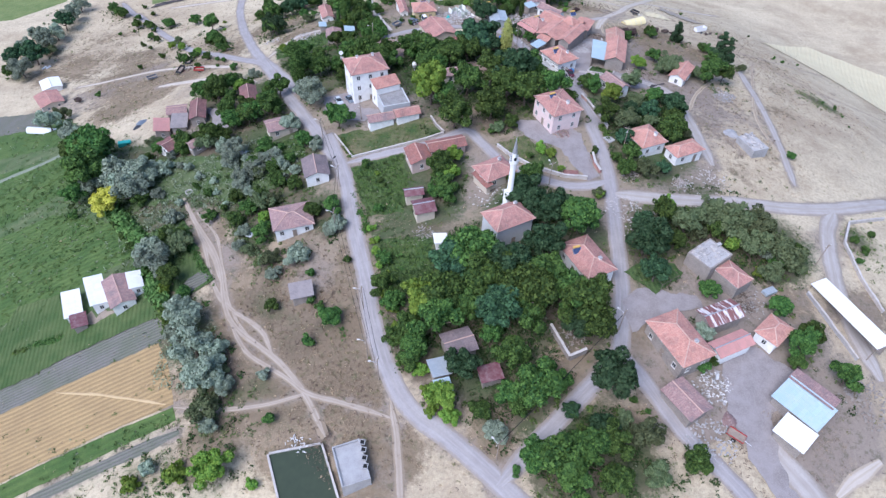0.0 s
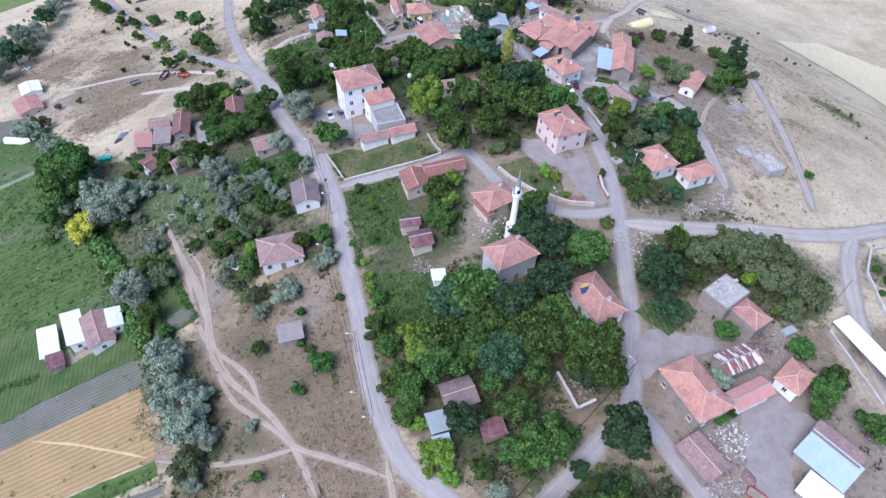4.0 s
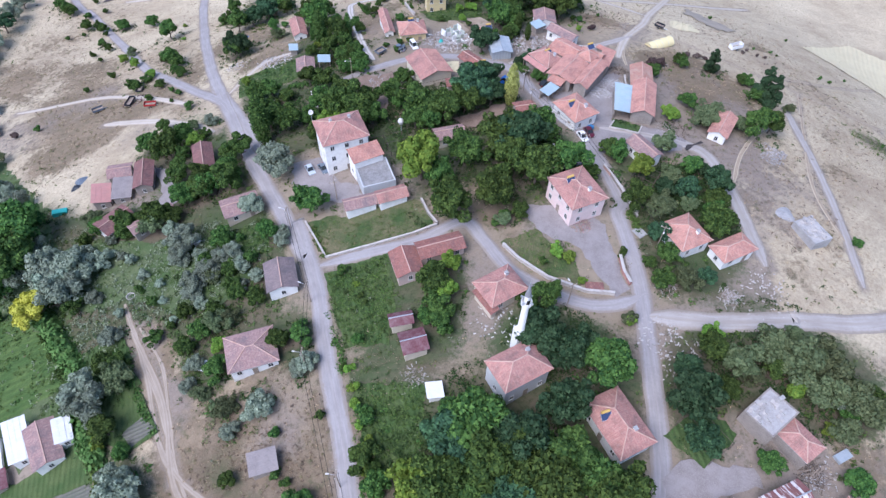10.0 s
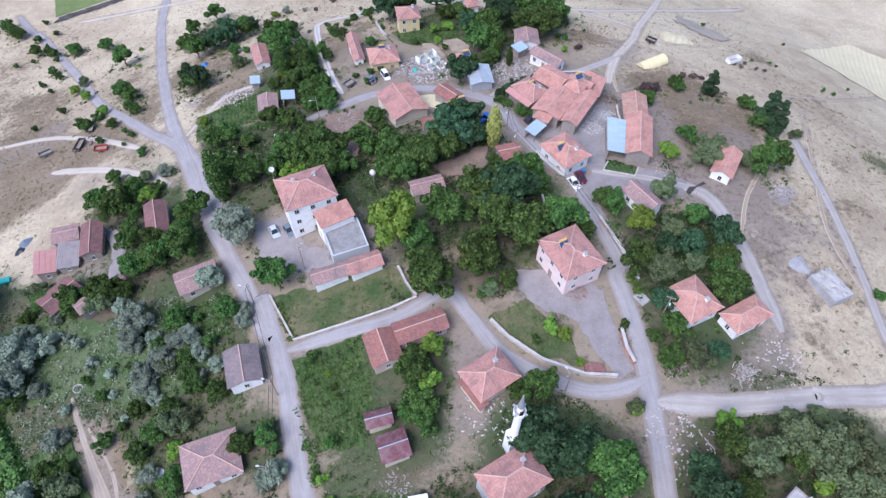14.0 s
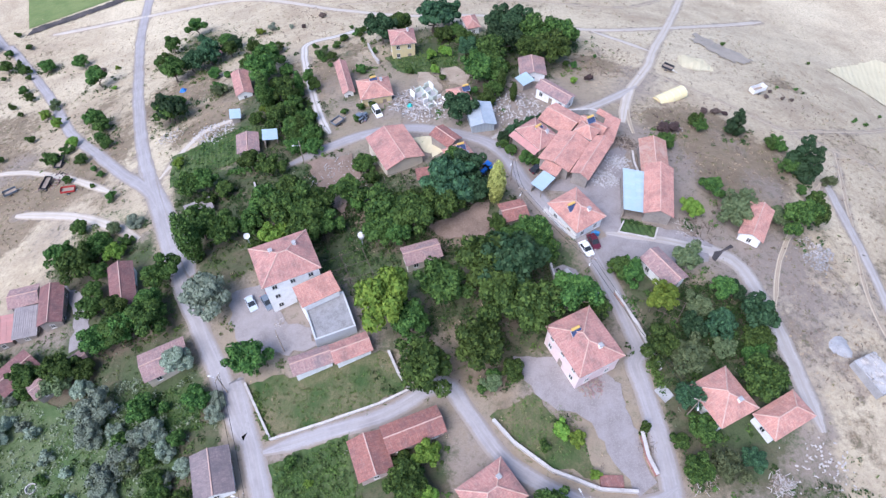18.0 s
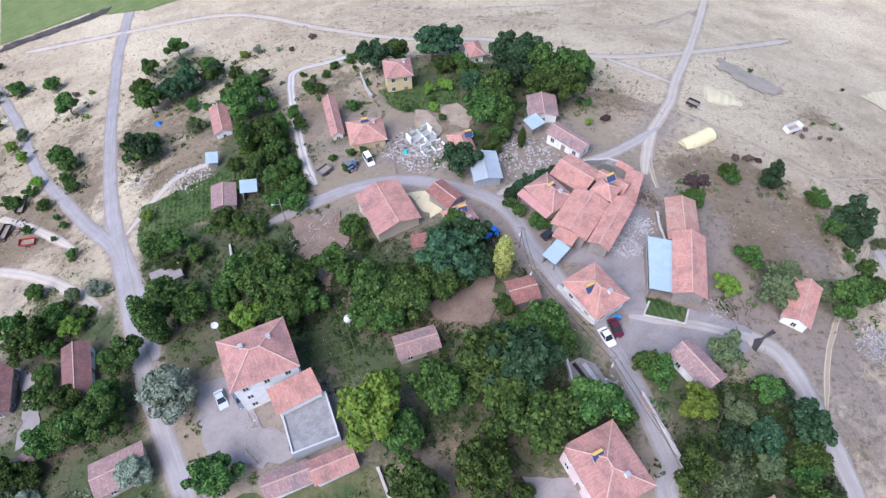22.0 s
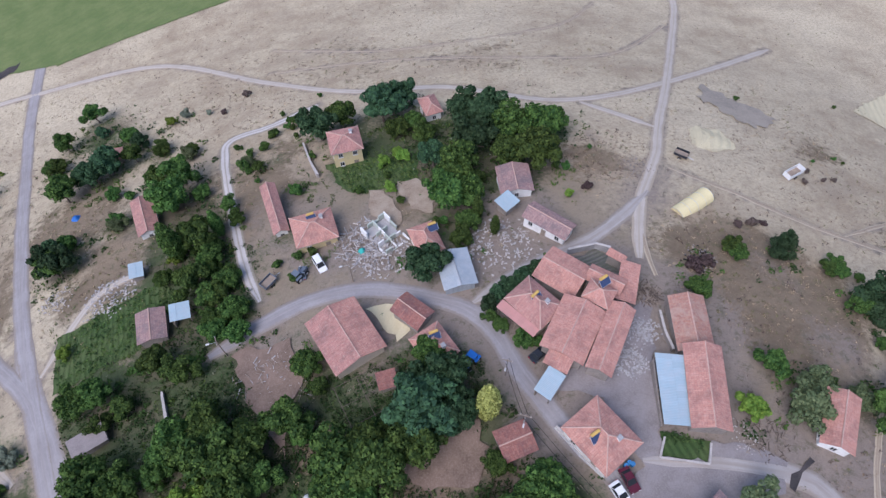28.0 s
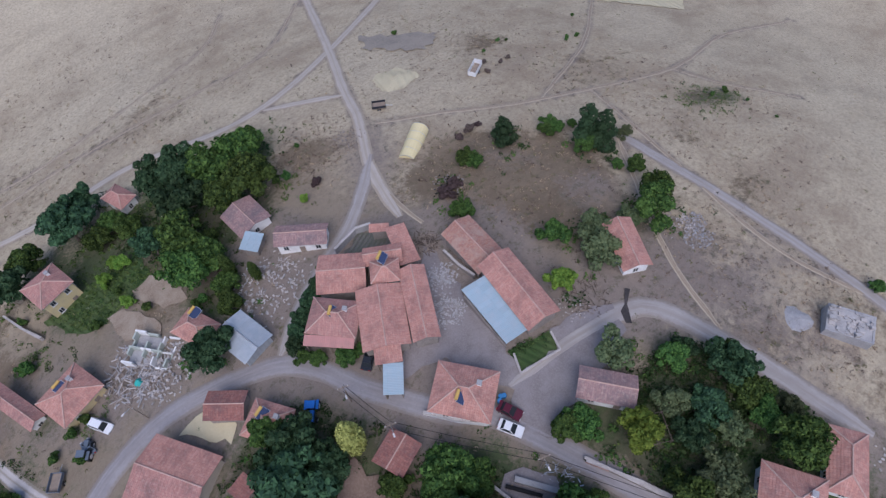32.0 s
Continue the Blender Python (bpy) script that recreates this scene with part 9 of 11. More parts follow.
tree("b", -130.0, 303.5, 1.90)
tree("bush", -117.0, 284.2, 1.71)
tree("will", -35.7, 120.5, 2.72)
tree("olive", -38.8, 116.7, 2.48)
tree("will", -32.1, 117.4, 2.07)
tree("b", -30.0, 119.3, 1.87)
tree("will", -42.8, 112.8, 2.54)
tree("b", -36.4, 106.8, 2.16)
tree("b", -32.5, 110.4, 1.99)
tree("bright", -34.6, 98.4, 1.70)
tree("b", -22.1, 97.6, 2.04)
tree("b", -18.0, 97.6, 2.31)
tree("b", -27.8, 108.1, 2.16)
tree("b", -33.3, 112.9, 2.02)
tree("b", -39.2, 103.1, 2.32)
tree("b", -41.9, 99.7, 2.29)
tree("b", -34.7, 93.3, 2.56)
tree("will", -39.6, 95.5, 1.87)
tree("bush", -51.5, 113.2, 2.07)
tree("bushgrey", -46.1, 107.5, 1.41)
tree("bushgrey", -55.7, 121.6, 1.95)
tree("bushgrey", -62.6, 128.9, 1.81)
tree("will", -18.5, 90.4, 1.79)
tree("bush", -33.2, 125.8, 1.73)
tree("will", -28.5, 114.3, 1.83)
tree("b", -25.1, 111.8, 1.40)
tree("will", -73.4, 124.4, 3.32)
tree("will", -67.1, 118.2, 2.15)
tree("will", -73.9, 133.1, 2.55)
tree("will", -67.0, 135.8, 1.64)
tree("will", -60.0, 105.9, 2.61)
tree("b", -56.4, 99.9, 2.14)
tree("b", -93.1, 144.3, 6.68)
tree("will", -102.9, 150.5, 4.00)
tree("will", -80.7, 131.4, 3.80)
tree("b", -80.1, 115.8, 1.73)
tree("b", -77.2, 110.9, 1.41)
tree("b", -73.6, 105.6, 1.38)
tree("b", -70.1, 100.7, 1.34)
tree("b", -66.9, 95.2, 1.18)
tree("b", -63.9, 90.1, 1.15)
tree("b", -61.2, 85.2, 1.13)
tree("b", -58.5, 80.6, 1.10)
tree("bush", -92.9, 120.4, 2.08)
tree("b", -61.7, 94.7, 2.58)
tree("b", -55.9, 85.0, 3.07)
tree("will", -51.4, 75.1, 3.06)
tree("will", -46.3, 64.3, 4.41)
tree("will", -43.5, 56.7, 4.47)
tree("will", -51.7, 69.7, 2.53)
tree("will", -41.7, 62.1, 3.08)
tree("olive", -42.1, 50.4, 3.32)
tree("will", -38.5, 54.5, 2.34)
tree("b", -52.0, 80.3, 1.93)
tree("olive", -40.2, 58.4, 2.17)
tree("will", -40.9, 47.1, 2.06)
tree("bush", -21.9, 61.6, 1.96)
tree("b", -17.2, 66.2, 2.42)
tree("bush", -21.8, 71.7, 1.60)
tree("will", -25.4, 83.8, 2.87)
tree("olive", -32.1, 85.2, 2.43)
tree("bushgrey", -30.0, 81.5, 1.80)
tree("bush", -22.2, 79.0, 1.65)
tree("bush", -14.0, 81.1, 1.54)
tree("bush", -19.9, 70.1, 1.36)
tree("bright", -38.6, 37.6, 3.49)
tree("bushlime", -30.9, 34.5, 1.93)
tree("bushlime", -46.3, 38.8, 2.79)
tree("bush", -28.8, 46.5, 1.84)
tree("bushgrey", -52.4, 40.9, 2.43)
tree("bushlime", -55.3, 38.4, 2.41)
tree("bushgrey", -30.8, 55.9, 1.92)
tree("will", -16.7, 91.1, 2.46)
tree("b", -63.1, 138.3, 2.92)
tree("will", -48.5, 176.1, 2.12)
tree("bush", -5.3, 78.8, 2.33)
tree("b", -6.3, 72.1, 2.70)
tree("b", -4.3, 67.2, 2.42)
tree("bushlime", -7.7, 82.1, 1.66)
tree("bright", 1.9, 65.3, 4.09)
tree("b", -1.2, 60.4, 2.97)
tree("b", 4.4, 59.9, 4.55)
tree("b", 12.4, 74.1, 5.34)
tree("b", 16.6, 75.6, 3.1)
tree("dark", 8.8, 72.3, 4.81)
tree("b", 14.0, 67.1, 5.18)
tree("dark", 20.1, 70.3, 5.24)
tree("b", 22.4, 63.1, 5.55)
tree("dark", 29.0, 75.8, 4.3)
tree("dark", 16.6, 60.4, 5.02)
tree("b", 11.8, 62.5, 3.9)
tree("b", 27.8, 67.2, 4.70)
tree("b", 30.5, 63.0, 4.62)
tree("b", 34.2, 59.8, 5.03)
tree("b", 35.8, 55.6, 3.76)
tree("dark", 31.7, 56.5, 3.10)
tree("b", 23.1, 59.2, 3.94)
tree("b", -0.3, 55.4, 2.90)
tree("b", -3.5, 58.8, 2.33)
tree("b", 5.9, 64.7, 4.65)
tree("b", -1.5, 53.4, 2.68)
tree("b", 20.5, 68.2, 4.48)
tree("b", 15.3, 57.3, 2.31)

tree("bright", 4.3, 44.6, 2.95)
tree("bright", 0.8, 51.5, 1.64)
tree("bright", 6.2, 41.5, 1.76)
tree("dark", 9.0, 50.0, 3.3)
tree("b", 18.2, 51.4, 3.44)
tree("will", 13.4, 37.8, 2.58)
tree("b", 21.6, 43.8, 4.45)
tree("b", 16.7, 44.3, 2.75)
tree("b", 26.4, 45.7, 2.38)
tree("b", 11.4, 42.1, 2.15)
tree("b", 18.5, 41.7, 2.34)
tree("bright", 2.2, 43.2, 1.38)
tree("b", 25.4, 48.8, 2.02)
tree("dark", 36.1, 44.4, 4.67)
tree("dark", 28.2, 40.6, 1.75)
tree("dark", 32.8, 36.6, 2.66)
tree("b", 24.2, 30.7, 4.35)
tree("b", 29.5, 32.4, 3.86)
tree("b", 33.9, 33.4, 3.07)
tree("b", 19.9, 31.9, 2.95)
tree("b", 32.5, 27.0, 2.97)
tree("olive", 40.2, 34.1, 3.39)
tree("olive", 40.7, 27.8, 2.56)
tree("b", 25.7, 27.4, 3.41)
tree("b", 48.5, 29.3, 2.59)
tree("bush", 40.3, 41.8, 1.19)
tree("bush", 42.4, 39.6, 0.98)
tree("bush", 16.6, 30.9, 1.31)
tree("dark", 50.8, 74.9, 4.75)
tree("dark", 51.2, 67.9, 3.10)
tree("b", 58.2, 84.7, 2.88)
tree("olive", 62.3, 81.3, 3.80)
tree("olive", 70.2, 84.7, 3.88)
tree("olive", 74.0, 80.9, 4.54)
tree("olive", 78.9, 79.6, 4.54)
tree("olive", 81.8, 73.6, 4.44)
tree("olive", 84.6, 72.0, 2.82)
tree("olive", 76.1, 75.4, 3.76)
tree("bushlime", 71.7, 76.3, 2.83)
tree("b", 62.0, 64.3, 2.21)
tree("olive", 77.8, 68.8, 2.76)
tree("will", 58.1, 54.8, 2.43)
tree("b", 55.3, 47.5, 1.74)
tree("b", 57.5, 48.8, 1.45)
tree("b", 58.7, 77.3, 2.34)
tree("b", 77.2, 51.0, 2.95)
tree("b", 81.2, 53.8, 2.58)
tree("b", 75.2, 48.0, 2.09)
tree("b", 83.8, 44.1, 2.89)
tree("b", 76.6, 60.2, 2.43)
tree("bush", 71.6, 55.1, 1.08)
tree("olive", 64.9, 79.5, 2.14)
tree("b", 106.7, 81.7, 1.27)
tree("b", 108.1, 78.6, 1.26)
tree("b", 113.7, 84.8, 1.04)
tree("b", 104.7, 75.2, 0.99)


tree("b", -172.3, 250.1, 3.22)


tree("b", -82.8, 262.8, 4.09)
tree("b", -80.3, 220.3, 1.79)
tree("b", -110.3, 288.3, 2.66)
tree("b", -51.5, 246.8, 3.94)
tree("bush", -98.7, 236.3, 2.03)
tree("bushdead", -125.5, 208.2, 1.88)
tree("bush", -117.2, 208.2, 1.67)
tree("bush", -106.6, 229.6, 1.77)
tree("bush", -127.6, 287.1, 1.57)
tree("bush", -124.5, 296.2, 1.61)
tree("bush", -134.2, 285.8, 1.57)

tree("will", -73.8, 126.8, 5.03)
tree("will", -74.0, 119.1, 4.64)
tree("will", -67.5, 129.0, 2.92)
tree("will", -51.2, 133.2, 2.20)
tree("will", -47.0, 124.7, 2.80)
tree("will", -62.2, 93.2, 4.46)
tree("olive", -55.4, 95.6, 3.48)
tree("will", -18.5, 90.9, 1.66)
tree("bright", -34.6, 99.0, 1.55)
tree("b", -22.6, 97.1, 2.41)
tree("b", -18.6, 98.7, 1.82)
tree("b", -37.4, 125.8, 2.56)
tree("olive", -33.3, 104.4, 2.31)
tree("olive", -37.6, 89.0, 1.96)
tree("will", -42.1, 122.8, 1.85)
tree("will", -37.7, 117.6, 2.03)
tree("b", -43.6, 143.6, 3.04)
tree("b", -37.8, 145.9, 3.06)
tree("b", -48.6, 144.1, 2.56)
tree("b", -53.8, 162.3, 2.23)
tree("b", -59.4, 167.0, 2.15)
tree("will", -23.7, 125.5, 1.62)
tree("will", -127.1, 185.8, 4.46)
tree("olive", -124.8, 192.2, 3.32)
tree("will", -112.9, 169.9, 3.80)
tree("will", -101.9, 160.1, 3.64)
tree("b", -95.6, 144.4, 6.41)
tree("will", -79.2, 126.0, 5.58)
tree("will", -73.0, 122.2, 3.68)
tree("will", -89.3, 138.4, 3.65)
tree("olive", -74.2, 144.7, 2.86)
tree("olive", -64.6, 139.8, 2.94)
tree("b", -64.5, 169.8, 2.93)
tree("olive", -59.5, 168.7, 2.91)
tree("b", -53.6, 156.9, 2.43)
tree("b", -45.8, 148.6, 3.00)
tree("b", -38.9, 148.5, 2.99)
tree("b", -55.0, 137.7, 3.21)
tree("will", -34.2, 121.0, 2.67)
tree("will", -39.9, 118.1, 2.94)
tree("will", -48.4, 127.5, 2.77)
tree("olive", 72.1, 83.2, 2.33)
tree("bright", 75.3, 79.5, 1.96)
tree("olive", 77.7, 77.7, 1.83)
tree("b", 69.3, 80.5, 2.29)
tree("will", 79.8, 74.3, 2.26)
tree("b", 85.9, 74.2, 2.73)
tree("b", 80.8, 71.9, 2.02)
tree("olive", 76.8, 87.9, 1.91)
tree("bright", 75.6, 69.2, 1.44)
tree("bright", 59.3, 87.3, 2.34)
tree("olive", 66.6, 84.3, 1.63)
tree("bushdead", 62.5, 83.5, 1.85)
tree("bushdead", 79.5, 84.6, 1.66)
tree("dark", 52.0, 80.1, 3.14)
tree("dark", 54.6, 76.0, 2.44)

tree("will", -166.2, 248.7, 5.40)
tree("dark", -165.0, 261.4, 5.58)
tree("will", -165.7, 276.1, 5.27)
tree("will", -164.9, 286.6, 4.87)
tree("dark", -164.2, 297.5, 4.71)
tree("will", -163.8, 306.9, 4.53)
tree("will", -163.4, 317.9, 4.35)
tree("will", -174.6, 273.1, 4.71)
tree("dark", -174.0, 262.4, 4.59)
tree("will", -174.7, 288.5, 4.08)
tree("olive", -162.4, 271.5, 3.14)
tree("b", -119.9, 288.9, 2.46)
tree("b", -109.7, 287.5, 2.72)
tree("b", -110.8, 268.0, 2.07)
tree("olive", -97.3, 256.4, 2.24)
tree("b", -96.4, 284.4, 2.69)
tree("b", -78.0, 236.4, 2.09)
tree("bush", -123.3, 306.6, 2.00)
tree("bush", -130.3, 316.8, 1.75)

tree("bushlime", -9.0, 89.0, 1.29)
tree("bushlime", -8.2, 85.3, 1.14)
tree("bushlime", -7.5, 81.7, 1.25)
tree("bushlime", -6.9, 77.9, 1.35)
tree("bushlime", -6.4, 74.2, 1.21)
tree("bright", -5.5, 69.9, 1.42)
tree("bright", -4.4, 66.1, 1.40)
tree("bushlime", -3.8, 62.4, 1.26)
tree("bright", -3.1, 59.5, 1.35)
tree("bright", -1.3, 54.0, 1.43)
tree("bright", 0.8, 51.6, 1.52)
tree("bright", 2.1, 46.9, 1.59)
tree("bright", 3.1, 44.4, 1.36)
tree("bright", 5.2, 41.8, 1.76)
tree("bush", 28.2, 40.3, 1.85)
tree("bush", 33.8, 37.4, 1.62)
tree("olive", 37.5, 37.9, 2.03)
tree("bushlime", 34.1, 108.9, 1.91)
tree("bushlime", 36.7, 108.1, 1.48)
tree("bush", 31.1, 107.1, 1.47)
tree("olive", 24.6, 118.9, 1.77)
tree("b", 23.5, 125.8, 2.28)
tree("olive", 44.9, 92.3, 1.77)
tree("bright", 37.9, 101.8, 0.93)
tree("bush", 4.7, 108.2, 1.27)
tree("b", 9.1, 104.5, 2.47)
tree("b", 8.5, 108.5, 1.69)
tree("olive", 2.4, 92.3, 1.37)
tree("bush", -9.6, 89.7, 0.97)
tree("bush", -6.1, 104.7, 1.04)

tree("b", -47.6, 218.9, 3.27)
tree("b", -46.7, 227.9, 2.00)
tree("dark", -47.1, 251.5, 3.17)
tree("dark", -42.2, 259.4, 2.62)
tree("b", -34.4, 254.8, 2.87)
tree("b", -25.8, 241.3, 2.69)
tree("b", -21.2, 228.7, 2.25)
tree("b", -26.9, 253.5, 2.22)
tree("olive", -18.9, 247.9, 2.15)
tree("bright", -19.2, 210.2, 1.54)
tree("b", -16.7, 213.0, 2.08)
tree("b", -12.0, 205.0, 2.24)
tree("b", -7.8, 199.7, 2.41)
tree("b", -6.2, 192.1, 2.54)
tree("b", -9.9, 192.1, 1.86)
tree("pop", -21.7, 218.3, 0.94)
tree("pop", -9.8, 217.2, 0.93)
tree("b", -34.9, 230.0, 2.00)
tree("bush", -33.4, 238.5, 2.08)
tree("olive", -3.6, 236.9, 1.75)
tree("bush", 2.2, 245.9, 1.37)
tree("bush", 7.6, 247.0, 1.37)

# growth beneath the trees; the dark kind has the shade there in its colour
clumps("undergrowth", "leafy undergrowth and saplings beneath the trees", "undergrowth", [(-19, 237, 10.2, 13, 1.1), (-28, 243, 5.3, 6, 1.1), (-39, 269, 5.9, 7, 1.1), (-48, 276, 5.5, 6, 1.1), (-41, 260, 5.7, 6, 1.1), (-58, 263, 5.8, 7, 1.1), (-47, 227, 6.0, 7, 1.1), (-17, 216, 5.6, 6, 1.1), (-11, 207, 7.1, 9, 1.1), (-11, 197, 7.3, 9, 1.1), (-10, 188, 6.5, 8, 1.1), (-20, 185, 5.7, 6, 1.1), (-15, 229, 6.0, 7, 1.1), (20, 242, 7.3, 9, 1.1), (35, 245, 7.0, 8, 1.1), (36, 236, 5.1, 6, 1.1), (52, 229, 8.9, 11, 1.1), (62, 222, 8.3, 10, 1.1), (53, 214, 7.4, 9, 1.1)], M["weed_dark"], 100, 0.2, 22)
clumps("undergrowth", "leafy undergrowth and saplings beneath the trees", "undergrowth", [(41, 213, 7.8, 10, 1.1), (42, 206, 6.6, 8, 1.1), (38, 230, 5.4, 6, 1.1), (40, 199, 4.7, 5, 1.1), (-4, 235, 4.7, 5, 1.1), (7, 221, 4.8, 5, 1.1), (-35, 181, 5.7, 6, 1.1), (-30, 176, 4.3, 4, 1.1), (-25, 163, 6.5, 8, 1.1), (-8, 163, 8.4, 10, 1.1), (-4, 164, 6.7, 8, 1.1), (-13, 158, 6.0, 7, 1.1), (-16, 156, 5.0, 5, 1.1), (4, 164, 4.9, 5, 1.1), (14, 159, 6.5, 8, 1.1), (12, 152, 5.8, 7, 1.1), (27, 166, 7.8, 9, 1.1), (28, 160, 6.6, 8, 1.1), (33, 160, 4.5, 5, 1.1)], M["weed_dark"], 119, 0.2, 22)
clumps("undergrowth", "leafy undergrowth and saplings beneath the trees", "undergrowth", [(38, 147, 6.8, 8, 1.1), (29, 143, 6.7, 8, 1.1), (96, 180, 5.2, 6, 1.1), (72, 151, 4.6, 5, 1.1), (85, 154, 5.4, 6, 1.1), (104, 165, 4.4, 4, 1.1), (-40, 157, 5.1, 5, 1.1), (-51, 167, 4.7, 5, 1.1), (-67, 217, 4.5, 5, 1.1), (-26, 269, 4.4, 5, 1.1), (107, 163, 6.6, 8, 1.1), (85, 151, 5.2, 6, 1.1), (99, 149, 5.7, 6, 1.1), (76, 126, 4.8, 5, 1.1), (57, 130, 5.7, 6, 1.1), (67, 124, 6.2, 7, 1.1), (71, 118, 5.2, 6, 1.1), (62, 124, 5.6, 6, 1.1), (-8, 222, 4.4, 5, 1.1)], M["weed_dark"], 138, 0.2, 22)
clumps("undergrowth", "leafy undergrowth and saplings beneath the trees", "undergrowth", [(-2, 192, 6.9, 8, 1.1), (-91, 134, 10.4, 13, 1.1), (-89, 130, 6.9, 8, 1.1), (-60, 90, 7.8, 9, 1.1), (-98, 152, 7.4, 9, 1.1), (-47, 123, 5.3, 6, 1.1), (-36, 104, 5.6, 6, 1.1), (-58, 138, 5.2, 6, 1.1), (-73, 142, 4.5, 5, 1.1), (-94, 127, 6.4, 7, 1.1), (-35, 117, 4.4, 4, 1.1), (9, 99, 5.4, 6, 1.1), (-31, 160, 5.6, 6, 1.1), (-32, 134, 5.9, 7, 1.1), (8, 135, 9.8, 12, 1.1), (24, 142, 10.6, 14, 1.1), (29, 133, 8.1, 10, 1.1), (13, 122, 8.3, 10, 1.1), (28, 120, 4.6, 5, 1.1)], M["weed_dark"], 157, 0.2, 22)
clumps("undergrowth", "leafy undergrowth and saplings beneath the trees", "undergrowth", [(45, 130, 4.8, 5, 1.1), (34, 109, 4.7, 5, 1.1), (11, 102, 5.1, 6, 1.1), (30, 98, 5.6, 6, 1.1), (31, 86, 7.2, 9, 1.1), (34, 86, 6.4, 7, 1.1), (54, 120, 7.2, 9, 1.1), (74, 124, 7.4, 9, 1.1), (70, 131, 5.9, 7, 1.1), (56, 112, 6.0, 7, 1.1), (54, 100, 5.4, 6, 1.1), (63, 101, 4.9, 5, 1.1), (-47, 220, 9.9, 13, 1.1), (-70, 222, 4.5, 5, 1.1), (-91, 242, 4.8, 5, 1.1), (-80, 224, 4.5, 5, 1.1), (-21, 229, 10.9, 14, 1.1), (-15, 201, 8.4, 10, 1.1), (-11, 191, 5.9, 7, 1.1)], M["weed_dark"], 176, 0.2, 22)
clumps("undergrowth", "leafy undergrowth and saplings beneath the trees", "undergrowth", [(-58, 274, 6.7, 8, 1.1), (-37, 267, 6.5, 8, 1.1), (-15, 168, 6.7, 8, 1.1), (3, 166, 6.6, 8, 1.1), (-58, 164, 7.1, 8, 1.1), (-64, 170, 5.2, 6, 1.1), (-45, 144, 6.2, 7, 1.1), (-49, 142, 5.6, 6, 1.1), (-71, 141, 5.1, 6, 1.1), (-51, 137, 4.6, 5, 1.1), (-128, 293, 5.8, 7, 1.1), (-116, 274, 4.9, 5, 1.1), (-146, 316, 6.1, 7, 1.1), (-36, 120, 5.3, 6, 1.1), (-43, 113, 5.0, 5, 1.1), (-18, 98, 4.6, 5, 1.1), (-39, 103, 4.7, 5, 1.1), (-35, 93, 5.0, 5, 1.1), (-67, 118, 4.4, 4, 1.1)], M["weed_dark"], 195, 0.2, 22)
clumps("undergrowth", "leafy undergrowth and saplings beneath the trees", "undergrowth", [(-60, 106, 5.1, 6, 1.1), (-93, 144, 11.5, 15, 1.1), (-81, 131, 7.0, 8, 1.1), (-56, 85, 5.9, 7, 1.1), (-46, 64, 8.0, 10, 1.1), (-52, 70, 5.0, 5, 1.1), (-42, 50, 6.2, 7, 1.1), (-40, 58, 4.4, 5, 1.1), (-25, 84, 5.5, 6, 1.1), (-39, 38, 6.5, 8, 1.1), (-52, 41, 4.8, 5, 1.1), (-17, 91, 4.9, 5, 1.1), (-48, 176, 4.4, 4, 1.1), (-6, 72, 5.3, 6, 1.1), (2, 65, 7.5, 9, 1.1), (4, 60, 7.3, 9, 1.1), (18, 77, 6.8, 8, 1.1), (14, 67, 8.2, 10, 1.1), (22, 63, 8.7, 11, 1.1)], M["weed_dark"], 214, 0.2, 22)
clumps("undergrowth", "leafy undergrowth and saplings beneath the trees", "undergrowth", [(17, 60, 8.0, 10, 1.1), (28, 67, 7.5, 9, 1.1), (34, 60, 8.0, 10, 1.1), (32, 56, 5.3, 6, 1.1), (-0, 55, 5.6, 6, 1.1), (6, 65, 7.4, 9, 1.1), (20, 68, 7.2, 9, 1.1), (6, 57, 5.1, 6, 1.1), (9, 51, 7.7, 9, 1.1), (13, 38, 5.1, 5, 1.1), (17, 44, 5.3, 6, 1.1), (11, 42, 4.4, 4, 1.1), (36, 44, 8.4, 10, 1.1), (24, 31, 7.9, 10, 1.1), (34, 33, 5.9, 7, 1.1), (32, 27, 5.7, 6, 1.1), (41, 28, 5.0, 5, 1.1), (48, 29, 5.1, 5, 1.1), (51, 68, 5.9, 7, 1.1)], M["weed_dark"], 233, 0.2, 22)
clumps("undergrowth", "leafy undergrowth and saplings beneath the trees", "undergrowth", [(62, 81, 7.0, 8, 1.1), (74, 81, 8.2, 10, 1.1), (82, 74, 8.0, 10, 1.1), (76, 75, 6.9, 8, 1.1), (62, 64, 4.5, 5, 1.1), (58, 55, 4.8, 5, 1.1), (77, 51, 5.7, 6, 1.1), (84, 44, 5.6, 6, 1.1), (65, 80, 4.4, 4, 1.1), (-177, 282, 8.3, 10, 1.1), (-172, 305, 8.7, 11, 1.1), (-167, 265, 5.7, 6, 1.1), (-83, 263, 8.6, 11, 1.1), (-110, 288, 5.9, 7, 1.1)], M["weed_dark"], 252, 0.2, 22)
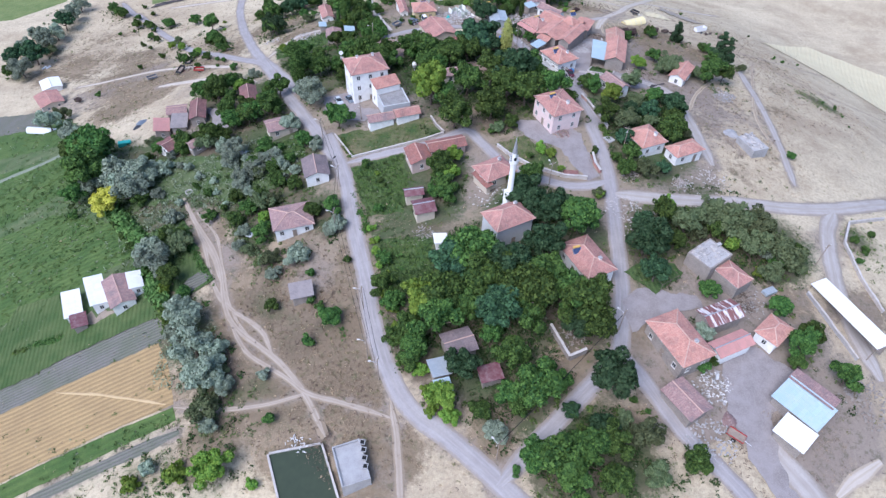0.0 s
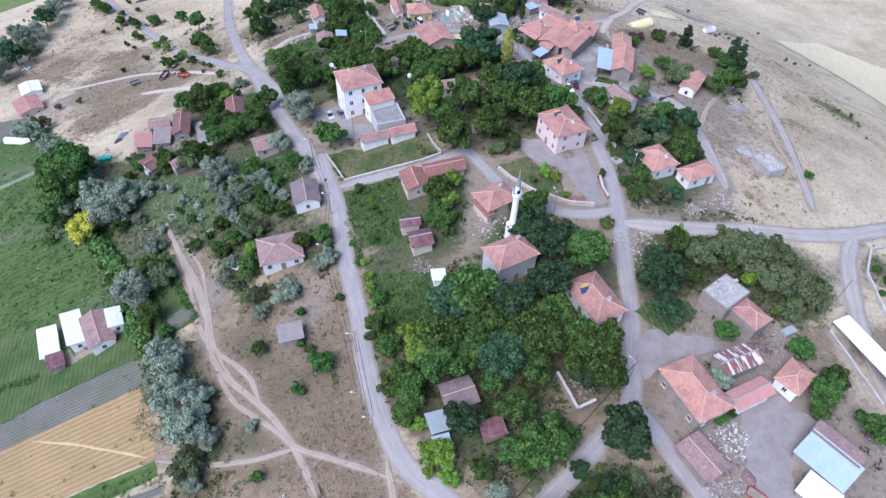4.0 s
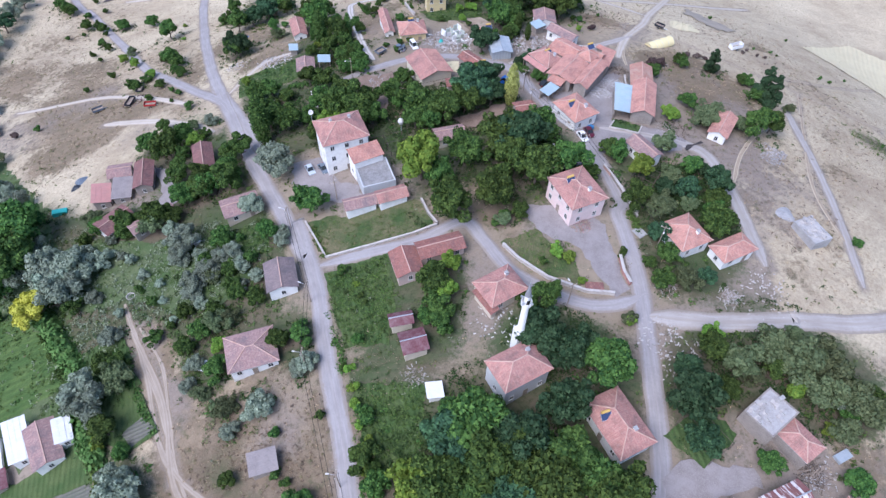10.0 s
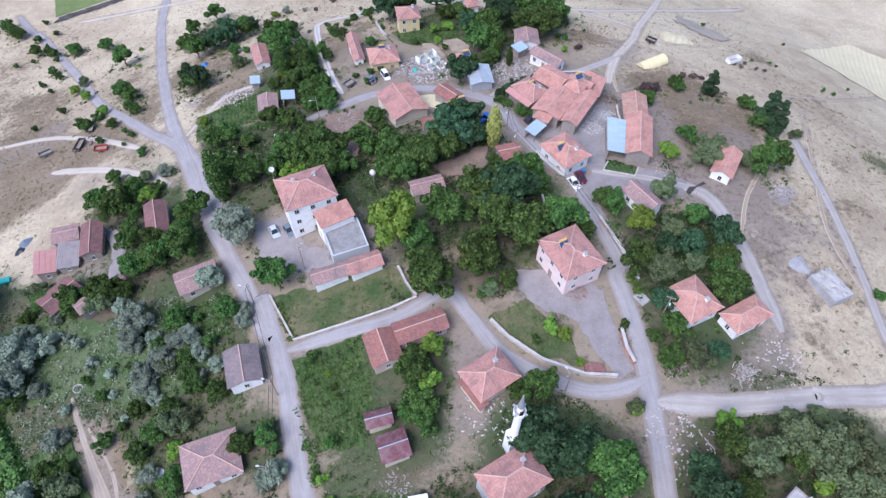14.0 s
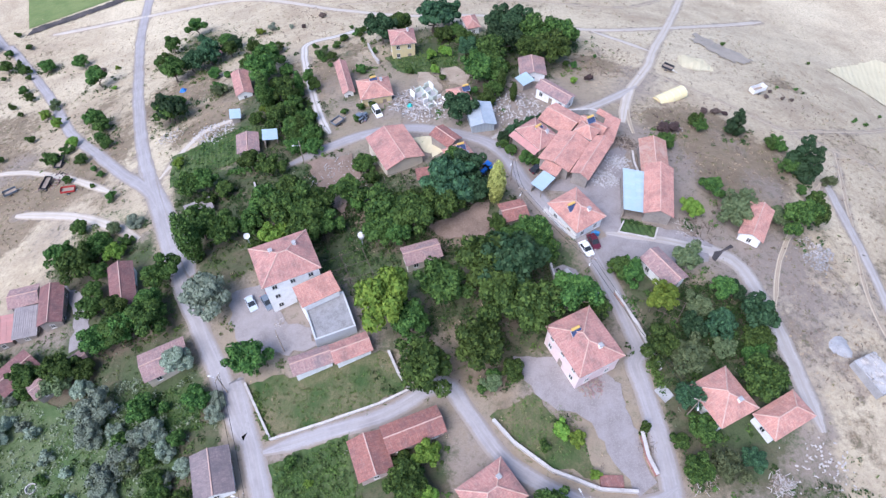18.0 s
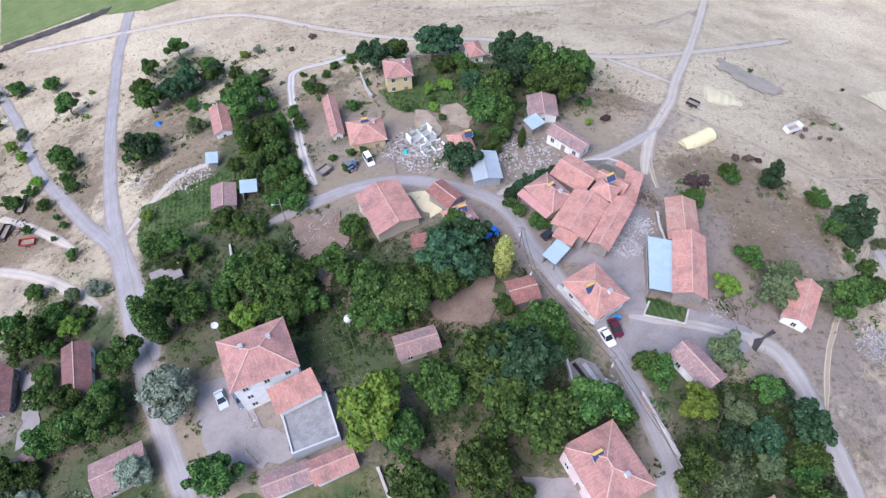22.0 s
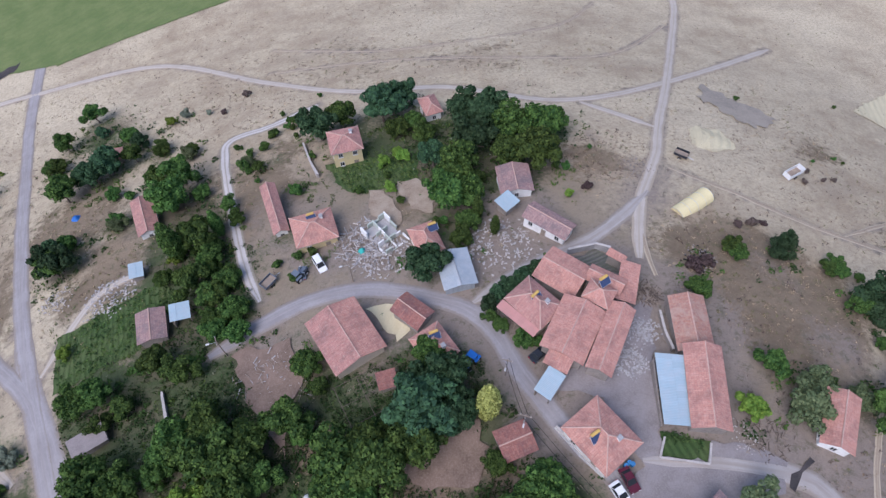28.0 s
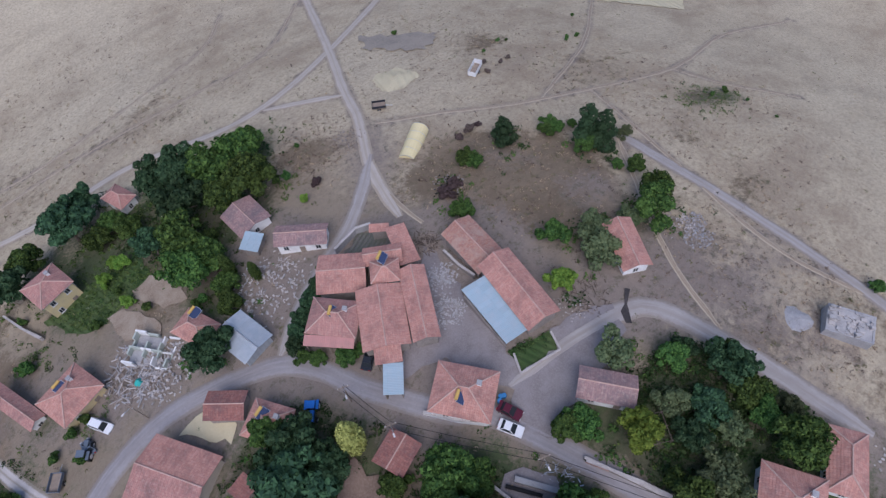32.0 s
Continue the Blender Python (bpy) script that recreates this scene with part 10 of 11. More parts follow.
clumps("undergrowth", "green saplings and weeds between the trees", "undergrowth", [(-18, 250, 5.4, 5, 0.9), (-34, 262, 6.9, 7, 0.9), (-27, 257, 5.6, 5, 0.9), (-44, 250, 8.8, 9, 0.9), (-51, 257, 5.7, 5, 0.9), (-50, 225, 7.9, 8, 0.9), (-35, 228, 4.6, 4, 0.9), (-18, 211, 4.9, 4, 0.9), (-7, 197, 7.9, 8, 0.9), (-5, 191, 7.1, 7, 0.9), (-4, 201, 4.8, 4, 0.9), (-16, 181, 5.6, 5, 0.9), (14, 239, 8.2, 8, 0.9), (30, 241, 9.3, 9, 0.9), (32, 234, 5.5, 5, 0.9), (48, 232, 8.0, 8, 0.9), (56, 223, 8.3, 8, 0.9), (58, 213, 8.6, 9, 0.9), (47, 221, 8.2, 8, 0.9)], M["sapling"], 400, 0.2, 22)
clumps("undergrowth", "green saplings and weeds between the trees", "undergrowth", [(37, 206, 7.6, 7, 0.9), (37, 219, 6.3, 6, 0.9), (68, 227, 5.4, 5, 0.9), (38, 195, 4.6, 4, 0.9), (29, 189, 7.0, 7, 0.9), (-31, 182, 5.7, 5, 0.9), (-26, 178, 4.8, 4, 0.9), (-30, 165, 7.7, 8, 0.9), (-10, 170, 7.0, 7, 0.9), (-12, 165, 6.8, 6, 0.9), (-7, 157, 7.3, 7, 0.9), (-2, 159, 5.6, 5, 0.9), (6, 176, 5.1, 4, 0.9), (10, 157, 8.1, 8, 0.9), (8, 154, 6.3, 6, 0.9), (23, 162, 9.5, 10, 0.9), (21, 158, 7.2, 7, 0.9), (26, 172, 5.6, 5, 0.9), (32, 152, 4.3, 3, 0.9)], M["sapling"], 419, 0.2, 22)
clumps("undergrowth", "green saplings and weeds between the trees", "undergrowth", [(33, 144, 7.2, 7, 0.9), (39, 143, 5.2, 5, 0.9), (80, 157, 4.9, 4, 0.9), (81, 150, 6.9, 7, 0.9), (66, 138, 6.9, 7, 0.9), (91, 149, 5.3, 5, 0.9), (-37, 156, 6.1, 6, 0.9), (-71, 227, 6.2, 6, 0.9), (-22, 270, 4.4, 4, 0.9), (80, 179, 4.5, 4, 0.9), (95, 178, 5.1, 4, 0.9), (93, 147, 6.9, 7, 0.9), (73, 131, 4.9, 4, 0.9), (54, 137, 5.8, 5, 0.9), (64, 128, 5.8, 5, 0.9), (72, 120, 6.2, 6, 0.9), (66, 120, 5.4, 5, 0.9), (77, 179, 4.4, 4, 0.9), (-8, 205, 6.6, 6, 0.9)], M["sapling"], 438, 0.2, 22)
clumps("undergrowth", "green saplings and weeds between the trees", "undergrowth", [(-7, 210, 6.1, 6, 0.9), (-77, 123, 8.5, 9, 0.9), (-84, 119, 6.4, 6, 0.9), (-60, 100, 4.6, 4, 0.9), (-108, 167, 6.0, 5, 0.9), (-42, 115, 5.5, 5, 0.9), (-49, 72, 8.0, 8, 0.9), (-64, 136, 4.6, 4, 0.9), (-71, 118, 4.9, 4, 0.9), (-40, 120, 4.4, 4, 0.9), (12, 108, 4.9, 4, 0.9), (-27, 146, 9.2, 9, 0.9), (-17, 131, 6.6, 6, 0.9), (-27, 126, 5.2, 5, 0.9), (18, 142, 8.4, 8, 0.9), (32, 139, 10.5, 11, 0.9), (33, 129, 8.6, 9, 0.9), (24, 124, 7.8, 8, 0.9), (41, 131, 8.1, 8, 0.9)], M["sapling"], 457, 0.2, 22)
clumps("undergrowth", "green saplings and weeds between the trees", "undergrowth", [(12, 132, 6.4, 6, 0.9), (9, 104, 5.9, 5, 0.9), (9, 95, 5.0, 4, 0.9), (27, 89, 8.4, 8, 0.9), (38, 82, 8.2, 8, 0.9), (52, 138, 5.8, 5, 0.9), (58, 118, 7.7, 8, 0.9), (68, 112, 7.6, 7, 0.9), (74, 115, 4.6, 4, 0.9), (57, 106, 5.6, 5, 0.9), (58, 100, 6.3, 6, 0.9), (106, 167, 7.0, 7, 0.9), (-74, 231, 6.8, 6, 0.9), (-99, 250, 4.9, 4, 0.9), (-84, 217, 5.5, 5, 0.9), (-73, 212, 4.3, 3, 0.9), (-13, 212, 10.2, 11, 0.9), (-2, 186, 7.1, 7, 0.9), (-41, 253, 10.3, 11, 0.9)], M["sapling"], 476, 0.2, 22)
clumps("undergrowth", "green saplings and weeds between the trees", "undergrowth", [(-51, 285, 6.3, 6, 0.9), (-61, 265, 5.0, 4, 0.9), (-19, 164, 5.4, 5, 0.9), (15, 156, 7.8, 8, 0.9), (-54, 169, 5.6, 5, 0.9), (-38, 144, 6.9, 7, 0.9), (-53, 152, 5.3, 5, 0.9), (-63, 179, 4.5, 4, 0.9), (-56, 136, 6.1, 6, 0.9), (-46, 128, 6.2, 6, 0.9), (-139, 308, 6.0, 5, 0.9), (-142, 311, 6.0, 6, 0.9), (-130, 304, 4.5, 4, 0.9), (-39, 117, 4.9, 4, 0.9), (-36, 107, 4.4, 4, 0.9), (-28, 108, 4.4, 4, 0.9), (-42, 100, 4.6, 4, 0.9), (-73, 124, 6.2, 6, 0.9), (-74, 133, 5.0, 4, 0.9)], M["sapling"], 495, 0.2, 22)
clumps("undergrowth", "green saplings and weeds between the trees", "undergrowth", [(-56, 100, 4.4, 4, 0.9), (-103, 151, 7.3, 7, 0.9), (-62, 95, 5.1, 4, 0.9), (-51, 75, 5.8, 5, 0.9), (-43, 57, 8.1, 8, 0.9), (-42, 62, 5.9, 5, 0.9), (-39, 55, 4.7, 4, 0.9), (-17, 66, 4.8, 4, 0.9), (-32, 85, 4.8, 4, 0.9), (-46, 39, 5.4, 5, 0.9), (-55, 38, 4.8, 4, 0.9), (-63, 138, 5.6, 5, 0.9), (-5, 79, 4.7, 4, 0.9), (-4, 67, 4.8, 4, 0.9), (-1, 60, 5.7, 5, 0.9), (12, 74, 8.4, 8, 0.9), (9, 72, 7.7, 7, 0.9), (20, 70, 8.3, 8, 0.9), (28, 77, 8.5, 8, 0.9)], M["sapling"], 514, 0.2, 22)
clumps("undergrowth", "green saplings and weeds between the trees", "undergrowth", [(11, 61, 7.3, 7, 0.9), (30, 63, 7.4, 7, 0.9), (36, 56, 6.4, 6, 0.9), (23, 59, 6.5, 6, 0.9), (-3, 59, 4.7, 4, 0.9), (-1, 53, 5.2, 5, 0.9), (15, 57, 4.6, 4, 0.9), (4, 45, 5.7, 5, 0.9), (18, 51, 6.4, 6, 0.9), (22, 44, 8.0, 8, 0.9), (26, 46, 4.8, 4, 0.9), (18, 42, 4.7, 4, 0.9), (33, 37, 5.2, 5, 0.9), (30, 32, 7.1, 7, 0.9), (20, 32, 5.7, 5, 0.9), (40, 34, 6.3, 6, 0.9), (26, 27, 6.4, 6, 0.9), (51, 75, 8.5, 9, 0.9), (58, 85, 5.6, 5, 0.9)], M["sapling"], 533, 0.2, 22)
clumps("undergrowth", "green saplings and weeds between the trees", "undergrowth", [(70, 85, 7.1, 7, 0.9), (79, 80, 8.2, 8, 0.9), (85, 72, 5.5, 5, 0.9), (72, 76, 5.5, 5, 0.9), (78, 69, 5.4, 5, 0.9), (59, 77, 4.7, 4, 0.9), (81, 54, 5.1, 4, 0.9), (77, 60, 4.8, 4, 0.9), (-173, 290, 10.0, 10, 0.9), (-176, 265, 8.0, 8, 0.9), (-172, 250, 7.0, 7, 0.9), (-173, 317, 8.0, 8, 0.9), (-80, 220, 4.3, 4, 0.9), (-51, 247, 9.9, 10, 0.9)], M["sapling"], 552, 0.2, 22)
clumps("hedge", "narrow green hedge along the plots", "hedge", [(-85.2, 128.2, 0.7, 5, 1.5), (-84.5, 127.1, 0.7, 5, 1.5), (-83.8, 126.1, 0.7, 5, 1.5), (-83.0, 125.0, 0.7, 5, 1.5), (-82.3, 123.9, 0.7, 5, 1.5), (-81.6, 122.8, 0.7, 5, 1.5), (-80.9, 121.8, 0.7, 5, 1.5), (-80.2, 120.7, 0.7, 5, 1.5), (-79.5, 119.6, 0.7, 5, 1.5), (-78.8, 118.5, 0.7, 5, 1.5), (-78.1, 117.5, 0.7, 5, 1.5), (-77.4, 116.4, 0.7, 5, 1.5), (-76.6, 115.3, 0.7, 5, 1.5), (-75.9, 114.2, 0.7, 5, 1.5), (-75.2, 113.1, 0.7, 5, 1.5), (-74.5, 112.1, 0.7, 5, 1.5), (-73.8, 111.0, 0.7, 5, 1.5), (-73.1, 109.9, 0.7, 5, 1.5), (-72.4, 108.8, 0.7, 5, 1.5), (-71.7, 107.8, 0.7, 5, 1.5), (-71.0, 106.7, 0.7, 5, 1.5), (-70.2, 105.6, 0.7, 5, 1.5), (-69.5, 104.5, 0.7, 5, 1.5), (-68.8, 103.5, 0.7, 5, 1.5)], M["sapling"], 900, 0.16, 26)
clumps("hedge", "narrow green hedge along the plots", "hedge", [(-68.1, 102.4, 0.7, 5, 1.5), (-65.4, 94.6, 0.7, 5, 1.5), (-64.8, 93.4, 0.7, 5, 1.5), (-64.2, 92.3, 0.7, 5, 1.5), (-63.6, 91.1, 0.7, 5, 1.5), (-63.0, 89.9, 0.7, 5, 1.5), (-62.4, 88.7, 0.7, 5, 1.5), (-61.8, 87.5, 0.7, 5, 1.5), (-61.2, 86.4, 0.7, 5, 1.5), (-60.6, 85.2, 0.7, 5, 1.5), (-60.0, 84.0, 0.7, 5, 1.5), (-59.3, 82.8, 0.7, 5, 1.5), (-58.7, 81.7, 0.7, 5, 1.5), (-58.1, 80.5, 0.7, 5, 1.5), (-57.5, 79.3, 0.7, 5, 1.5), (-56.9, 78.1, 0.7, 5, 1.5), (-56.3, 77.0, 0.7, 5, 1.5), (-55.7, 75.8, 0.7, 5, 1.5), (-55.1, 74.6, 0.7, 5, 1.5), (-54.5, 73.4, 0.7, 5, 1.5), (-53.9, 72.3, 0.7, 5, 1.5), (-94.0, 77.1, 0.7, 5, 1.0), (-92.7, 77.2, 0.7, 5, 1.0), (-91.4, 77.2, 0.7, 5, 1.0)], M["sapling"], 924, 0.16, 26)
clumps("hedge", "narrow green hedge along the plots", "hedge", [(-90.1, 77.3, 0.7, 5, 1.0), (-88.8, 77.3, 0.7, 5, 1.0), (-87.5, 77.4, 0.7, 5, 1.0), (-86.2, 77.4, 0.7, 5, 1.0), (-84.9, 77.5, 0.7, 5, 1.0), (-83.6, 77.5, 0.7, 5, 1.0), (-82.3, 77.6, 0.7, 5, 1.0), (-72.9, 111.2, 0.7, 5, 1.2), (-72.2, 110.1, 0.7, 5, 1.2), (-71.4, 109.0, 0.7, 5, 1.2), (-70.6, 107.9, 0.7, 5, 1.2), (-69.8, 106.8, 0.7, 5, 1.2), (-69.1, 105.7, 0.7, 5, 1.2), (-68.3, 104.6, 0.7, 5, 1.2), (-67.5, 103.5, 0.7, 5, 1.2), (-66.8, 102.4, 0.7, 5, 1.2), (-66.0, 101.3, 0.7, 5, 1.2), (-65.2, 100.2, 0.7, 5, 1.2), (-64.5, 99.1, 0.7, 5, 1.2), (-63.7, 98.0, 0.7, 5, 1.2), (-62.9, 96.9, 0.7, 5, 1.2), (-57.8, 102.7, 0.7, 5, 1.0), (-57.1, 101.6, 0.7, 5, 1.0), (-56.4, 100.5, 0.7, 5, 1.0)], M["sapling"], 948, 0.16, 26)
clumps("hedge", "narrow green hedge along the plots", "hedge", [(-55.7, 99.4, 0.7, 5, 1.0), (-55.0, 98.2, 0.7, 5, 1.0), (-54.3, 97.1, 0.7, 5, 1.0), (-53.7, 96.0, 0.7, 5, 1.0), (-53.0, 94.9, 0.7, 5, 1.0), (-52.3, 93.8, 0.7, 5, 1.0), (-51.6, 92.7, 0.7, 5, 1.0), (-50.9, 91.6, 0.7, 5, 1.0), (-50.2, 90.5, 0.7, 5, 1.0), (-49.5, 89.3, 0.7, 5, 1.0), (-48.8, 88.2, 0.7, 5, 1.0), (-48.1, 87.1, 0.7, 5, 1.0), (-47.4, 86.0, 0.7, 5, 1.0), (-46.8, 84.9, 0.7, 5, 1.0), (-46.1, 83.8, 0.7, 5, 1.0), (-45.4, 82.7, 0.7, 5, 1.0), (-15.1, 112.1, 0.7, 5, 1.0), (-14.8, 110.8, 0.7, 5, 1.0), (-14.5, 109.4, 0.7, 5, 1.0), (-14.2, 108.1, 0.7, 5, 1.0), (-13.8, 106.8, 0.7, 5, 1.0), (-13.5, 105.4, 0.7, 5, 1.0), (-13.2, 104.1, 0.7, 5, 1.0), (-12.9, 102.7, 0.7, 5, 1.0)], M["sapling"], 972, 0.16, 26)
clumps("hedge", "narrow green hedge along the plots", "hedge", [(-12.6, 101.4, 0.7, 5, 1.0), (-12.2, 100.1, 0.7, 5, 1.0), (-11.9, 98.7, 0.7, 5, 1.0), (-11.6, 97.4, 0.7, 5, 1.0), (-11.3, 96.1, 0.7, 5, 1.0), (-11.0, 94.7, 0.7, 5, 1.0), (-10.7, 93.4, 0.7, 5, 1.0), (-10.3, 92.0, 0.7, 5, 1.0), (-10.0, 90.7, 0.7, 5, 1.0), (-9.7, 89.4, 0.7, 5, 1.0), (-26.4, 186.1, 0.7, 5, 1.0), (-25.0, 185.9, 0.7, 5, 1.0), (-23.7, 185.7, 0.7, 5, 1.0), (-22.3, 185.6, 0.7, 5, 1.0), (-20.9, 185.4, 0.7, 5, 1.0), (-19.5, 185.2, 0.7, 5, 1.0), (-18.2, 185.0, 0.7, 5, 1.0), (-16.8, 184.9, 0.7, 5, 1.0), (-15.4, 184.7, 0.7, 5, 1.0), (-14.0, 184.5, 0.7, 5, 1.0), (-12.7, 184.3, 0.7, 5, 1.0), (52.4, 131.5, 0.7, 5, 1.0), (52.4, 130.2, 0.7, 5, 1.0), (52.4, 128.9, 0.7, 5, 1.0)], M["sapling"], 996, 0.16, 26)
clumps("hedge", "narrow green hedge along the plots", "hedge", [(52.5, 127.6, 0.7, 5, 1.0), (52.5, 126.3, 0.7, 5, 1.0), (52.6, 125.0, 0.7, 5, 1.0), (52.6, 123.7, 0.7, 5, 1.0), (52.6, 122.4, 0.7, 5, 1.0), (52.7, 121.1, 0.7, 5, 1.0), (52.7, 119.8, 0.7, 5, 1.0), (52.8, 118.5, 0.7, 5, 1.0), (52.8, 117.2, 0.7, 5, 1.0), (52.8, 115.9, 0.7, 5, 1.0), (52.9, 114.6, 0.7, 5, 1.0), (51.7, 133.4, 0.7, 5, 1.0), (51.8, 132.1, 0.7, 5, 1.0), (51.8, 130.7, 0.7, 5, 1.0), (51.9, 129.4, 0.7, 5, 1.0), (52.0, 128.0, 0.7, 5, 1.0), (52.1, 126.7, 0.7, 5, 1.0), (52.2, 125.3, 0.7, 5, 1.0), (52.2, 124.0, 0.7, 5, 1.0), (52.3, 122.6, 0.7, 5, 1.0), (52.4, 121.3, 0.7, 5, 1.0), (52.5, 119.9, 0.7, 5, 1.0), (52.6, 118.6, 0.7, 5, 1.0), (52.6, 117.2, 0.7, 5, 1.0)], M["sapling"], 1020, 0.16, 26)
clumps("hedge", "narrow green hedge along the plots", "hedge", [(-16.4, 124.6, 0.7, 5, 0.8), (-16.0, 123.3, 0.7, 5, 0.8), (-15.5, 121.9, 0.7, 5, 0.8), (-15.1, 120.6, 0.7, 5, 0.8), (-14.6, 119.3, 0.7, 5, 0.8), (-14.2, 118.0, 0.7, 5, 0.8), (-13.7, 116.7, 0.7, 5, 0.8)], M["sapling"], 1044, 0.16, 26)
for (ax, ay), (bx, by), k in (((-82.5, 120.5), (-66.5, 100.0), 30), ((-64.5, 91.0), (-57.0, 80.0), 16)):
    clumps("hedge", "tall light green hedge row beside the crop field", "hedge", [(ax + (bx - ax) * i / k, ay + (by - ay) * i / k, 0.5, 3, 2.3) for i in range(k + 1)], M["plant"], 1050 + k, 0.2, 60, 1.25)
# plants set out in rows
for label, (ax, ay), (bx, by), (cx, cy), rows_n, material in (
        ("rows of leafy vegetables in a fenced garden", (-12.0, 111.0), (-0.8, 113.4), (-8.8, 95.5), 11, "sapling"),
        ("rows of leafy vegetables beside the tin sheds", (-7.2, 85.0), (3.8, 83.2), (-3.6, 72.0), 9, "sapling"),
        ("rows of vegetables in beds by the stream", (-43.0, 128.8), (-28.5, 128.4), (-39.5, 121.5), 6, "plant"),
        ("rows of beans in the garden of the yellow house", (16.0, 226.5), (32.5, 223.0), (19.5, 217.0), 8, "plant"),
        ("rows of dark beans under the arbour", (46.5, 70.0), (53.5, 74.2), (51.2, 65.6), 6, "plant"),
        ("rows of plants in the overgrown strip", (-57.5, 103.5), (-66.5, 101.5), (-52.5, 80.5), 14, "weed_dark")):
    a, b, c = Vector((ax, ay)), Vector((bx, by)), Vector((cx, cy))
    run = int((b - a).length / 0.75)
    clumps("garden_rows", label, "plants", [(*(a + (c - a) * (j / (rows_n - 1)) + (b - a) * (i / run)), 0.15, 1, 0.5) for j in range(rows_n) for i in range(run + 1)], M[material], 1060 + rows_n, 0.16, 14)
# plants in the plots
planted([(-169.8, 205.5), (-124.9, 194.0), (-93.6, 157.7), (-66.8, 101.9), (-54.3, 78.2), (-76.6, 82.8), (-103.5, 70.9)], 242, 0.6, M["weed"], 1300, "tall weeds in the valley meadow", "meadow_weeds")
planted([(-169.8, 205.5), (-124.9, 194.0), (-93.6, 157.7), (-66.8, 101.9), (-54.3, 78.2), (-76.6, 82.8), (-103.5, 70.9)], 121, 0.7, M["weed_grey"], 1301, "tall weeds in the valley meadow", "meadow_weeds")
planted([(-169.8, 205.5), (-124.9, 194.0), (-93.6, 157.7), (-66.8, 101.9), (-54.3, 78.2), (-76.6, 82.8), (-103.5, 70.9)], 121, 0.5, M["sapling"], 1302, "tall weeds in the valley meadow", "meadow_weeds")
planted([(-148.1, 162.7), (-114.2, 160.9), (-98.8, 139.6), (-101.6, 136.9), (-107.8, 133.3), (-128.9, 125.3)], 45, 0.4, M["weed"], 1310, "crop plants standing in the field", "crop_plants")
planted([(-148.1, 162.7), (-114.2, 160.9), (-98.8, 139.6), (-101.6, 136.9), (-107.8, 133.3), (-128.9, 125.3)], 36, 0.4, M["sapling"], 1311, "crop plants standing in the field", "crop_plants")
planted([(-126.9, 121.1), (-102.0, 125.9), (-83.6, 116.1), (-71.3, 107.4), (-67.4, 98.5), (-82.7, 92.8), (-85.4, 87.0), (-97.4, 85.8), (-111.3, 88.3)], 62, 0.4, M["weed"], 1320, "crop plants standing in the field", "crop_plants")
planted([(-126.9, 121.1), (-102.0, 125.9), (-83.6, 116.1), (-71.3, 107.4), (-67.4, 98.5), (-82.7, 92.8), (-85.4, 87.0), (-97.4, 85.8), (-111.3, 88.3)], 49, 0.4, M["sapling"], 1321, "crop plants standing in the field", "crop_plants")
planted([(-166.3, 198.3), (-125.5, 190.0), (-114.7, 169.8), (-154.6, 175.3)], 33, 0.4, M["weed"], 1330, "crop plants standing in the field", "crop_plants")
planted([(-166.3, 198.3), (-125.5, 190.0), (-114.7, 169.8), (-154.6, 175.3)], 26, 0.4, M["sapling"], 1331, "crop plants standing in the field", "crop_plants")
planted([(-89.9, 39.1), (-76.7, 44.1), (-49.0, 49.8), (-46.2, 47.0), (-68.5, 41.3), (-74.5, 37.4)], 7, 0.4, M["weed"], 1370, "crop plants standing in the field", "crop_plants")
planted([(-89.9, 39.1), (-76.7, 44.1), (-49.0, 49.8), (-46.2, 47.0), (-68.5, 41.3), (-74.5, 37.4)], 5, 0.4, M["sapling"], 1371, "crop plants standing in the field", "crop_plants")
planted([(-13.5, 112.3), (-0.4, 114.8), (0.8, 102.1), (-0.8, 93.4), (-9.6, 94.0)], 210, 0.5, M["sapling"], 1380, "leafy vegetable plants filling the garden plot", "garden_plants")
planted([(-13.5, 112.3), (-0.4, 114.8), (0.8, 102.1), (-0.8, 93.4), (-9.6, 94.0)], 117, 0.7, M["weed_dark"], 1381, "leafy vegetable plants filling the garden plot", "garden_plants")
planted([(-13.5, 112.3), (-0.4, 114.8), (0.8, 102.1), (-0.8, 93.4), (-9.6, 94.0)], 58, 0.45, M["weed"], 1382, "leafy vegetable plants filling the garden plot", "garden_plants")
planted([(-8.3, 86.4), (5.0, 84.4), (4.8, 73.0), (-2.1, 69.7), (-6.2, 71.3)], 155, 0.5, M["sapling"], 1390, "leafy vegetable plants filling the garden plot", "garden_plants")
planted([(-8.3, 86.4), (5.0, 84.4), (4.8, 73.0), (-2.1, 69.7), (-6.2, 71.3)], 86, 0.7, M["weed_dark"], 1391, "leafy vegetable plants filling the garden plot", "garden_plants")
planted([(-8.3, 86.4), (5.0, 84.4), (4.8, 73.0), (-2.1, 69.7), (-6.2, 71.3)], 43, 0.45, M["weed"], 1392, "leafy vegetable plants filling the garden plot", "garden_plants")
planted([(-18.0, 126.9), (-8.9, 127.4), (6.2, 128.8), (7.9, 127.3), (10.4, 120.6), (-4.7, 117.3), (-13.3, 116.5)], 122, 0.35, M["weed"], 1400, "rough grass and weeds in the plot", "grass_tufts")
planted([(-18.0, 126.9), (-8.9, 127.4), (6.2, 128.8), (7.9, 127.3), (10.4, 120.6), (-4.7, 117.3), (-13.3, 116.5)], 85, 0.35, M["sapling"], 1401, "rough grass and weeds in the plot", "grass_tufts")
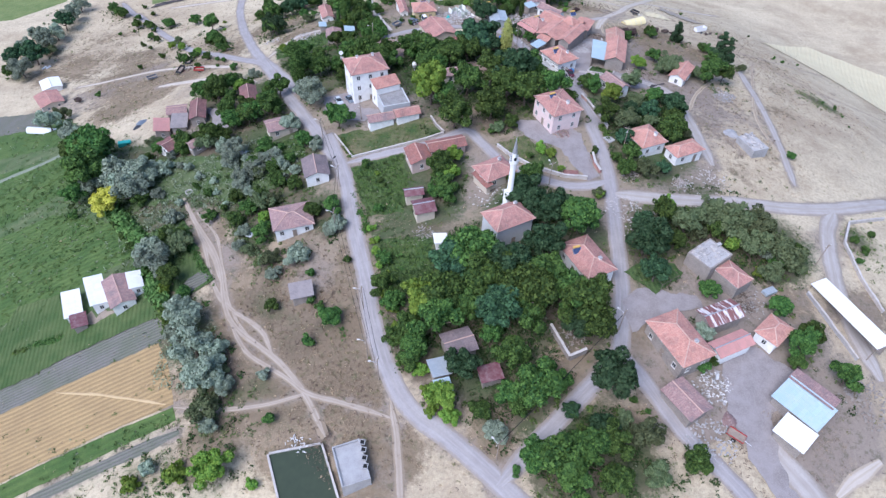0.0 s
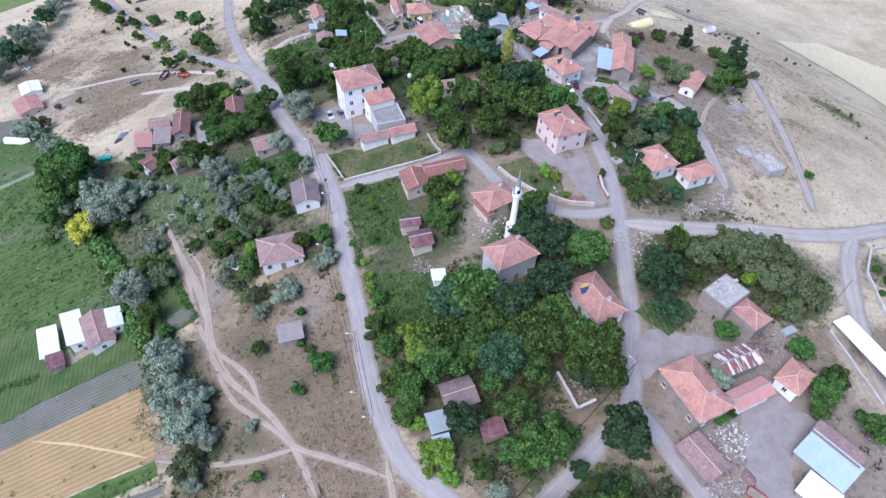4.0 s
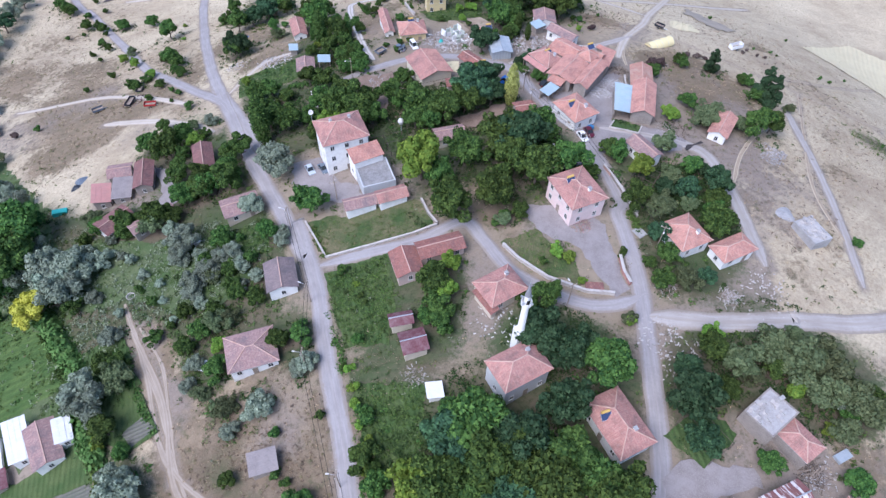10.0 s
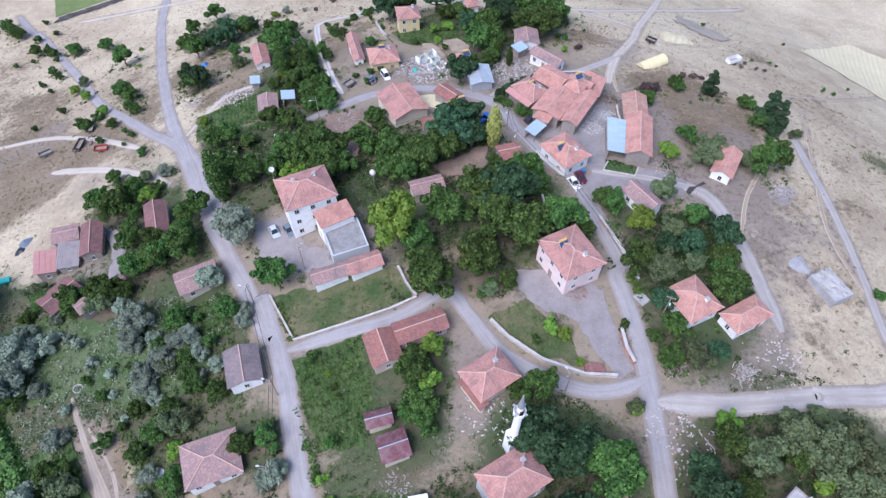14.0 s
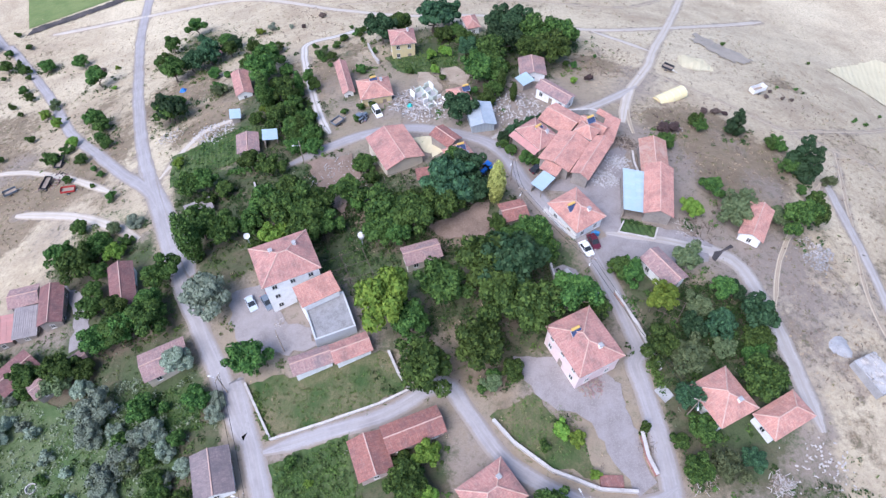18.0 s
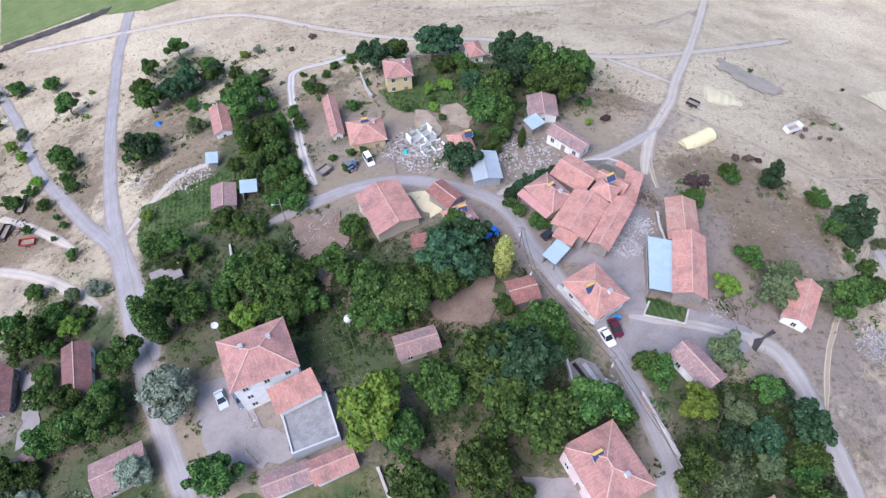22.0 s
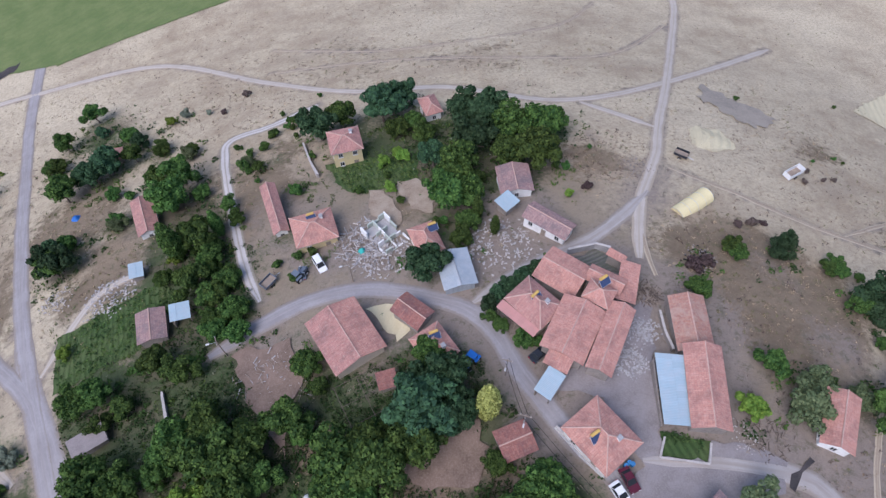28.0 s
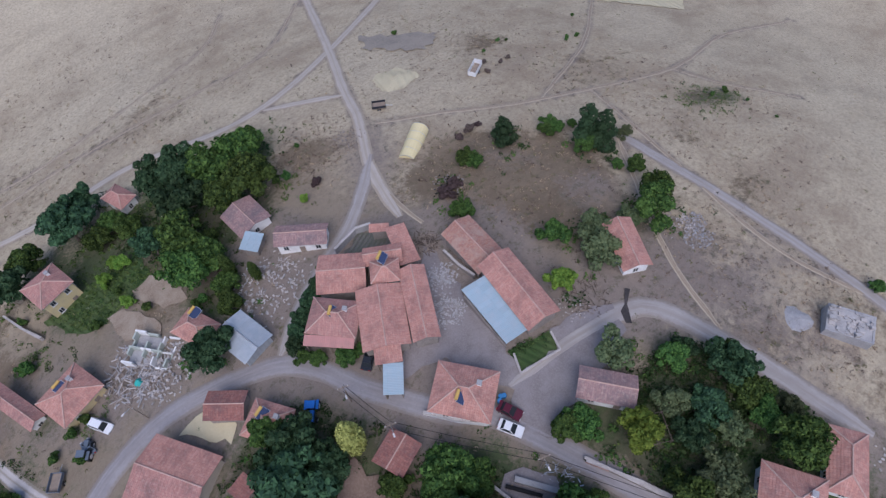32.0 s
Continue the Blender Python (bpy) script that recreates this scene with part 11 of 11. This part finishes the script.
planted([(-18.0, 126.9), (-8.9, 127.4), (6.2, 128.8), (7.9, 127.3), (10.4, 120.6), (-4.7, 117.3), (-13.3, 116.5)], 61, 0.35, M["weed_olive"], 1402, "rough grass and weeds in the plot", "grass_tufts")
planted([(-44.1, 129.8), (-27.9, 129.3), (-26.1, 120.8), (-40.3, 120.7)], 119, 0.5, M["sapling"], 1410, "leafy vegetable plants filling the garden plot", "garden_plants")
planted([(-44.1, 129.8), (-27.9, 129.3), (-26.1, 120.8), (-40.3, 120.7)], 66, 0.7, M["weed_dark"], 1411, "leafy vegetable plants filling the garden plot", "garden_plants")
planted([(-44.1, 129.8), (-27.9, 129.3), (-26.1, 120.8), (-40.3, 120.7)], 33, 0.45, M["weed"], 1412, "leafy vegetable plants filling the garden plot", "garden_plants")
planted([(23.6, 113.8), (31.2, 116.3), (37.6, 106.8), (38.2, 101.2), (31.6, 103.8), (26.4, 108.6)], 55, 0.35, M["weed"], 1420, "rough grass and weeds in the plot", "grass_tufts")
planted([(23.6, 113.8), (31.2, 116.3), (37.6, 106.8), (38.2, 101.2), (31.6, 103.8), (26.4, 108.6)], 38, 0.35, M["sapling"], 1421, "rough grass and weeds in the plot", "grass_tufts")
planted([(23.6, 113.8), (31.2, 116.3), (37.6, 106.8), (38.2, 101.2), (31.6, 103.8), (26.4, 108.6)], 27, 0.35, M["weed_olive"], 1422, "rough grass and weeds in the plot", "grass_tufts")
planted([(14.7, 228.1), (25.4, 227.3), (34.3, 223.9), (33.6, 215.2), (20.3, 215.4), (16.8, 218.5)], 178, 0.5, M["sapling"], 1490, "leafy vegetable plants filling the garden plot", "garden_plants")
planted([(14.7, 228.1), (25.4, 227.3), (34.3, 223.9), (33.6, 215.2), (20.3, 215.4), (16.8, 218.5)], 99, 0.7, M["weed_dark"], 1491, "leafy vegetable plants filling the garden plot", "garden_plants")
planted([(14.7, 228.1), (25.4, 227.3), (34.3, 223.9), (33.6, 215.2), (20.3, 215.4), (16.8, 218.5)], 49, 0.45, M["weed"], 1492, "leafy vegetable plants filling the garden plot", "garden_plants")
planted([(-44.1, 200.1), (-30.7, 203.7), (-22.1, 206.0), (-17.6, 199.5), (-25.9, 190.0), (-35.1, 188.5), (-41.9, 186.4)], 289, 0.5, M["sapling"], 1500, "leafy vegetable plants filling the garden plot", "garden_plants")
planted([(-44.1, 200.1), (-30.7, 203.7), (-22.1, 206.0), (-17.6, 199.5), (-25.9, 190.0), (-35.1, 188.5), (-41.9, 186.4)], 161, 0.7, M["weed_dark"], 1501, "leafy vegetable plants filling the garden plot", "garden_plants")
planted([(-44.1, 200.1), (-30.7, 203.7), (-22.1, 206.0), (-17.6, 199.5), (-25.9, 190.0), (-35.1, 188.5), (-41.9, 186.4)], 80, 0.45, M["weed"], 1502, "leafy vegetable plants filling the garden plot", "garden_plants")
planted([(55.9, 147.8), (57.9, 151.2), (62.2, 148.8), (64.1, 148.1), (62.3, 145.2)], 22, 0.5, M["sapling"], 1540, "leafy vegetable plants filling the garden plot", "garden_plants")
planted([(55.9, 147.8), (57.9, 151.2), (62.2, 148.8), (64.1, 148.1), (62.3, 145.2)], 150, 0.7, M["weed_dark"], 1541, "leafy vegetable plants filling the garden plot", "garden_plants")
planted([(55.9, 147.8), (57.9, 151.2), (62.2, 148.8), (64.1, 148.1), (62.3, 145.2)], 6, 0.45, M["weed"], 1542, "leafy vegetable plants filling the garden plot", "garden_plants")
planted([(-85.6, 136.9), (-74.4, 138.5), (-53.5, 131.9), (-39.6, 124.4), (-30.4, 115.7), (-34.3, 109.7), (-45.6, 109.0), (-56.6, 116.4), (-67.8, 115.7), (-78.4, 116.1)], 35, 0.6, M["weed"], 1600, "tall weeds in the valley meadow", "meadow_weeds")
planted([(-85.6, 136.9), (-74.4, 138.5), (-53.5, 131.9), (-39.6, 124.4), (-30.4, 115.7), (-34.3, 109.7), (-45.6, 109.0), (-56.6, 116.4), (-67.8, 115.7), (-78.4, 116.1)], 17, 0.7, M["weed_grey"], 1601, "tall weeds in the valley meadow", "meadow_weeds")
planted([(-85.6, 136.9), (-74.4, 138.5), (-53.5, 131.9), (-39.6, 124.4), (-30.4, 115.7), (-34.3, 109.7), (-45.6, 109.0), (-56.6, 116.4), (-67.8, 115.7), (-78.4, 116.1)], 17, 0.5, M["sapling"], 1602, "tall weeds in the valley meadow", "meadow_weeds")
planted([(-51.4, 94.8), (-58.1, 107.9), (-69.5, 103.5), (-58.7, 79.0), (-56.6, 83.3)], 238, 0.5, M["sapling"], 1720, "leafy vegetable plants filling the garden plot", "garden_plants")
planted([(-51.4, 94.8), (-58.1, 107.9), (-69.5, 103.5), (-58.7, 79.0), (-56.6, 83.3)], 132, 0.7, M["weed_dark"], 1721, "leafy vegetable plants filling the garden plot", "garden_plants")
planted([(-51.4, 94.8), (-58.1, 107.9), (-69.5, 103.5), (-58.7, 79.0), (-56.6, 83.3)], 66, 0.45, M["weed"], 1722, "leafy vegetable plants filling the garden plot", "garden_plants")
planted([(45.5, 70.2), (54.0, 75.2), (58.8, 69.5), (51.3, 64.6)], 64, 0.5, M["sapling"], 1730, "leafy vegetable plants filling the garden plot", "garden_plants")
planted([(45.5, 70.2), (54.0, 75.2), (58.8, 69.5), (51.3, 64.6)], 35, 0.7, M["weed_dark"], 1731, "leafy vegetable plants filling the garden plot", "garden_plants")
planted([(45.5, 70.2), (54.0, 75.2), (58.8, 69.5), (51.3, 64.6)], 17, 0.45, M["weed"], 1732, "leafy vegetable plants filling the garden plot", "garden_plants")

# the ground under all of it, last, when every road and tree is known
make_terrain()

cover("weeds", "green weeds and grass on the village plots", "weeds", M["weed"], 1201, 5200, 0.55, "green")
cover("weeds", "dark leafy weeds on the shaded plots", "weeds", M["weed_dark"], 1202, 4200, 0.7, "green")
cover("weeds", "tall fresh green weeds between the gardens", "weeds", M["sapling"], 1203, 4200, 0.65, "green")
cover("weeds", "pale grey-green weeds on the plots", "weeds", M["weed_grey"], 1204, 1800, 0.5, "green")
cover("dry_grass", "straw-coloured dry tussocks on the brown slopes", "grass", M["tussock"], 1205, 6000, 0.45, "brown", 0.06, 0.14, 9)
cover("dry_weeds", "brown dry weeds on the slopes", "weeds", M["twig"], 1206, 5200, 0.45, "brown", 0.08, 0.12, 9)
cover("dry_weeds", "olive weeds on the brown slopes", "weeds", M["weed_olive"], 1207, 5200, 0.5, "brown", 0.04, 0.14, 10)
